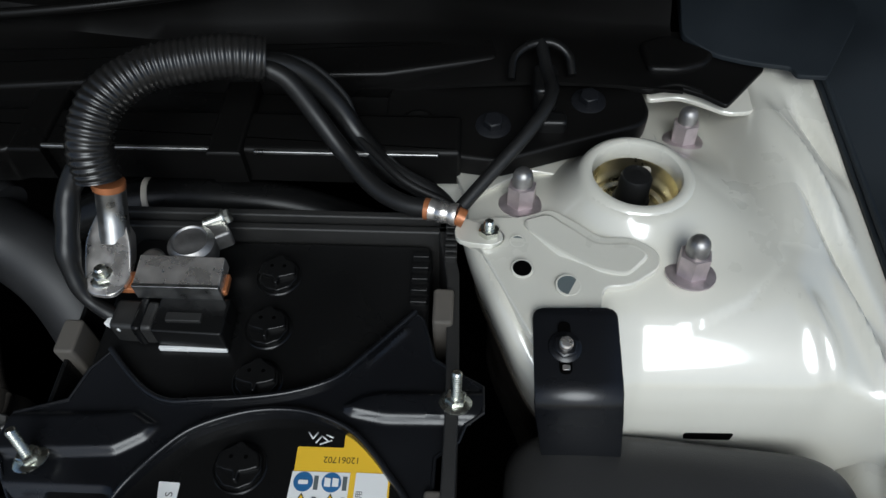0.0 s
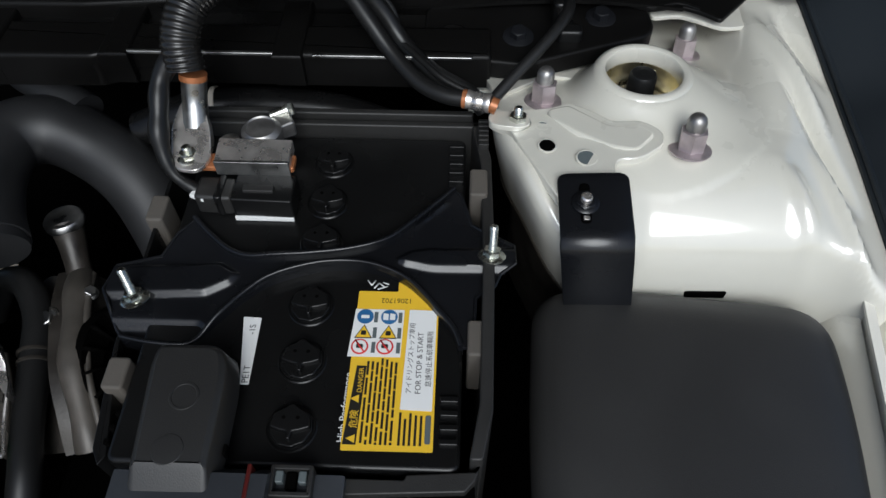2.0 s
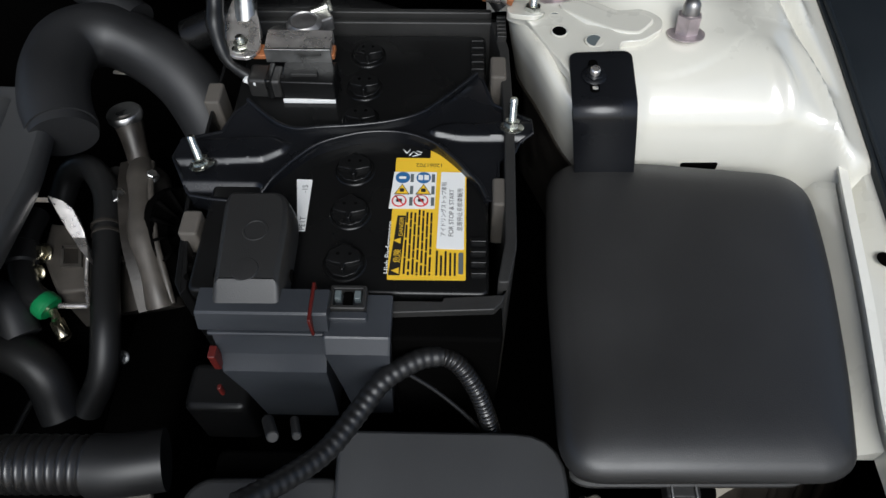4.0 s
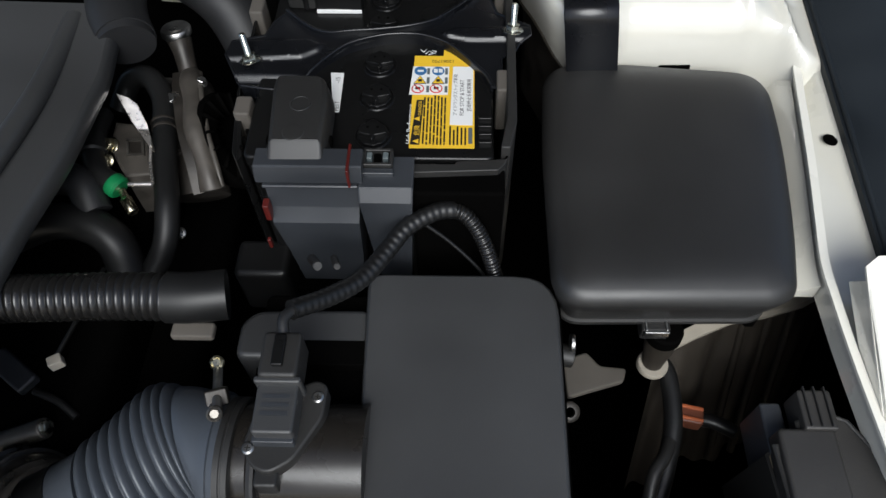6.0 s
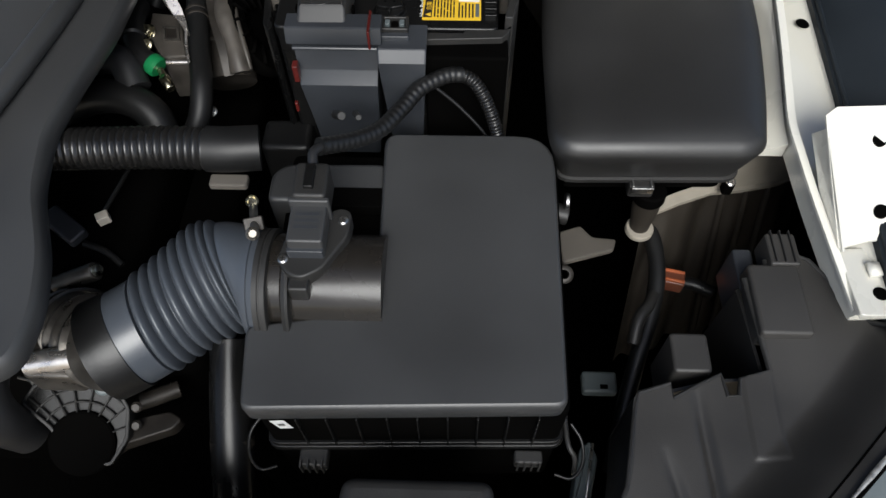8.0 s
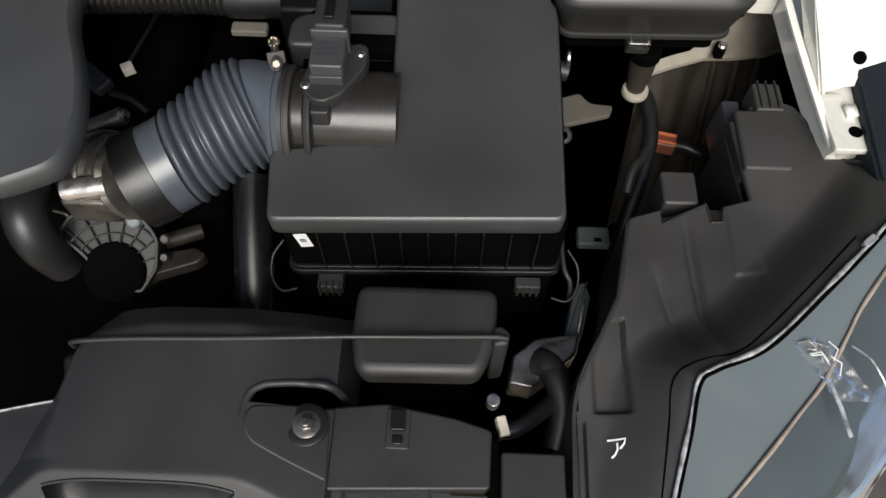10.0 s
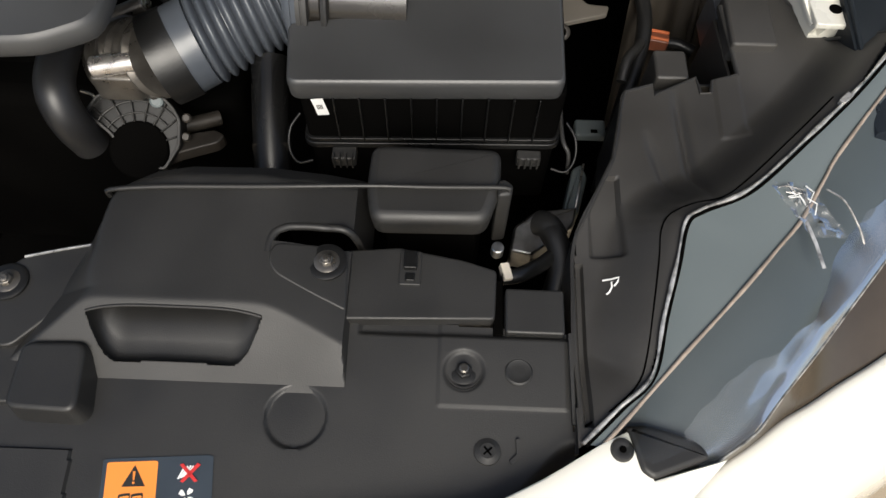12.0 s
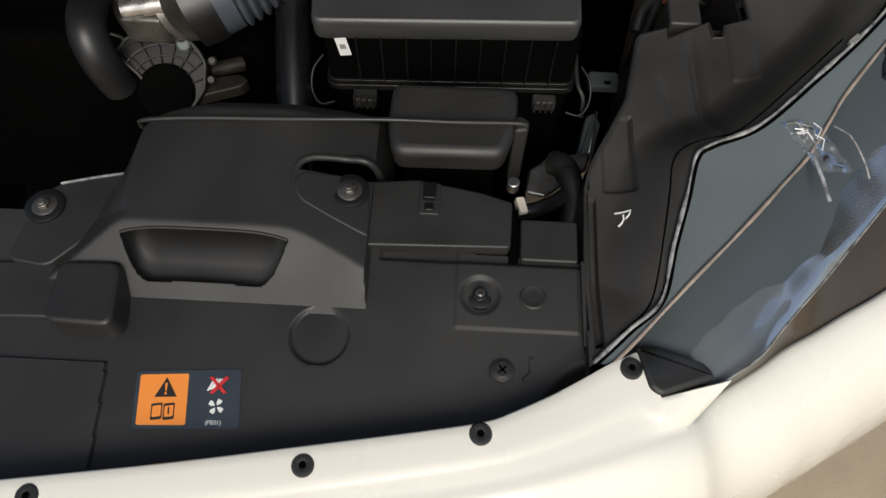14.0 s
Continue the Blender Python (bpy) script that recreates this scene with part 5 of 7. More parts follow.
_f = rnd([(-0.186, -0.183), (-0.176, -0.196), (-0.165, -0.199), (-0.150, -0.190), (-0.133, -0.160), (-0.132, -0.136), (-0.140, -0.132), (-0.160, -0.140), (-0.182, -0.160)], 0.006, 4)
part("sensor_flange", slab(_f, 0.835, 0.852, 0.002), M_PLASTIC, maf)
part("sensor_ear", rbox(-0.176, -0.206, -0.160, -0.190, 0.825, 0.846, 0.002, 0.002), M_PLASTIC, maf)
body = part("sensor_body", rbox(-0.1765, -0.178, -0.1485, -0.140, 0.850, 0.871, 0.002, 0.003), M_AIRBOX, maf, "grey sensor body")
part("sensor_step", rbox(-0.1775, -0.181, -0.1490, -0.176, 0.850, 0.861, 0.001, 0.002), M_GREY, body)
for k in range(3):
    part("code_bar", plate(rect(-0.172, -0.166 + 0.006 * k, -0.153, -0.163 + 0.006 * k), 0.8712, 0.0002), M_GREY, body)
con = part("plug", rbox(-0.1760, -0.142, -0.1490, -0.108, 0.852, 0.880, 0.003, 0.003), M_PLASTIC, maf)
part("plug_key", rbox(-0.1670, -0.135, -0.1590, -0.112, 0.879, 0.8835, 0.001, 0.001), M_GLOSS, con)
part("plug_rim", rbox(-0.1785, -0.145, -0.1465, -0.140, 0.850, 0.877, 0.002, 0.003), M_AIRBOX, con)
for sx, sy in ((-0.138, -0.1455), (-0.181, -0.1825)):
    scr = part("screw", lathe([(0.0042, 0), (0.0042, 0.0015), (0.003, 0.0026)], (sx, sy, 0.8515), (0, 0, 1), 20), M_STEEL, maf)
    part("screw_cross", rbox(sx - 0.002, sy - 0.0004, sx + 0.002, sy + 0.0004, 0.8538, 0.8543, 0.0001, 0.0001), M_INK, scr)
    part("screw_cross", rbox(sx - 0.0004, sy - 0.002, sx + 0.0004, sy + 0.002, 0.8538, 0.8544, 0.0001, 0.0001), M_INK, scr)

loom = thing("sensor_loom", (-0.12, -0.05, 0.83), "black taped wiring loom arching over the air cleaner", "cable")
part("wire", tube([(-0.163, -0.108, 0.876), (-0.164, -0.098, 0.879), (-0.158, -0.088, 0.876)], 0.0042, 12), M_PIPE, loom)
part("tape_wrap", tube([(-0.160, -0.090, 0.877), (-0.137, -0.070, 0.862), (-0.116, -0.049, 0.853), (-0.098, -0.023, 0.853), (-0.083, -0.003, 0.857), (-0.061, 0.012, 0.858), (-0.045, 0.0165, 0.856)], ribs(0.0070, 0.0006, 0.006), 16, 0.0012), M_WIRE, loom)
part("conduit", tube([(-0.055, 0.018, 0.857), (-0.036, 0.015, 0.850), (-0.022, 0.004, 0.833), (-0.012, -0.010, 0.810), (-0.006, -0.020, 0.785)], ribs(0.0058, 0.0010, 0.0032), 16, 0.0006), M_LOOM, loom)
part("side_wire", tube([(-0.072, 0.008, 0.850), (-0.05, 0.002, 0.832), (-0.028, -0.008, 0.812), (-0.015, -0.016, 0.795)], 0.0016, 10), M_HOSE, loom)
part("clip_pin", rod((-0.158, -0.028, 0.848), (-0.148, -0.046, 0.866), 0.004, 12), M_PLASTIC, loom)
part("clip_pin", rod((-0.140, -0.028, 0.850), (-0.134, -0.044, 0.862), 0.003, 12), M_PLASTIC, loom)

bellows = thing("intake_hose", (-0.29, -0.185, 0.72), "grey corrugated rubber intake hose", "hose")
AX = curve([(-0.205, -0.177, 0.800), (-0.222, -0.1705, 0.796), (-0.239, -0.1625, 0.788), (-0.2578, -0.1600, 0.778), (-0.2857, -0.1755, 0.766), (-0.3114, -0.1945, 0.758), (-0.3273, -0.2050, 0.755), (-0.3442, -0.2150, 0.752)], 0.0007)


def bell(s):
    if s < 0.006:
        return 0.0475
    if s < 0.013:
        return 0.0495
    if s < 0.0335:
        return 0.0475 + 0.0030 * soft((s - 0.013) / 0.018)
    if s < 0.1296:
        crest = 0.0540 - 0.0060 * soft((s - 0.05) / 0.075)
        return crest - 0.0080 * (1 - abs(math.cos(math.pi * (s - 0.0495) / 0.0107)) ** 0.8)
    return 0.0450


_rings = []
for i, p in enumerate(AX):
    n = Vector((-1, 0, 0)).lerp(Vector((-0.888, -0.434, -0.148)), soft((i * 0.0007 - 0.008) / 0.034)).normalized()
    u = n.cross(Vector((0, 0, 1))).normalized()
    v = u.cross(n)
    _rings.append([p + (u * math.cos(radians(a)) + v * math.sin(radians(a))) * bell(i * 0.0007) for a in range(0, 360, 6)])
part("corrugated_hose", loft(_rings), M_RUBBER, bellows)
ring = part("clamp_band", lathe([(0.0470, 0), (0.0490, 0.0005), (0.0490, 0.0045), (0.0482, 0.005), (0.0482, 0.006), (0.0490, 0.0065), (0.0490, 0.0105), (0.0470, 0.011)], (-0.1945, -0.178, 0.800), (-1, 0, 0), 64), M_PLASTIC, bellows, "dark hose clamp band")
part("clamp_screw", rod((-0.2235, -0.112, 0.822), (-0.2095, -0.154, 0.846), 0.0036, 14), M_STEEL, bellows)
part("screw_housing", turned(rbox(-0.008, -0.006, 0.008, 0.006, -0.004, 0.004, 0.001, 0.002), pose(-0.2140, -0.141, 0.838, 35, 0, 15)), M_DIMCAST, bellows)
part("screw_head", lathe([(0.0056, 0), (0.0056, 0.004), (0.0042, 0.005), (0.0030, 0.0036)], (-0.2100, -0.1560, 0.847), (0.15, -0.6, 0.8), 20), M_CAST, bellows)
part("screw_head", lathe([(0.0056, 0), (0.0056, 0.003), (0.0040, 0.0042), (0.0030, 0.0030)], (-0.2245, -0.108, 0.823), (-0.05, -0.3, 1), 20), M_BRASS, bellows)
part("engine_clamp", tube([(-0.3310, -0.2075, 0.7540), (-0.342, -0.2135, 0.7522), (-0.353, -0.2185, 0.7500)], 0.0464, 56, 0.002), M_WIRE, bellows)

throttle = thing("throttle_body", (-0.40, -0.20, 0.66), "cast aluminium throttle body with a ribbed cap", "throttle body")
part("bore", tube([(-0.345, -0.213, 0.752), (-0.368, -0.204, 0.738), (-0.395, -0.190, 0.720), (-0.42, -0.186, 0.70)], lambda s: 0.0385 + 0.003 * math.cos(s * 420), 40, 0.002), M_CAST, throttle)
part("flange_ring", tube([(-0.392, -0.191, 0.722), (-0.400, -0.189, 0.716)], 0.0440, 40, 0.002), M_CAST, throttle)
part("flange_ring", tube([(-0.406, -0.188, 0.711), (-0.412, -0.187, 0.706)], 0.0460, 40, 0.002), M_CAST, throttle)
# pale highlight on the flange, added as a small grey block
part("flange_glint", turned(rbox(-0.007, -0.006, 0.007, 0.006, -0.004, 0.004, 0.001, 0.002), pose(-0.360, -0.210, 0.7625, 20, -30, 20)), M_BEZEL, throttle)
part("bolt_tube", rod((-0.432, -0.142, 0.726), (-0.389, -0.134, 0.742), 0.0092, 22), M_CAST, throttle)
hexbolt(throttle, (-0.391, -0.134, 0.7415), (0.95, 0.2, 0.3), r=0.0065, head=0.006, flange=0.008, material=M_ZINC, name="body_bolt")
part("bolt_tube", rod((-0.4120, -0.2355, 0.757), (-0.368, -0.2305, 0.763), 0.0105, 24), M_TIN, throttle, "bright cast bolt sleeve")
part("tube_web", rbox(-0.418, -0.245, -0.372, -0.222, 0.72, 0.752, 0.004, 0.006), M_CAST, throttle)
hexbolt(throttle, (-0.369, -0.2305, 0.763), (0.95, 0.2, 0.25), r=0.0065, head=0.006, flange=0.008, material=M_ZINC, name="body_bolt")
_u, _nn = Vector((0.981, 0.196, 0)), Vector((0.1, -0.5, 0.8)).normalized()
_cap = Matrix.Translation((-0.41, -0.243, 0.716)) @ Matrix((_u, _nn.cross(_u), _nn)).transposed().to_4x4()
oct_ = rnd([(-0.026, -0.009), (-0.012, 0.006), (0.0166, 0.0110), (0.046, 0.0055), (0.060, -0.015), (0.065, -0.028), (0.060, -0.055), (0.042, -0.076), (0.015, -0.066), (-0.006, -0.032)][::-1], 0.004, 3)
part("web", turned(slab(oct_, -0.045, -0.010, 0.003), _cap), M_DIMCAST, throttle)
cap = part("gear_cap", turned(slab(oct_, -0.012, -0.0035, 0.002), _cap), M_GLOSS, throttle, "dark ribbed plastic cap")
part("cap_rim", turned(loft([[(p[0], p[1], z) for p in inset(oct_, d)] for d, z in ((-0.0015, -0.010), (-0.0015, 0.0005), (-0.0008, 0.0012), (0.0012, 0.0012), (0.0018, 0.0005), (0.0018, -0.004))], False, False), _cap), M_PLASTIC, cap)
# hub near-black: shade on the cap's lower part put into colour
part("hub", turned(lathe([(0.030, -0.004), (0.0295, 0.001), (0.0275, 0.0022), (0.004, 0.003)], (0.020, -0.053, -0.001), (0, 0, 1), 40), _cap), M_DARK, cap, angle=6)
for k in range(9):
    a = radians(12 + 19.5 * k)
    c, s_ = math.cos(a), math.sin(a)
    far = 0.0
    while far < 0.09 and inside(0.020 + far * c, -0.053 + far * s_, [(p[0], p[1]) for p in oct_]):
        far += 0.001
    if far > 0.034:
        part("cap_rib", turned(ribbon([(0.020 + 0.029 * c, -0.053 + 0.029 * s_, -0.002), (0.020 + (far - 0.001) * c, -0.053 + (far - 0.001) * s_, -0.002)], 0.0013, 0.005), _cap), M_PLASTIC, cap)
for rr in (0.038, 0.050):
    part("cap_rib", turned(tube([(0.020 + rr * math.cos(radians(a)), -0.053 + rr * math.sin(radians(a)), -0.0015) for a in range(30, 140, 12)], 0.0010, 8), _cap), M_PLASTIC, cap)
part("cap_boss", turned(lathe([(0.0075, -0.004), (0.0070, 0.0006), (0.005, 0.0016)], (0.0455, -0.006, 0), (0, 0, 1), 20), _cap), M_BEZEL, cap)
for bx, by, bz in ((-0.366, -0.236, 0.7185), (-0.333, -0.253, 0.704), (-0.337, -0.264, 0.686)):
    hexbolt(throttle, (bx, by, bz), (0.1, -0.5, 0.8), r=0.0042, head=0.0035, flange=0.005, material=M_DIMCAST, name="cap_screw")
part("motor_spigot", rod((-0.352, -0.238, 0.668), (-0.316, -0.218, 0.660), 0.0085, 22), M_DIMCAST, throttle)
hexbolt(throttle, (-0.321, -0.2205, 0.661), (0.85, 0.45, 0.1), r=0.0055, head=0.006, flange=0.0085, material=M_ZINC, name="body_bolt")
part("lower_lug", slab(rnd([(-0.362, -0.290), (-0.348, -0.280), (-0.306, -0.264), (-0.300, -0.254), (-0.312, -0.247), (-0.345, -0.255), (-0.372, -0.270)][::-1], 0.004, 3), 0.664, 0.678, 0.002), M_DIMCAST, throttle)

# ---- engine cover and things beside it ----
ecover = thing("engine_cover", (-0.55, -0.02, 0.7), "dark grey plastic engine cover", "engine cover")
_E = rnd([(-0.385, 0.262), (-0.372, 0.16), (-0.378, 0.06), (-0.390, -0.01), (-0.396, -0.07), (-0.385, -0.13), (-0.360, -0.19), (-0.350, -0.235), (-0.352, -0.280), (-0.395, -0.304), (-0.52, -0.318), (-0.78, -0.32), (-0.78, 0.262)], 0.016, 5)
_er = []
for d, z in ((0.003, 0.846), (0.0, 0.850), (0.0, 0.858), (0.0010, 0.8625), (0.0025, 0.866), (0.0050, 0.868)):
    _er.append([(p[0], p[1], z - 0.03 * (p[0] + 0.37)) for p in inset(_E, d)])
part("cover_shell", loft(_er), M_AIRBOX, ecover)
part("cover_ridge", tube([(-0.425, 0.24, 0.864), (-0.42, 0.12, 0.874), (-0.435, 0.0, 0.879), (-0.455, -0.1, 0.880)], 0.010, 16), M_AIRBOX, ecover)

pipe_big = thing("air_pipe", (-0.41, 0.31, 0.82), "dark grey curved air pipe beside the engine cover", "pipe")
part("pipe", tube([(-0.262, 0.268, 0.745), (-0.275, 0.292, 0.785), (-0.300, 0.320, 0.818), (-0.335, 0.340, 0.838), (-0.372, 0.347, 0.852), (-0.398, 0.328, 0.858), (-0.400, 0.290, 0.858), (-0.388, 0.250, 0.856), (-0.374, 0.222, 0.852)], 0.0295, 30), M_PIPE, pipe_big)
part("pipe_end", tube([(-0.3755, 0.225, 0.8525), (-0.372, 0.217, 0.8505)], 0.0280, 30), M_PIPE, pipe_big)
part("branch", tube([(-0.56, 0.412, 0.868), (-0.47, 0.410, 0.872), (-0.425, 0.406, 0.870), (-0.395, 0.396, 0.868), (-0.345, 0.364, 0.855)], lambda s: 0.0125 + 0.006 * soft((s - 0.13) / 0.03), 22), M_PIPE, pipe_big)
part("branch_cuff", tube([(-0.455, 0.4095, 0.872), (-0.432, 0.4065, 0.8705)], ribs(0.0165, 0.001, 0.006), 22, 0.001), M_PLASTIC, pipe_big)
part("tie", turned(rbox(-0.014, -0.002, 0.014, 0.002, 0, 0.002, 0.0006, 0.001), pose(-0.374, 0.352, 0.800, 0, 0, -6)), M_IVORY, pipe_big, "pale cable tie")

side_pipe = thing("coolant_pipe", (-0.46, -0.24, 0.62), "dark grey coolant pipe below the engine cover", "pipe")
part("pipe", tube([(-0.455, -0.19, 0.75), (-0.452, -0.235, 0.75), (-0.446, -0.262, 0.745), (-0.440, -0.275, 0.72), (-0.437, -0.272, 0.68)], 0.0190, 24), M_PIPE, side_pipe)
part("wire_clip", tube([(-0.443, -0.232, 0.716), (-0.430, -0.236, 0.712), (-0.426, -0.252, 0.705), (-0.432, -0.262, 0.700)], 0.0016, 8), M_STEEL, side_pipe)

ribbed = thing("ribbed_conduit", (-0.36, -0.01, 0.74), "glossy black ribbed wiring conduit", "conduit")
part("conduit", tube([(-0.62, -0.085, 0.800), (-0.50, -0.068, 0.822), (-0.42, -0.060, 0.829), (-0.36, -0.0565, 0.830), (-0.30, -0.0545, 0.830), (-0.262, -0.0545, 0.828)], ribs(0.0178, 0.0019, 0.0066), 32, 0.0011), M_LOOM, ribbed)
part("end_cuff", tube([(-0.274, -0.0545, 0.8290), (-0.255, -0.0535, 0.8275), (-0.228, -0.0480, 0.8240)], 0.0208, 32), M_HOSE, ribbed)
part("support", rbox(-0.275, -0.078, -0.240, -0.064, 0.800, 0.806, 0.002, 0.003), M_CLIP, ribbed)

pump = thing("fuel_pump", (-0.30, 0.18, 0.74), "cast aluminium pump housing with steel bolts", "pump")
part("housing", tube([(-0.335, 0.232, 0.772), (-0.328, 0.205, 0.776), (-0.318, 0.170, 0.776), (-0.308, 0.135, 0.768), (-0.302, 0.105, 0.752)], lambda s: 0.024 + 0.004 * math.sin(s * 60), 26, 0.004), M_DIMCAST, pump)
_fp = [(-0.328, 0.232, 0.796), (-0.3175, 0.2000, 0.806), (-0.308, 0.170, 0.808), (-0.2985, 0.140, 0.804), (-0.288, 0.112, 0.790), (-0.283, 0.096, 0.776)]
part("flange_face", tube(_fp, lambda s: 0.0112 + 0.0014 * math.sin(s * 90), 22), M_ALLOY, pump)
part("flange_back", ribbon([p + Vector((-0.014, 0, -0.006)) for p in curve(_fp, 0.004)], 0.010, 0.020), M_DIMCAST, pump)
part("flange_rim", tube([Vector(p) + Vector((0.010, 0.001, 0.004)) for p in _fp], 0.0030, 10), M_ALLOY, pump)
for k in range(4):
    y = 0.212 - 0.026 * k
    part("web", rbox(-0.350 + 0.006 * k, y - 0.003, -0.318 + 0.006 * k, y + 0.003, 0.77, 0.799 - 0.003 * k, 0.0015, 0.002), M_DIMCAST, pump)
part("boss", lathe([(0.0130, -0.014), (0.0130, 0.004), (0.0115, 0.006), (0.0080, 0.006)], (-0.334, 0.184, 0.803), (-0.2, -0.2, 0.9), 26), M_CAST, pump)
_q = Vector((1, 0.05, 0.60)).to_track_quat("Z", "Y").to_matrix()
_c = Vector((-0.283, 0.163, 0.768))
part("pulley_disc", lathe([(0.050, 0), (0.052, 0.004), (0.052, 0.012), (0.049, 0.016), (0.03, 0.0155), (0.028, 0.010)], _c, (1, 0.05, 0.60), 48), M_DARK, pump)
for k in range(16):
    a = radians(22.5 * k)
    part("disc_fin", ribbon([_c + _q @ Vector((0.026 * math.cos(a), 0.026 * math.sin(a), 0.016)), _c + _q @ Vector((0.049 * math.cos(a + 0.15), 0.049 * math.sin(a + 0.15), 0.018))], 0.0022, 0.005, tall=(1, 0.05, 0.60)), M_DARK, pump)
part("valve_neck", tube([(-0.326, 0.218, 0.775), (-0.331, 0.236, 0.798), (-0.337, 0.255, 0.815), (-0.342, 0.266, 0.822)], lambda s: 0.0135 - 0.0035 * math.sin(s * 45), 22), M_DIMCAST, pump)
part("valve_collar", lathe([(0.0120, 0), (0.0130, 0.001), (0.0130, 0.003), (0.0120, 0.004)], (-0.342, 0.2655, 0.819), (-0.05, 0.15, 1), 28), M_BRASS, pump, "yellowish bright collar")
part("valve_cap", lathe([(0.0150, 0), (0.0160, 0.002), (0.0160, 0.0065), (0.0145, 0.0085), (0.013, 0.0085)], (-0.3425, 0.2670, 0.8225), (-0.05, 0.15, 1), 32), M_STEEL, pump, "dull steel cap")
part("neck_bracket", slab(rnd([(-0.366, 0.205), (-0.350, 0.200), (-0.340, 0.214), (-0.346, 0.236), (-0.360, 0.238), (-0.372, 0.222)], 0.004, 3), 0.784, 0.790, 0.001), M_CAST, pump)
for bx, by, bz, a, r in ((-0.334, 0.184, 0.808, (-0.2, -0.2, 0.9), 0.0066), (-0.3085, 0.2085, 0.8095, (0.4, 0, 0.9), 0.0046), (-0.319, 0.127, 0.758, (-0.1, -0.8, 0.5), 0.0062), (-0.300, 0.126, 0.758, (0.6, -0.7, 0.5), 0.0055), (-0.313, 0.057, 0.757, (0, -0.5, 0.9), 0.0046), (-0.335, 0.150, 0.795, (-0.3, 0, 1), 0.0032)):
    hexbolt(pump, (bx, by, bz), a, r=r, head=0.006, flange=r * 1.35, material=M_STEEL, name="pump_bolt")
part("bolt_sleeve", rod((-0.316, 0.1275, 0.756), (-0.296, 0.1275, 0.756), 0.0062, 20), M_CAST, pump)
_bl = [(-0.3724, 0.1623), (-0.3600, 0.1590), (-0.3518, 0.1541), (-0.3430, 0.1400), (-0.3364, 0.1252), (-0.3333, 0.1143), (-0.3428, 0.1236), (-0.3578, 0.1410)]
part("bright_blade", slab(_bl, 0.820, 0.824, 0.0006, slope=lambda x, y: 0.72 * (y - 0.14)), M_TIN, pump, "bright machined curved edge")
part("blade_tail", tube([(-0.3355, 0.1190, 0.818), (-0.3330, 0.0995, 0.812), (-0.3265, 0.0775, 0.808)], 0.0014, 8), M_TIN, pump)
part("blade_foot", rod((-0.3505, 0.0775, 0.807), (-0.3265, 0.0770, 0.808), 0.0022, 10), M_TIN, pump)
_bk = [(-0.3905, 0.1649), (-0.3626, 0.1617), (-0.3499, 0.1386), (-0.3367, 0.0970), (-0.3619, 0.0944), (-0.3865, 0.1303)]
part("inner_casting", slab(_bk[::-1], 0.74, 0.798, 0.003), M_ALLOY, pump)
part("casting_frame", loft([[(x, y, z) for x, y in inset([(-0.3720, 0.1400), (-0.3545, 0.1400), (-0.3480, 0.1190), (-0.3660, 0.1190)], d)] for d, z in ((0.0, 0.797), (0.0, 0.8005), (0.0025, 0.8005), (0.0025, 0.797))], False, False), M_CAST, pump)
part("casting_recess", slab([(-0.3680, 0.1380), (-0.3565, 0.1380), (-0.3505, 0.1210), (-0.3635, 0.1210)], 0.7975, 0.7990, 0.0003), M_DIMCAST, pump)
hexbolt(pump, (-0.386, 0.132, 0.798), (-0.2, -0.4, 0.9), r=0.0068, head=0.008, flange=0.0092, material=M_BRASS, name="brass_union", label="yellowish union bolt")
hexbolt(pump, (-0.384, 0.114, 0.797), (-0.2, -0.6, 0.8), r=0.0050, head=0.006, flange=0.0070, material=M_BRASS, name="brass_union", label="yellowish union bolt")

loop = thing("coolant_hose", (-0.33, 0.12, 0.72), "black rubber hose looping beside the pump", "hose")
for s, p in ((0.0125, (-0.3350, 0.150, 0.802)), (0.0125, (-0.3375, 0.158, 0.803))):
    part("hose_clip", lathe([(s - 0.0008, -0.0016), (s, -0.0012), (s, 0.0012), (s - 0.0008, 0.0016)], p, (0.25, -1, -0.1), 22), M_DIMCAST, loop)
part("hose", tube([(-0.405, 0.205, 0.775), (-0.390, 0.222, 0.798), (-0.366, 0.218, 0.808), (-0.345, 0.190, 0.806), (-0.335, 0.150, 0.802), (-0.325, 0.105, 0.798), (-0.316, 0.065, 0.79), (-0.318, 0.035, 0.77), (-0.335, 0.015, 0.745)], 0.0115, 20), M_HOSE, loop)
branch = thing("breather_hose", (-0.40, 0.07, 0.72), "black rubber breather hose with a green clip", "hose")
part("hose", tube([(-0.404, 0.172, 0.80), (-0.402, 0.145, 0.803), (-0.396, 0.115, 0.802), (-0.383, 0.094, 0.800), (-0.366, 0.083, 0.798)], lambda s: 0.0105 + (0.0025 if 0.035 < s < 0.055 else 0.0), 18, 0.002), M_HOSE, branch)
part("clip", lathe([(0.0105, -0.005), (0.0118, -0.003), (0.0118, 0.004), (0.0100, 0.006)], (-0.367, 0.083, 0.798), (0.8, -0.5, -0.3), 22), M_GREEN, branch, "bright green clip")
part("union", rod((-0.357, 0.072, 0.793), (-0.347, 0.058, 0.788), 0.0055, 6), M_BRASS, branch)
part("union_neck", rod((-0.362, 0.080, 0.795), (-0.355, 0.070, 0.792), 0.0035, 12), M_BRASS, branch)
part("hose_bend", tube([(-0.47, 0.038, 0.772), (-0.43, 0.050, 0.782), (-0.395, 0.050, 0.782), (-0.365, 0.036, 0.772), (-0.352, 0.010, 0.745)], 0.0175, 22), M_HOSE, branch)
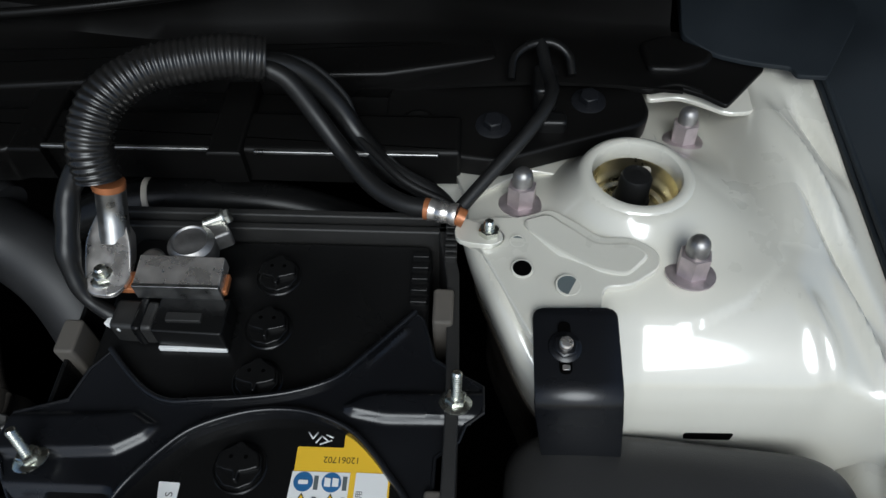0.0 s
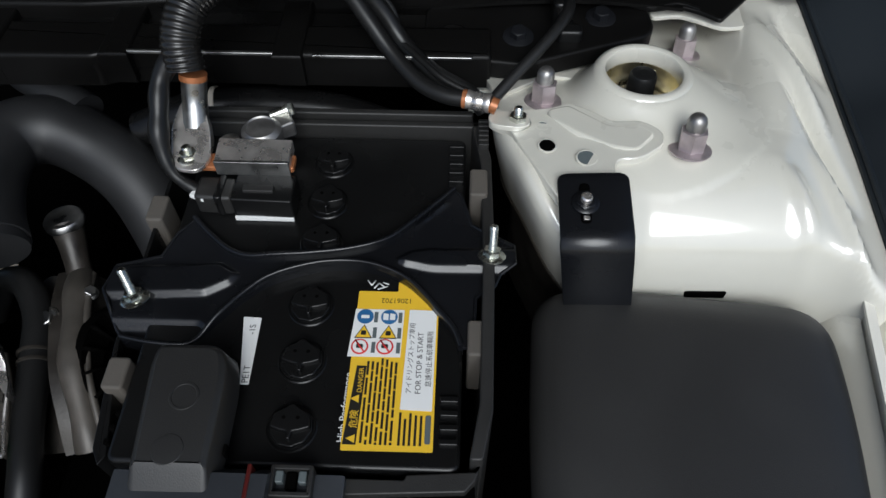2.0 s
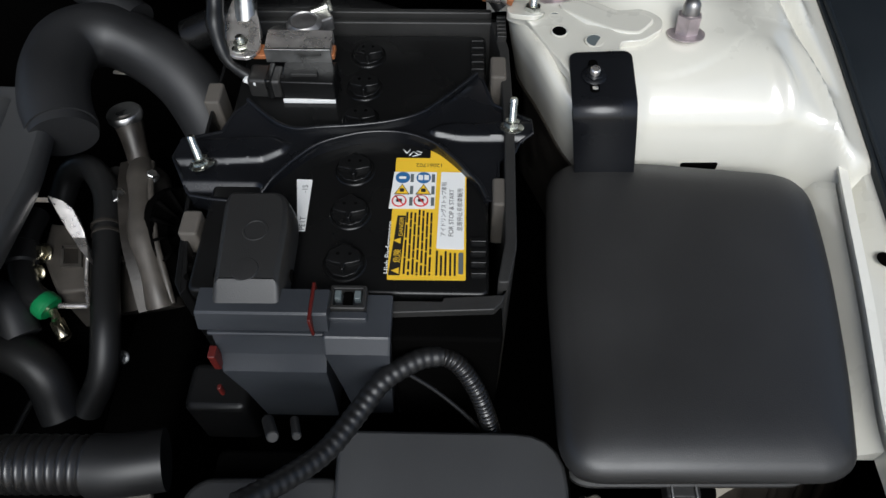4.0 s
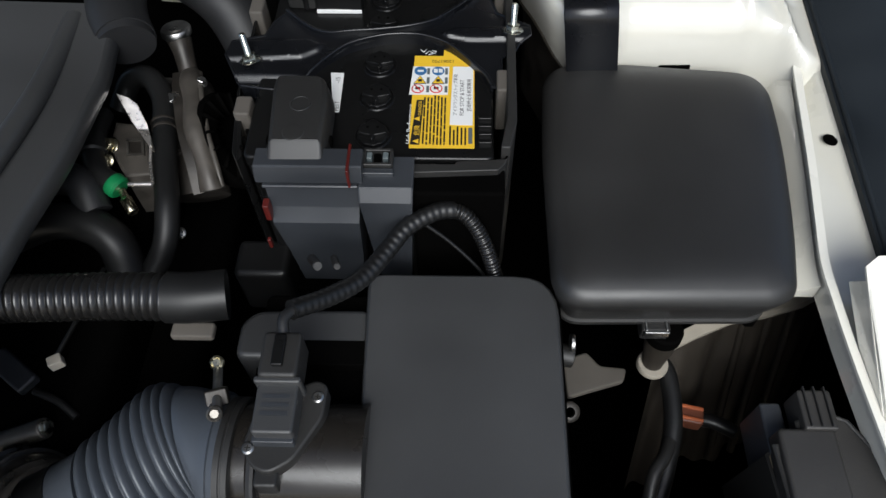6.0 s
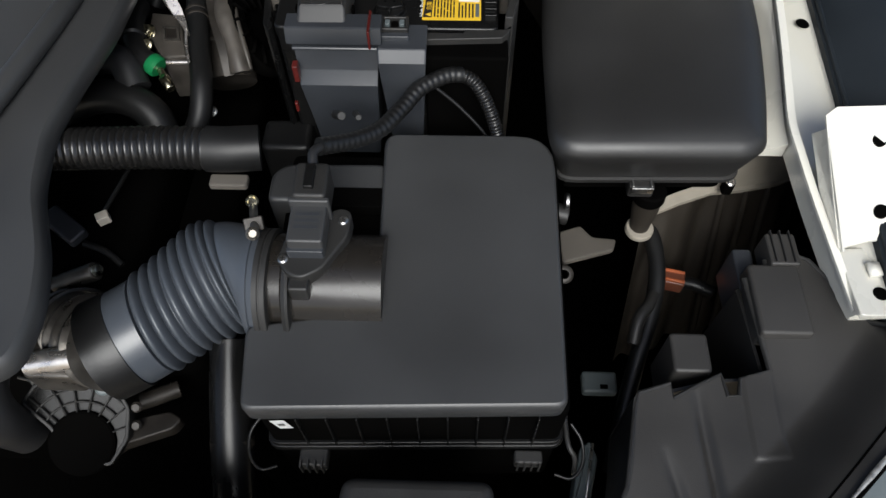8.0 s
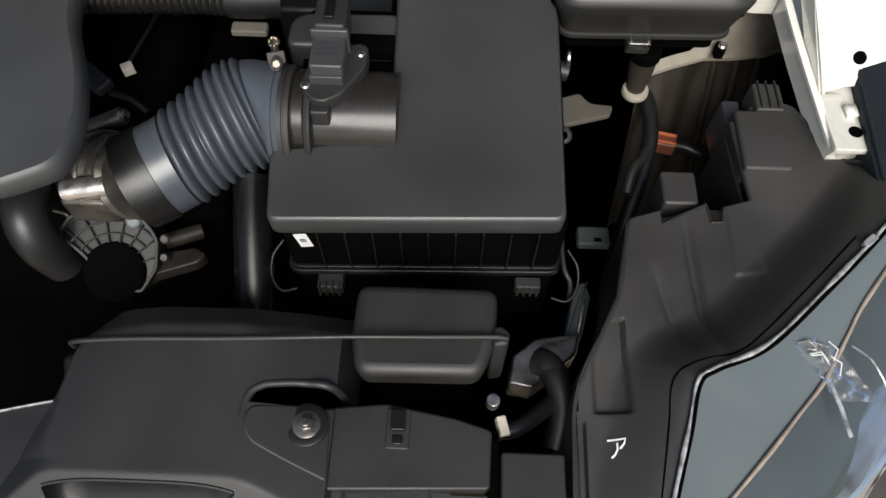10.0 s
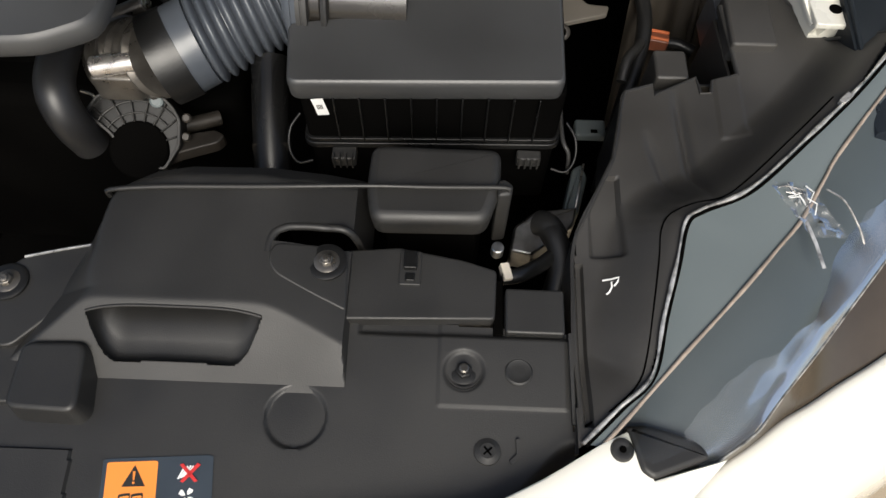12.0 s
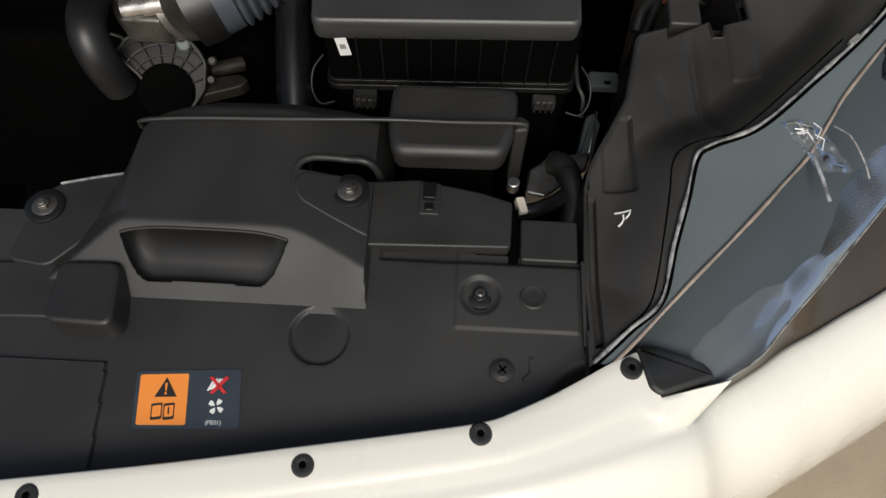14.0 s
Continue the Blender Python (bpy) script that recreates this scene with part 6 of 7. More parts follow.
part("upper_hose", tube([(-0.47, 0.075, 0.79), (-0.43, 0.088, 0.800), (-0.400, 0.083, 0.800), (-0.385, 0.060, 0.785)], 0.0160, 20), M_PIPE, branch)

low_pipe = thing("lower_hose", (-0.25, -0.29, 0.6), "dark rubber hose running down beside the air cleaner", "hose")
part("hose", tube([(-0.248, -0.20, 0.74), (-0.244, -0.26, 0.71), (-0.240, -0.31, 0.68), (-0.238, -0.35, 0.65)], 0.0185, 22), M_GLOSS, low_pipe)
part("hose_clip", lathe([(0.0184, -0.005), (0.0194, -0.004), (0.0194, 0.004), (0.0184, 0.005)], (-0.2425, -0.28, 0.697), (0.06, -0.75, -0.55), 28), M_DIMCAST, low_pipe, "dull steel spring clip")
bits = thing("sensor_plug", (-0.44, -0.06, 0.70), "grey sensor plug with ivory connector", "plug")
part("plug_body", turned(rbox(-0.022, -0.010, 0.022, 0.010, -0.008, 0.008, 0.003, 0.003), pose(-0.437, -0.082, 0.738, 0, 12, -35)), M_GREY, bits)
part("connector", turned(rbox(-0.006, -0.005, 0.006, 0.005, -0.005, 0.005, 0.001, 0.001), pose(-0.398, -0.075, 0.745, 0, 0, 30)), M_IVORY, bits)
part("wire", tube([(-0.415, -0.098, 0.733), (-0.39, -0.108, 0.735), (-0.372, -0.120, 0.730)], 0.0035, 10), M_HOSE, bits)
part("wire", tube([(-0.398, -0.070, 0.747), (-0.388, -0.03, 0.75), (-0.380, 0.02, 0.75)], 0.0022, 8), M_HOSE, bits)
# block and head cover near-black: the shade below is in their colour
engine = thing("engine_block", (-0.4, 0.0, 0.32), "engine casting below the pipes, its shade put into the colour", "engine")
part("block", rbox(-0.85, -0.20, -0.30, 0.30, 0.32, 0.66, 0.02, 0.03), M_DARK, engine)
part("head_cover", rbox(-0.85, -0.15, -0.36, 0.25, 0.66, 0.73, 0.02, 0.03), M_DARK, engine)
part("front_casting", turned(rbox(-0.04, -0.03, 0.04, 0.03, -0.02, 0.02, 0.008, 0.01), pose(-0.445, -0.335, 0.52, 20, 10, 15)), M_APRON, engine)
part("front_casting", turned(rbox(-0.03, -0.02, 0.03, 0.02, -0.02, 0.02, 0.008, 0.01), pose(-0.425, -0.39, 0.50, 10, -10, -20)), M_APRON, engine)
# casing near-black, deep shade put into its colour
gearbox = thing("gearbox", (-0.1, 0.0, 0.32), "gearbox casing deep in the bay, its shade put into the colour", "gearbox")
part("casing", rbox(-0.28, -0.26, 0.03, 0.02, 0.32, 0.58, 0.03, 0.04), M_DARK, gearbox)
part("support_tray", rbox(-0.258, 0.018, -0.205, 0.060, 0.68, 0.745, 0.006, 0.008), M_HOSE, gearbox)

# ---- front: radiator cover, intake scoop, resonator ----
def front_z(x, y):
    return 0.7555 + 0.075 * (y + 0.52)


front = thing("radiator_cover", (-0.25, -0.58, 0.70), "black grained plastic radiator cover panel", "cover panel")
_edge = [(0.150, -0.540), (0.082, -0.570), (0.046, -0.579), (-0.021, -0.628), (-0.075, -0.645), (-0.128, -0.656), (-0.268, -0.678), (-0.388, -0.696), (-0.55, -0.712)]
_P = [(p[0], p[1] - 0.012) for p in _edge[2:]] + [(-0.55, -0.47), (-0.43, -0.47), (-0.15, -0.47), (-0.15, -0.485), (0.041, -0.492), (0.042, -0.565)]


def cover_top(x, y):
    z = front_z(x, y)
    # shallow steps pressed into the panel
    if x < -0.3375 - (y + 0.6) * 0.06 and y < -0.5985:
        z += 0.0028
    r = math.hypot(x + 0.172, y + 0.5672)
    z -= 0.0030 * soft((0.0245 - r) / 0.002)
    r = math.hypot(x + 0.043, y + 0.5265)
    z -= 0.0030 * soft((0.0172 - r) / 0.003)
    if -0.064 < x < 0.040 and y > -0.556:
        z += 0.0014 * soft((x + 0.064) / 0.002) * soft((y + 0.556) / 0.002) * soft((0.040 - x) / 0.003)
    z -= 0.0045 * soft((y + 0.500) / 0.004) * soft((x + 0.13) / 0.004)
    z -= 0.008 * soft((x - 0.012 - (y + 0.6) * 0.9) / 0.02) * soft((-0.575 - y) / 0.015)
    return z


part("panel", sheet(steps(-0.55, 0.048, 0.0015), steps(-0.725, -0.47, 0.0015), cover_top, lambda x, y: inside(x, y, _P) and not (y > -0.536 and -0.36 < x < -0.18), thick=0.004), M_PLASTIC, front, angle=50)
part("right_rim", ribbon([(0.0415, -0.494, 0.7570), (0.0420, -0.53, 0.7545), (0.0425, -0.566, 0.7520)], 0.0025, 0.010), M_PLASTIC, front)
_lid = rnd([(-0.55, -0.603), (-0.3395, -0.5985), (-0.3335, -0.6745), (-0.55, -0.690)], 0.003, 3)
part("inspection_lid", slab(_lid, 0.744, 0.752, 0.002, slope=lambda x, y: 0.075 * (y + 0.60)), M_PLASTIC, front)
_bp = rnd([(-0.386, -0.574), (-0.331, -0.576), (-0.336, -0.520), (-0.386, -0.522)], 0.010, 5)
part("latch_bump", slab(_bp, 0.742, 0.7745, 0.004, flare=0.006), M_PLASTIC, front)
part("side_step", slab(rnd([(-0.45, -0.520), (-0.395, -0.516), (-0.380, -0.528), (-0.380, -0.566), (-0.44, -0.568)], 0.006, 3), 0.744, 0.760, 0.002), M_PLASTIC, front)
plug = part("round_plug", lathe([(0.0112, 0), (0.0112, 0.0016), (0.0098, 0.0028), (0.0085, 0.0022), (0.004, 0.0022)], (0.0005, -0.5265, front_z(0, -0.5265) + 0.0006), (0, 0.08, 1), 32), M_PLASTIC, front)
bolt = hexbolt(front, (-0.043, -0.5265, front_z(0, -0.5265) - 0.0035), (0, 0.08, 1), r=0.0066, head=0.006, flange=0.0110, material=M_HOSE, name="cover_bolt", label="black flanged bolt")
for rr in (0.0135, 0.0158):
    part("ring_step", lathe([(rr + 0.0009, 0.0), (rr + 0.0006, 0.0013), (rr - 0.0006, 0.0013), (rr - 0.0009, 0.0)], (-0.043, -0.5265, front_z(0, -0.5265) - 0.0032), (0, 0.08, 1), 36), M_PLASTIC, bolt)
part("bolt_point", lathe([(0.0040, 0.0055), (0.0040, 0.0088), (0.0028, 0.0095)], (-0.043, -0.5265, front_z(0, -0.5265) - 0.0035), (0, 0.08, 1), 16), M_CAST, bolt)
scr = part("trim_screw", lathe([(0.0105, 0), (0.0102, 0.0018), (0.007, 0.003), (0.006, 0.0036)], (-0.0235, -0.588, front_z(0, -0.588)), (0, 0.08, 1), 28), M_PLASTIC, front)
for a in (40, 130):
    part("screw_cross", turned(rbox(-0.0042, -0.0007, 0.0042, 0.0007, 0, 0.0006, 0.0002, 0.0002), pose(-0.0235, -0.588, front_z(0, -0.588) + 0.0036, 0, 0, a)), M_DARK, scr)
part("pull_tab", ribbon([(-0.0005, -0.578, front_z(0, -0.578) + 0.001), (0.000, -0.590, front_z(0, -0.59) + 0.001), (-0.006, -0.596, front_z(0, -0.596) + 0.001)], 0.003, 0.003), M_PLASTIC, front)

# warning sticker
SA, SB, SC, SD = Vector((-0.312, -0.604)), Vector((-0.230, -0.598)), Vector((-0.225, -0.644)), Vector((-0.308, -0.648))


def spot(u, v):
    """u to the right, v down, both from 0 to 1 over the sticker."""
    p = (SA * (1 - u) + SB * u) * (1 - v) + (SD * (1 - u) + SC * u) * v
    return p.x, p.y


def film(uv, k, m, name, parent):
    pts = [spot(*q) for q in uv]
    return part(name, loft([[(x, y, front_z(x, y) + 0.0005 + 0.0003 * k) for x, y in pts], [(x, y, front_z(x, y) + 0.0008 + 0.0003 * k) for x, y in pts]]), m, parent)


sticker = film(rnd([(0, 0), (1, 0), (1, 1), (0, 1)], 0.05, 4), 0, M_LGREY, "warning_sticker", front)
tagged(sticker, "orange and dark fan warning sticker")
film(rnd([(0.04, 0.06), (0.50, 0.06), (0.50, 0.94), (0.04, 0.94)], 0.03, 3), 1, M_LORANGE, "orange_field", sticker)
film([(0.19, 0.46), (0.40, 0.46), (0.295, 0.12)], 2, M_INK, "pictogram", sticker)
film([(0.283, 0.22), (0.307, 0.22), (0.300, 0.36), (0.290, 0.36)], 3, M_LORANGE, "pictogram", sticker)
film([(0.285, 0.385), (0.305, 0.385), (0.305, 0.42), (0.285, 0.42)], 3, M_LORANGE, "pictogram", sticker)
for a, b in ((0.17, 0.275), (0.285, 0.39)):
    film(rnd([(a, 0.58), (b, 0.56), (b, 0.84), (a, 0.86)], 0.02, 2), 2, M_INK, "pictogram", sticker)
    film(rnd([(a + 0.013, 0.62), (b - 0.010, 0.60), (b - 0.010, 0.79), (a + 0.013, 0.81)], 0.015, 2), 3, M_LORANGE, "pictogram", sticker)
film([(0.33, 0.64), (0.345, 0.64), (0.345, 0.76), (0.33, 0.76)], 4, M_INK, "pictogram", sticker)
for k in range(5):
    u0 = 0.70 + 0.026 * k
    film([(u0 - 0.02, 0.36 - 0.015 * k), (u0, 0.36 - 0.015 * k), (u0 + 0.055, 0.16 + 0.02 * (k % 2)), (u0 + 0.04, 0.15)], 1, M_LABELW, "pictogram", sticker)
film([(0.70, 0.14), (0.73, 0.12), (0.87, 0.40), (0.84, 0.42)], 3, M_LRED, "pictogram", sticker)
film([(0.86, 0.12), (0.89, 0.15), (0.74, 0.42), (0.71, 0.40)], 3, M_LRED, "pictogram", sticker)
for k in range(4):
    a = radians(45 + 90 * k)
    c = (0.775, 0.63)
    pts = []
    for r, w in ((0.2, -0.3), (0.6, -0.75), (1.0, -0.55), (1.05, 0.05), (0.8, 0.25), (0.3, 0.2)):
        pts.append((c[0] + 0.075 * r * math.cos(a + w * 0.9), c[1] + 0.135 * r * math.sin(a + w * 0.9)))
    film(pts, 1, M_LABELW, "pictogram", sticker)
_sx, _sy = spot(0.68, 0.93)
words("(PE01)", (_sx, _sy, front_z(_sx, _sy) + 0.0011), 0.0048, 2, M_LABELW, sticker)

scoop = thing("intake_scoop", (-0.26, -0.46, 0.70), "black grained plastic air intake scoop", "intake scoop")


def scoop_z(x, y):
    left_foot = lerp(y, [(-0.55, -0.418), (-0.53, -0.412), (-0.49, -0.396), (-0.45, -0.376), (-0.42, -0.362), (-0.39, -0.352), (-0.35, -0.335)])
    sl = lerp(y, [(-0.55, 0.62), (-0.48, 0.7), (-0.44, 1.3), (-0.40, 2.6)])
    left = 0.752 + (x - left_foot) * sl
    face = 0.7525 + (y + 0.5450) * 0.66
    top = 0.7895 - 0.03 * (y + 0.49) * 0.0
    right = 0.7725 + (-0.139 - x) * (0.29 if x < -0.139 else 6.0)
    brow = lerp(x, [(-0.206, -0.4345), (-0.200, -0.423), (-0.187, -0.4155), (-0.165, -0.4120), (-0.14, -0.4140), (-0.126, -0.418)])
    if -0.4335 < y < brow and x > -0.206:
        right = min(right, 0.786 - 0.055 * soft((brow - y) / 0.012))
    bulge = lerp(x, [(-0.345, -0.385), (-0.325, -0.372), (-0.29, -0.363), (-0.22, -0.361), (-0.17, -0.368), (-0.13, -0.378)])
    rear = 0.765 + (bulge - y) * 1.1 + 0.012
    z = smin(smin(top, left, right, rear, k=0.0020), face, k=0.0007)
    return z


def mouth_line(x):
    """Upper and lower edge of the mouth at x, or None beside it."""
    u = abs(x + 0.2705) / 0.0690
    if u >= 1:
        return None
    top = -0.4985 + 0.0050 * (1 - u ** 4)
    drop = 0.0375 * (1 - max(0.0, (u - 0.62) / 0.38) ** 2.2)
    return top, top - drop


def scoop_keep(x, y):
    m = mouth_line(x)
    if m and m[1] < y < m[0]:
        return False
    if x > -0.2035 and -0.4335 < y < lerp(x, [(-0.2035, -0.4300), (-0.200, -0.4245), (-0.187, -0.4175), (-0.165, -0.4145), (-0.14, -0.4165), (-0.126, -0.420)]):
        return False
    if y > -0.452 and x > -0.128:
        return False
    return scoop_z(x, y) > front_z(x, y) - 0.06 and x > -0.425


part("shell", sheet(steps(-0.425, -0.126, 0.0013), steps(-0.550, -0.348, 0.0013), scoop_z, scoop_keep), M_PLASTIC, scoop, angle=60)
_up = [(x, mouth_line(x)[0]) for x in steps(-0.339, -0.202, 0.0035)]
_lo = [(x, mouth_line(x)[1]) for x in steps(-0.339, -0.202, 0.0035)]
_m = _up + _lo[::-1]
_rows = []
for s, up_dz, lo_dz in ((0.0, 0.0006, 0.0006), (0.0008, -0.0016, -0.0020), (0.004, -0.0045, -0.0058), (0.010, -0.0062, -0.0066), (0.020, -0.0088, -0.0030), (0.030, -0.0110, 0.0010), (0.045, -0.0145, 0.0010), (0.075, -0.020, -0.010), (0.095, -0.026, -0.014)):
    _row = []
    for x, y in _m:
        t, b = mouth_line(x)
        low = soft((t - y) / max(t - b, 0.004)) * soft((0.0690 - abs(x + 0.2705)) / 0.012)
        _row.append((-0.2705 + (x + 0.2705) * (1 - 0.4 * s), y + s, min(scoop_z(x, y), 0.7885) + up_dz * (1 - low) + lo_dz * low))
    _rows.append(_row)
part("mouth_tunnel", loft(_rows, False, True), M_PLASTIC, scoop, angle=50)
part("mouth_lip", tube([(x, y, min(scoop_z(x, y), 0.7890)) for x, y in _up], 0.0013, 10), M_PLASTIC, scoop)
_br = [(-0.2045, -0.4440), (-0.2040, -0.4330), (-0.2010, -0.4245), (-0.1940, -0.4195), (-0.187, -0.4172), (-0.165, -0.4142), (-0.14, -0.4162), (-0.127, -0.4196)]
part("slot_edge", tube([(x, y - 0.0004, scoop_z(x, y + 0.0040) - 0.0022) for x, y in _br], 0.0034, 12), M_PLASTIC, scoop)
part("seam_bead", tube([(-0.3465, -0.3930, 0.7800), (-0.343, -0.3925, 0.7895), (-0.30, -0.3895, 0.7925), (-0.22, -0.3860, 0.7925), (-0.13, -0.3800, 0.7905), (-0.07, -0.3760, 0.7860), (-0.014, -0.3735, 0.7850), (-0.0085, -0.3745, 0.7800), (-0.008, -0.376, 0.762)], 0.0022, 12), M_PLASTIC, scoop)
_pg = rnd([(-0.203, -0.452), (-0.200, -0.436), (-0.168, -0.433), (-0.150, -0.434), (-0.1405, -0.444), (-0.1385, -0.487), (-0.172, -0.474), (-0.196, -0.463)], [0.006, 0.008, 0.004, 0.01, 0.012, 0.004, 0.012, 0.008], 4)
part("bolt_plate", slab(_pg, 0.750, 0.7786, 0.0018, slope=lambda x, y: -0.27 * (x + 0.157)), M_PLASTIC, scoop)
part("bolt_plate", slab(rnd([(-0.435, -0.520), (-0.425, -0.465), (-0.414, -0.447), (-0.345, -0.430), (-0.342, -0.462), (-0.40, -0.525)], 0.008, 4), 0.748, 0.7665, 0.002), M_PLASTIC, scoop)
part("ear_edge", tube([(-0.41, -0.4465, 0.7665), (-0.38, -0.4385, 0.7668), (-0.345, -0.4305, 0.7668)], 0.0014, 8), M_STEEL, scoop)
for bx, by, bz in ((-0.157, -0.4475, 0.7785), (-0.4165, -0.4700, 0.7665)):
    gr = part("grommet", lathe([(0.0165, 0), (0.0165, 0.0022), (0.0145, 0.0032), (0.009, 0.0028)], (bx, by, bz), (0, 0.05, 1), 36), M_HOSE, scoop, "black rubber grommet")
    hexbolt(scoop, (bx, by, bz + 0.002), (0, 0.05, 1), r=0.0058, head=0.006, flange=0.0105, material=M_CAST, name="scoop_bolt", label="dark flanged bolt", stud=0.002, stud_r=0.0036)

resonator = thing("resonator_box", (-0.07, -0.37, 0.66), "black plastic resonator box beside the scoop", "resonator")
_R = rnd([(-0.1255, -0.406), (-0.026, -0.404), (-0.0155, -0.372), (-0.0140, -0.327), (-0.1300, -0.327), (-0.1315, -0.374)], [0.012, 0.012, 0.01, 0.012, 0.012, 0.01], 5)
part("shell", slab(_R, 0.752, 0.7815, 0.009, n=6, flare=-0.002, slope=lambda x, y: -0.06 * abs(y + 0.374)), M_PLASTIC, resonator)
# black gap under the shell, its shade put into the base colour
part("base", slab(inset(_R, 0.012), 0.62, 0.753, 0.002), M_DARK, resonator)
part("side_flange", slab(rnd([(-0.018, -0.380), (-0.006, -0.378), (-0.0045, -0.368), (-0.012, -0.362), (-0.018, -0.364)], 0.003, 3), 0.70, 0.782, 0.003), M_PLASTIC, resonator)
part("side_peg", rod((-0.016, -0.415, 0.742), (-0.016, -0.415, 0.755), 0.0055, 16), M_STEEL, resonator)

duct = thing("intake_duct", (-0.08, -0.46, 0.70), "flat black plastic intake duct", "duct")
_D = rnd([(-0.150, -0.492), (-0.019, -0.486), (-0.0175, -0.442), (-0.045, -0.434), (-0.100, -0.425), (-0.150, -0.431)], 0.004, 4)
part("duct_shell", slab(_D, 0.72, 0.7670, 0.002, slope=lambda x, y: -0.03 * (x + 0.1)), M_PLASTIC, duct)
clip = part("clip_seat", rbox(-0.0985, -0.4600, -0.0805, -0.4290, 0.760, 0.7690, 0.001, 0.002), M_PLASTIC, duct)
part("clip", rbox(-0.0950, -0.4470, -0.0840, -0.4310, 0.766, 0.7745, 0.001, 0.001), M_GLOSS, clip)
part("clip", rbox(-0.0935, -0.4570, -0.0855, -0.4500, 0.766, 0.7710, 0.001, 0.001), M_GLOSS, clip)
flap = thing("duct_flap", (0.014, -0.477, 0.72), "black plastic flap at the duct end", "flap")
part("flap_top", rbox(-0.0105, -0.4965, 0.0375, -0.4575, 0.745, 0.7640, 0.002, 0.003), M_PLASTIC, flap)
part("flap_slot", rbox(-0.020, -0.4965, -0.0115, -0.4470, 0.74, 0.7560, 0.001, 0.001), M_DARK, flap)

wires = thing("lamp_wiring", (0.02, -0.41, 0.66), "black taped lamp wiring with ivory clip", "cable")
part("tape_wrap", tube([(0.028, -0.366, 0.715), (0.040, -0.385, 0.720), (0.045, -0.410, 0.715), (0.038, -0.440, 0.705)], 0.011, 18), M_WIRE, wires)
part("tape_wrap", tube([(0.040, -0.40, 0.716), (0.025, -0.415, 0.722), (0.004, -0.432, 0.735), (-0.012, -0.436, 0.738)], 0.007, 16), M_WIRE, wires)
part("clip", turned(rbox(-0.004, -0.008, 0.004, 0.008, -0.003, 0.004, 0.001, 0.001), pose(-0.008, -0.433, 0.742, 0, 10, 15)), M_IVORY, wires, "ivory clip")
part("pipe", tube([(0.026, -0.366, 0.713), (0.034, -0.372, 0.718), (0.042, -0.385, 0.716)], 0.0125, 18), M_HOSE, wires)

cross = thing("cross_member", (0.04, -0.30, 0.60), "grey painted cross member deep in the bay", "beam")
part("beam", slab(rnd([(0.004, -0.372), (0.026, -0.376), (0.070, -0.340), (0.074, -0.318), (0.030, -0.325), (0.008, -0.344)], 0.004, 3), 0.63, 0.664, 0.003), M_STEEL, cross)
part("channel", slab(rnd([(0.060, -0.325), (0.078, -0.318), (0.090, -0.272), (0.084, -0.255), (0.074, -0.262)], 0.003, 3), 0.62, 0.650, 0.002), M_BEZEL, cross)
part("channel_edge", ribbon([(0.073, -0.32, 0.652), (0.085, -0.26, 0.652)], 0.002, 0.012), M_TIN, cross)
part("lug", rbox(0.086, -0.196, 0.122, -0.172, 0.612, 0.622, 0.003, 0.004), M_BEZEL, cross)
part("lug_hole", rbox(0.104, -0.192, 0.112, -0.187, 0.6215, 0.6225, 0.0004, 0.0004), M_DARK, cross)
harness = thing("side_harness", (0.13, -0.13, 0.62), "black taped wiring harness beside the lamp", "cable")
part("harness", tube([(0.148, -0.035, 0.70), (0.156, -0.06, 0.70), (0.156, -0.10, 0.695), (0.146, -0.14, 0.685), (0.132, -0.18, 0.672), (0.120, -0.22, 0.655), (0.105, -0.28, 0.63)], 0.0085, 16), M_WIRE, harness)
part("branch", tube([(0.150, -0.12, 0.695), (0.142, -0.135, 0.70), (0.131, -0.150, 0.70), (0.125, -0.172, 0.69)], 0.006, 14), M_PLASTIC, harness)
part("plug", turned(rbox(-0.014, -0.009, 0.014, 0.009, -0.008, 0.008, 0.002, 0.003), pose(0.180, -0.083, 0.662, 0, 0, -12)), M_DIMPLUG, harness, "orange connector, its shade put into a brown-red colour")
for k in (-1, 1):
    part("plug_clip", turned(rbox(-0.013, -0.0015, 0.013, 0.0015, 0.008, 0.0105, 0.0006, 0.001), pose(0.180 + 0.001 * k, -0.083 + 0.0055 * k, 0.662, 0, 0, -12)), M_ORANGE, harness, "orange clip")
part("plug_wire", tube([(0.192, -0.086, 0.662), (0.205, -0.090, 0.664), (0.222, -0.098, 0.662)], 0.007, 14), M_HOSE, harness)

# ---- headlamp ----
lamp = thing("headlamp", (0.16, -0.35, 0.62), "black-backed headlamp with a clear film-taped lens", "headlamp")
A = [(0.046, -0.583, 0.768), (0.074, -0.556, 0.771), (0.100, -0.531, 0.776), (0.112, -0.485, 0.784), (0.124, -0.443, 0.792), (0.133, -0.408, 0.799), (0.146, -0.398, 0.803), (0.186, -0.380, 0.808), (0.236, -0.335, 0.817), (0.287, -0.285, 0.826), (0.34, -0.225, 0.838), (0.41, -0.15, 0.852)]
D = [(0.060, -0.5845, 0.769), (0.078, -0.566, 0.771), (0.102, -0.540, 0.776), (0.128, -0.512, 0.783), (0.155, -0.484, 0.789), (0.182, -0.455, 0.795), (0.204, -0.430, 0.799), (0.226, -0.405, 0.803), (0.247, -0.372, 0.809), (0.268, -0.340, 0.815), (0.330, -0.265, 0.830), (0.42, -0.175, 0.85)]
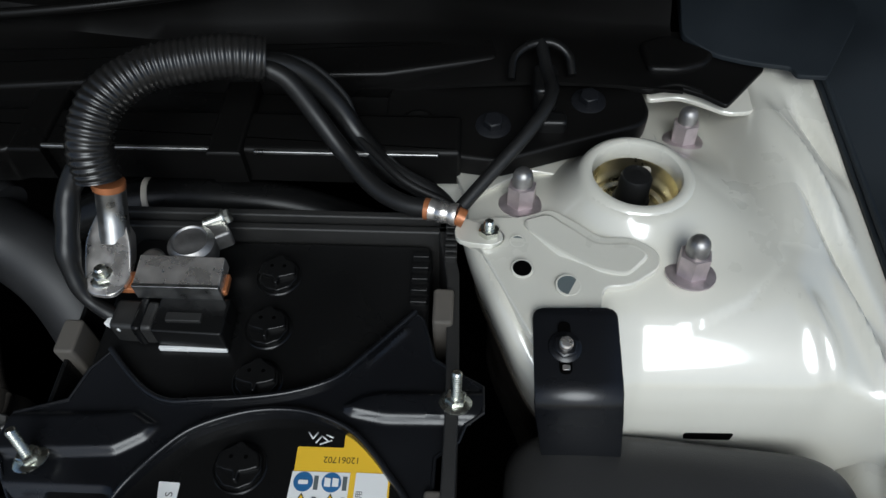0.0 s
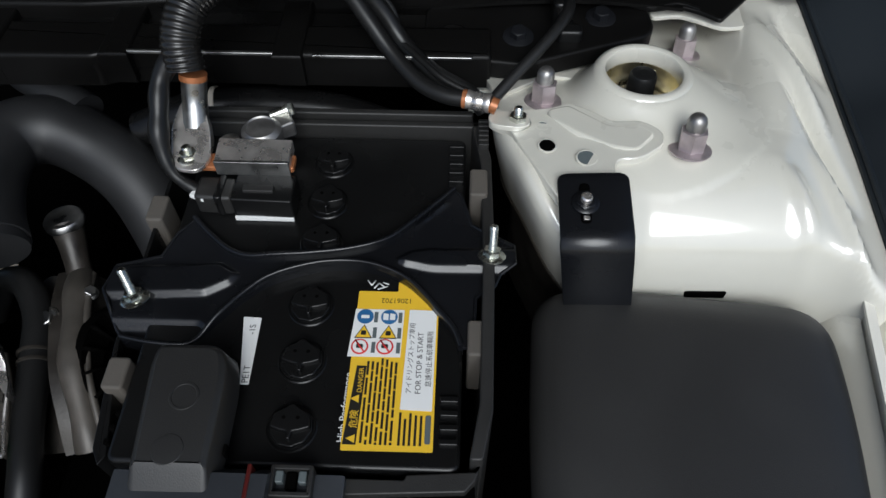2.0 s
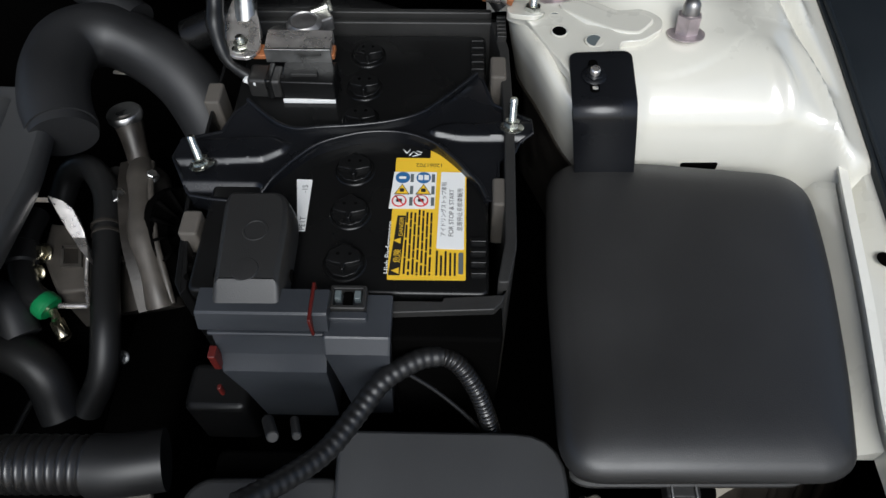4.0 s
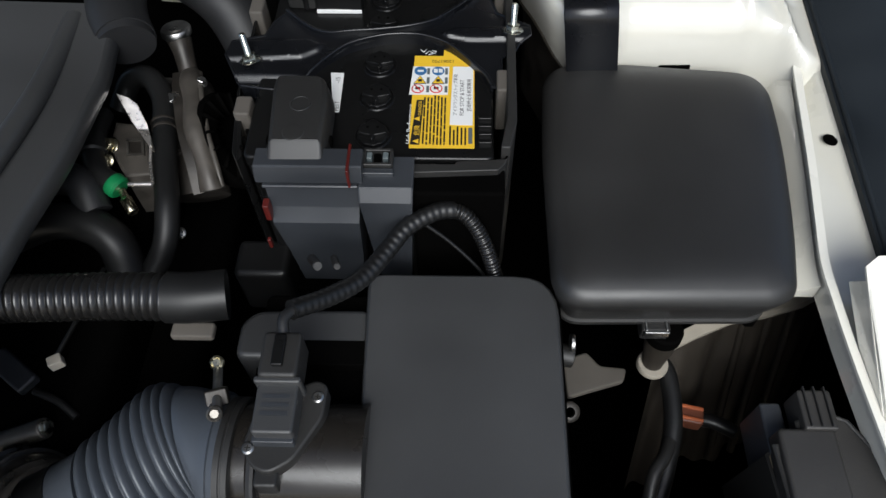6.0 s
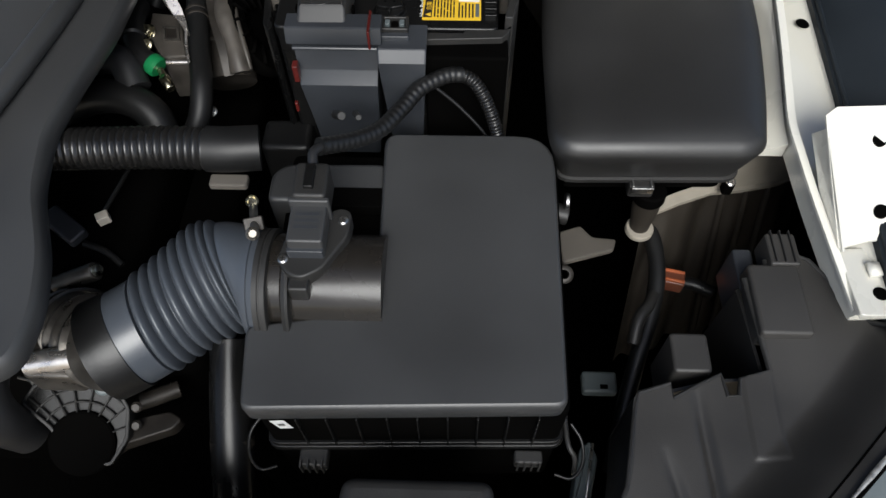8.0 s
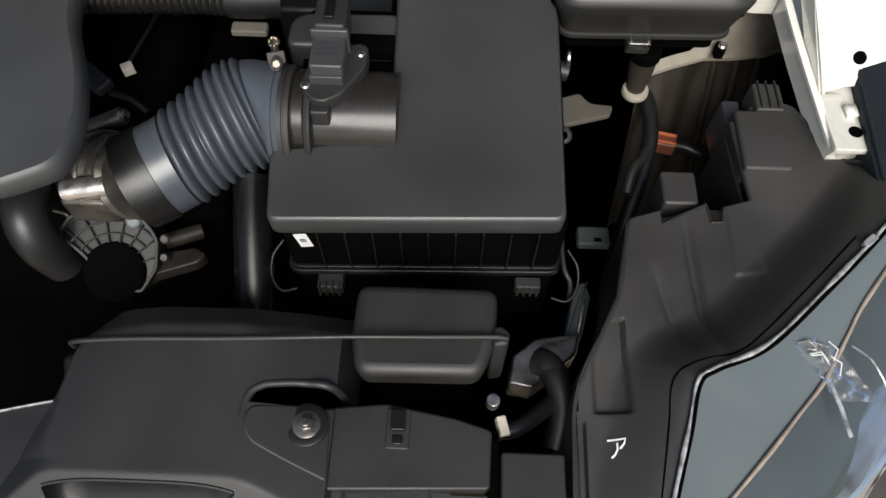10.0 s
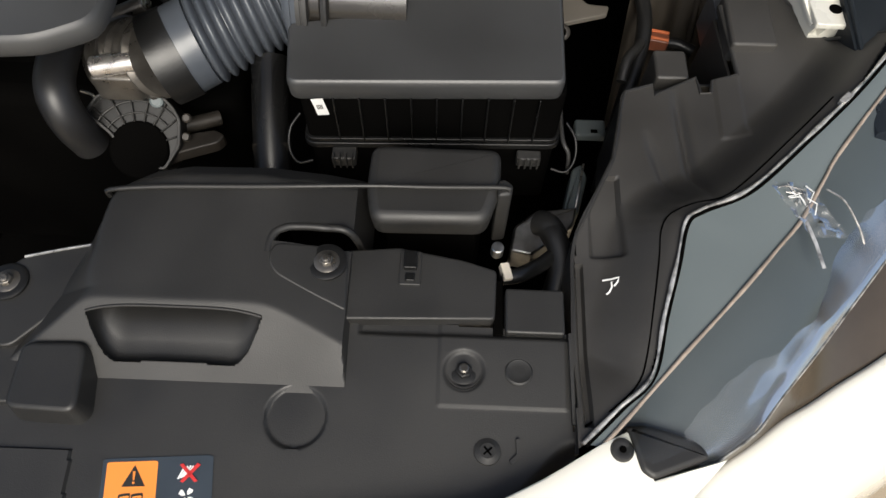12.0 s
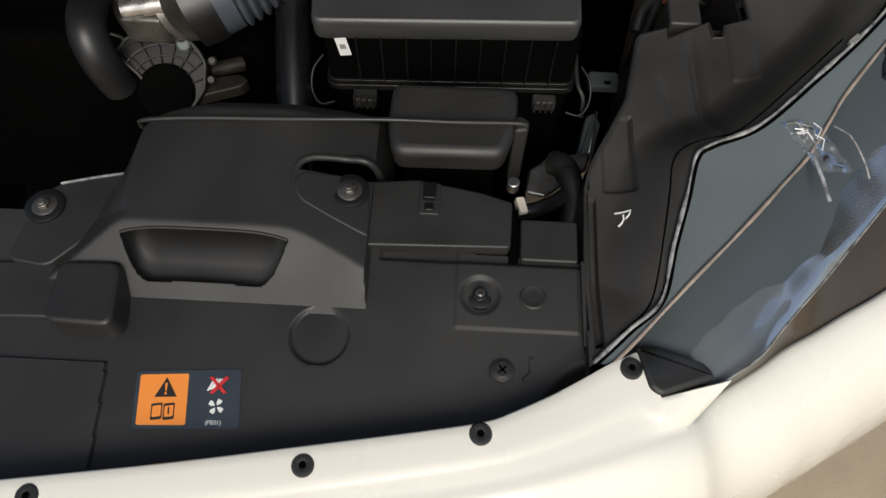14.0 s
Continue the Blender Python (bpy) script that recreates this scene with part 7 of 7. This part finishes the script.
B = [(0.118, -0.604, 0.756), (0.136, -0.598, 0.755), (0.158, -0.584, 0.755), (0.182, -0.567, 0.755), (0.197, -0.550, 0.755), (0.212, -0.533, 0.755), (0.241, -0.502, 0.755), (0.271, -0.468, 0.755), (0.292, -0.444, 0.756), (0.314, -0.419, 0.757), (0.355, -0.372, 0.762), (0.405, -0.310, 0.770), (0.48, -0.215, 0.784)]
CROWN = [(0.126, -0.620, 0.746), (0.138, -0.609, 0.738), (0.155, -0.595, 0.736), (0.191, -0.572, 0.736), (0.217, -0.553, 0.737), (0.243, -0.538, 0.737), (0.270, -0.521, 0.737), (0.307, -0.499, 0.738), (0.36, -0.462, 0.742), (0.42, -0.40, 0.75), (0.52, -0.27, 0.76)]


def hz(x, y):
    return 0.757 + 0.10 * (y + 0.45) * 0.6 + 0.05 * max(0.0, x - 0.08)


_H = [(0.044, -0.586), (0.046, -0.464), (0.052, -0.402), (0.088, -0.326), (0.100, -0.262), (0.104, -0.252), (0.130, -0.244), (0.131, -0.256), (0.150, -0.246), (0.171, -0.236), (0.174, -0.254), (0.183, -0.254),
      (0.186, -0.240), (0.210, -0.233), (0.203, -0.150), (0.222, -0.147), (0.224, -0.132), (0.246, -0.124), (0.262, -0.131), (0.300, -0.190), (0.33, -0.222)]
_out = [(p[0], p[1]) for p in reversed(A[:10])]
_hp = _H + _out


def house_z(x, y):
    z = hz(x, y)
    i = min(range(len(HA)), key=lambda k: (x - HA[k][0]) ** 2 + (y - HA[k][1]) ** 2)
    d, zl = 1.0, 0.0
    for k in (max(i - 1, 0), min(i, len(HA) - 2)):
        a, b = HA[k], HA[k + 1]
        u = max(0.0, min(1.0, ((x - a[0]) * (b[0] - a[0]) + (y - a[1]) * (b[1] - a[1])) / ((b[0] - a[0]) ** 2 + (b[1] - a[1]) ** 2)))
        e = math.hypot(x - a[0] - u * (b[0] - a[0]), y - a[1] - u * (b[1] - a[1]))
        if e < d:
            d, zl = e, a[2] + u * (b[2] - a[2])
    t = soft(1 - d / 0.055)
    z = z * (1 - t) + (zl - 0.004) * t
    # pressed channels and pocket
    z += crease(x, y, 0.150, -0.245, 0.160, -0.385, 0.0045, -0.006)
    z += crease(x, y, 0.120, -0.300, 0.140, -0.380, 0.0040, -0.004)
    if 0.062 < x < 0.092 and -0.425 < y < -0.345:
        z -= 0.006 * soft((x - 0.062) / 0.004) * soft((0.092 - x) / 0.003) * soft((y + 0.425) / 0.003)
    if 0.048 < x < 0.056 and -0.57 < y < -0.43:
        z -= 0.006 * soft((x - 0.048) / 0.003)
    z += 0.0016 * soft((x - 0.186) / 0.002) * soft((0.212 - x) / 0.002) * soft((y + 0.305) / 0.002)
    return z


HA = [tuple(p) for p in curve(A, 0.006)]
part("housing", sheet(steps(0.040, 0.345, 0.0018), steps(-0.590, -0.115, 0.0018), house_z, lambda x, y: inside(x, y, _hp), thick=0.003), M_HOUSING, lamp, angle=50)
part("rear_rim", tube([(x, y, house_z(x, y) - 0.001) for x, y in _H[2:]], 0.0022, 8, smooth=False), M_PLASTIC, lamp)
_wall = [(0.045, -0.584), (0.046, -0.464), (0.052, -0.402), (0.088, -0.326), (0.100, -0.262), (0.106, -0.252)]
_wl = curve([(p[0], p[1], hz(*p) - 0.052) for p in _wall], 0.006)
part("side_wall", ribbon(_wl, 0.003, 0.105), M_PLASTIC, lamp)
part("back_wall", ribbon([(0.10, -0.256, 0.71), (0.171, -0.238, 0.71), (0.209, -0.235, 0.71), (0.204, -0.15, 0.71), (0.246, -0.126, 0.715), (0.33, -0.222, 0.72)], 0.003, 0.11), M_PLASTIC, lamp)
part("connector_box", rbox(0.136, -0.232, 0.168, -0.196, 0.70, 0.768, 0.003, 0.003), M_HOUSING, lamp)
part("connector_box", rbox(0.205, -0.152, 0.222, -0.110, 0.72, 0.768, 0.002, 0.002), M_GREY, lamp)
part("top_block", rbox(0.2060, -0.205, 0.250, -0.138, 0.765, 0.7885, 0.003, 0.003), M_HOUSING, lamp)
part("top_tab", rbox(0.226, -0.140, 0.252, -0.108, 0.765, 0.792, 0.002, 0.002), M_HOUSING, lamp)
for k in range(3):
    part("tab_rib", rbox(0.230 + 0.008 * k, -0.138, 0.2312 + 0.008 * k, -0.106, 0.79, 0.7945, 0.0004, 0.0004), M_PLASTIC, lamp)
part("seal_groove", tube([(p[0] + 0.0026, p[1] - 0.0018, p[2] - 0.0012) for p in A], 0.0014, 10, 0.003), M_DARK, lamp)
GR = [(0.050, -0.5680), (0.070, -0.5560), (0.090, -0.5370), (0.0985, -0.515), (0.107, -0.470), (0.113, -0.435), (0.1165, -0.410), (0.124, -0.397), (0.142, -0.389), (0.166, -0.384), (0.187, -0.369), (0.228, -0.330), (0.270, -0.288)]
# groove drawn as a dark bead, its shade put into colour
part("moulded_line", tube([(x, y, house_z(x, y) - 0.0004) for x, y in GR], 0.0009, 8), M_DARK, lamp)
part("seal", tube(A, lambda s: 0.0015 + 0.0003 * math.sin(s * 130) + 0.0004 * math.sin(s * 57), 10, 0.002), M_SEAL, lamp, "shiny lamp seal bead")


def along(line, u):
    f = u * (len(line) - 1)
    i = min(int(f), len(line) - 2)
    return line[i].lerp(line[i + 1], f - i)


def span(P, Q, n, bulge, drop):
    p, q = curve(P, 0.004), curve(Q, 0.004)
    m = 90
    rows = []
    for i in range(n + 1):
        t = i / n
        row = []
        for j in range(m + 1):
            a, b = along(p, j / m), along(q, j / m)
            c = a * (1 - t) + b * t
            c.z += bulge * math.sin(math.pi * t) - drop
            row.append(c)
        rows.append(row)
    return rows


part("bezel", loft(span(A, D, 4, 0.001, 0.0015), False, False, closed=False), M_BEZEL, lamp, "flat grey lamp bezel")
part("divider", tube(D, lambda s: 0.0016 + 0.0002 * math.sin(s * 80), 10, 0.002), M_BEAD, lamp, "thin pale dividing bead")
part("inner_reflector", loft(span(D, B, 10, 0.004, 0.009), False, False, closed=False), M_LAMPIN, lamp)
lens = part("lens", loft(span(D, B, 14, 0.012, 0.0), False, False, closed=False), M_GLASS, lamp, "clear curved plastic lens")
lens.visible_shadow = False
C = [(p[0] - 0.001, p[1] + 0.001, p[2] - 0.006) for p in CROWN]
part("lens_side", loft(span(B, C, 6, 0.0, 0.0), False, False, closed=False), M_LENSIDE, lamp, "glossy lower lens edge, browned for the ground's reflection")
part("lens_rim", tube(B[1:], 0.0010, 8), M_BEZEL, lamp)
K = (0.078, -0.451)


def stroke(pts, parent):
    part("chalk_mark", ribbon([(K[0] + x, K[1] + y, house_z(K[0] + x, K[1] + y) + 0.0007) for x, y in pts], 0.0014, 0.0006), M_LABELW, parent)


stroke([(-0.0065, 0.0060), (0.0000, 0.0064), (0.0062, 0.0070), (0.0050, 0.0030), (0.0020, -0.0005)], lamp)
stroke([(0.0004, 0.0040), (0.0004, -0.0010), (-0.0018, -0.0052), (-0.0042, -0.0072)], lamp)
for p in ((0.2745, -0.2965, 0.824),):
    part("lens_clip", turned(rbox(-0.006, -0.003, 0.006, 0.003, -0.003, 0.003, 0.001, 0.001), pose(*p, 0, -10, 42)), M_SEAL, lamp)
random.seed(11)
# clear sheet added over the lens to imitate its streaked reflections
lens_streaks = thing("lens_streaks", (0.25, -0.50, 0.76), "added clear sheet standing in for reflections on the headlamp lens", "protective film")
_b = curve(B[1:11], 0.004)
_rows = []
for i, p in enumerate(_b):
    t = (_b[min(i + 1, len(_b) - 1)] - _b[max(i - 1, 0)]).normalized()
    o = Vector((-t.y, t.x, 0))
    if o.y < 0:
        o = -o
    s = i * 0.004
    wide = 0.030 + 0.010 * math.sin(s * 31) + 0.006 * noise.noise((s * 40, 3, 1))
    row = []
    for k in range(15):
        w = wide * k / 14
        lift = 0.0025 + 0.012 * math.sin(math.pi * min(1.0, 0.30 * k / 14 + 0.02)) + 0.0009 * noise.noise((s * 9, w * 110, 2)) + 0.0003 * noise.noise((s * 30, w * 260, 5))
        row.append(p + o * w + Vector((0, 0, 0.18 * w + lift)))
    _rows.append(row)
_lf = part("film", loft(_rows, False, False, closed=False), M_TAPE, lens_streaks, angle=70)
_lf.visible_shadow = False
part("streak_edge", tube([r[0] + Vector((0, 0, 0.0004)) for r in _rows[::3]], 0.0008, 6), M_SEAL, lens_streaks)

film_tape = thing("clear_tape", (0.232, -0.39, 0.80), "crumpled clear tape stuck on the headlamp lens", "tape")
_t = sheet(steps(0.205, 0.262, 0.0013), steps(-0.420, -0.372, 0.0013), lambda x, y: 0.8065 + 0.12 * (y + 0.39) + 0.0030 * noise.noise((x * 110, y * 110, 1)) + 0.0007 * noise.noise((x * 300, y * 300, 4)),
           lambda x, y: abs((x - 0.232) * 0.8 + (y + 0.396) * 0.5) < 0.012)
tp = part("film", _t, M_TAPE, film_tape, angle=20)
tp.visible_shadow = False
for k in range(11):
    x, y = 0.222 + 0.016 * random.random(), -0.405 + 0.022 * random.random()
    a = random.uniform(0.9, 2.4)
    part("fold", ribbon([(x, y, 0.8085), (x + 0.009 * math.cos(a), y + 0.009 * math.sin(a), 0.8115), (x + 0.015 * math.cos(a + 0.5), y + 0.015 * math.sin(a + 0.5), 0.810)], 0.0007, 0.0010), M_LABELW if k % 3 == 0 else M_SEAL, film_tape)
part("strip", ribbon([(0.229, -0.406, 0.804), (0.2345, -0.425, 0.801), (0.239, -0.445, 0.797)], 0.0030, 0.0006), M_SEAL, film_tape)
part("loose_edge", tube([(0.247, -0.380, 0.812), (0.258, -0.392, 0.814), (0.268, -0.412, 0.808), (0.272, -0.425, 0.803)], 0.0009, 6), M_SEAL, film_tape)

# ---- bumper, wing corner and trim ----
bumper = thing("front_bumper", (-0.1, -0.70, 0.3), "pearl white painted front bumper top", "bumper")
IN = [(-0.56, -0.716, 0.768), (-0.46, -0.706, 0.771), (-0.388, -0.694, 0.772), (-0.268, -0.676, 0.7735), (-0.170, -0.659, 0.7745), (-0.080, -0.643, 0.7745), (-0.037, -0.634, 0.774), (-0.015, -0.625, 0.7735), (0.022, -0.606, 0.772), (0.060, -0.583, 0.771), (0.082, -0.572, 0.770)]
# inner edge and crown of the top, pair by pair, up to the pointed corner over the lamp
RT = [((0.0885, -0.590, 0.769), (0.087, -0.639, 0.761)), ((0.0965, -0.6075, 0.768), (0.098, -0.634, 0.758)), ((0.125, -0.5985, 0.767), (0.112, -0.628, 0.753)), ((0.145, -0.5925, 0.766), (0.121, -0.6235, 0.749)), ((0.1535, -0.5895, 0.7655), (0.126, -0.620, 0.746))]
SKIN = [(0.0, 0.0), (0.05, 0.0002), (0.14, -0.0012), (0.28, -0.007), (0.45, -0.020), (0.62, -0.042), (0.78, -0.075), (0.92, -0.12), (1.0, -0.18), (0.95, -0.30), (0.75, -0.50)]


def outward(x):
    return Vector((lerp(x, [(-0.56, 0.08), (-0.1, 0.16), (0.02, 0.30), (0.12, 0.46), (0.22, 0.62), (0.35, 0.74)]), -1, 0)).normalized()


CR = [(-0.553, -0.762, 0.7635), (-0.453, -0.752, 0.7665), (-0.381, -0.740, 0.7675), (-0.261, -0.721, 0.769), (-0.162, -0.704, 0.770), (-0.072, -0.687, 0.770), (-0.025, -0.677, 0.7695), (-0.002, -0.671, 0.769),
      (0.030, -0.661, 0.767), (0.058, -0.651, 0.765), (0.076, -0.6435, 0.763)] + [q[1] for q in RT]
IN2 = [Vector(p) for p in IN + [q[0] for q in RT]]
CR = [Vector(p) for p in CR]


def between(P, i, t):
    a, b, c, d = P[max(i - 1, 0)], P[i], P[i + 1], P[min(i + 2, len(P) - 1)]
    return 0.5 * (2 * b + (c - a) * t + (2 * a - 5 * b + 4 * c - d) * t * t + (3 * b - a - 3 * c + d) * t ** 3)


pairs = []
for i in range(len(IN2) - 1):
    for k in range(6):
        t = k / 6
        pairs.append((between(IN2, i, t) if i < 9 else IN2[i].lerp(IN2[i + 1], t), between(CR, i, t)))
pairs.append((IN2[-1], CR[-1]))
rows = []
for p, c in pairs:
    width = 0.068 + 0.034 * soft((c.x - 0.02) / 0.2)
    o = outward(c.x)
    row = [p + Vector((0, 0, -0.010)), p]
    for t in (0.03, 0.18, 0.34, 0.50, 0.60, 0.66, 0.72, 0.80, 0.90):
        row.append(p.lerp(c, t) + Vector((0, 0, 0.0016 * math.sin(math.pi * t) + 0.0009 * soft((0.68 - t) / 0.06))))
    rows.append(row + [c + o * d * width + Vector((0, 0, h)) for d, h in SKIN])
_bm = loft(rows, False, False, closed=False)
rows = []
for c in curve(CROWN, 0.008):
    width = 0.068 + 0.034 * soft((c.x - 0.02) / 0.2)
    rows.append([c + Vector((-0.004, 0.003, -0.014)), c + Vector((-0.003, 0.002, -0.002))] + [c + outward(c.x) * d * width + Vector((0, 0, h)) for d, h in SKIN])
loft(rows, False, False, closed=False, bm=_bm)
bmesh.ops.remove_doubles(_bm, verts=_bm.verts, dist=0.0008)
part("skin", _bm, M_WHITE, bumper, angle=60)
for px, py, pz in ((-0.1670, -0.6725, 0.7735), (-0.0405, -0.6435, 0.7735), (0.0740, -0.5870, 0.7705), (-0.3580, -0.7030, 0.7715)):
    pin = part("push_pin", lathe([(0.0088, 0), (0.0088, 0.0012), (0.0075, 0.0030), (0.0045, 0.0036), (0.0030, 0.0030), (0.0015, 0.0030)], (px, py, pz), (0.0, -0.03, 1), 30), M_PLASTIC, bumper, "black plastic push pin")
    part("pin_hole", lathe([(0.0026, 0), (0.0024, 0.0003)], (px, py, pz + 0.0036), (0.0, -0.03, 1), 18), M_DARK, pin)
capw = thing("corner_cap", (0.11, -0.585, 0.75), "black plastic cap at the lamp corner", "trim cap")
_k = rnd([(0.0956, -0.6073), (0.141, -0.590), (0.1329, -0.5779), (0.1138, -0.5721), (0.0922, -0.5673), (0.0775, -0.5695), (0.0822, -0.5851), (0.0874, -0.6016)], [0.004, 0.006, 0.008, 0.01, 0.006, 0.003, 0.004, 0.003], 4)
part("cap_shell", slab(_k, 0.745, 0.7725, 0.0045, n=6, slope=lambda x, y: -0.06 * (x - 0.09)), M_PLASTIC, capw)
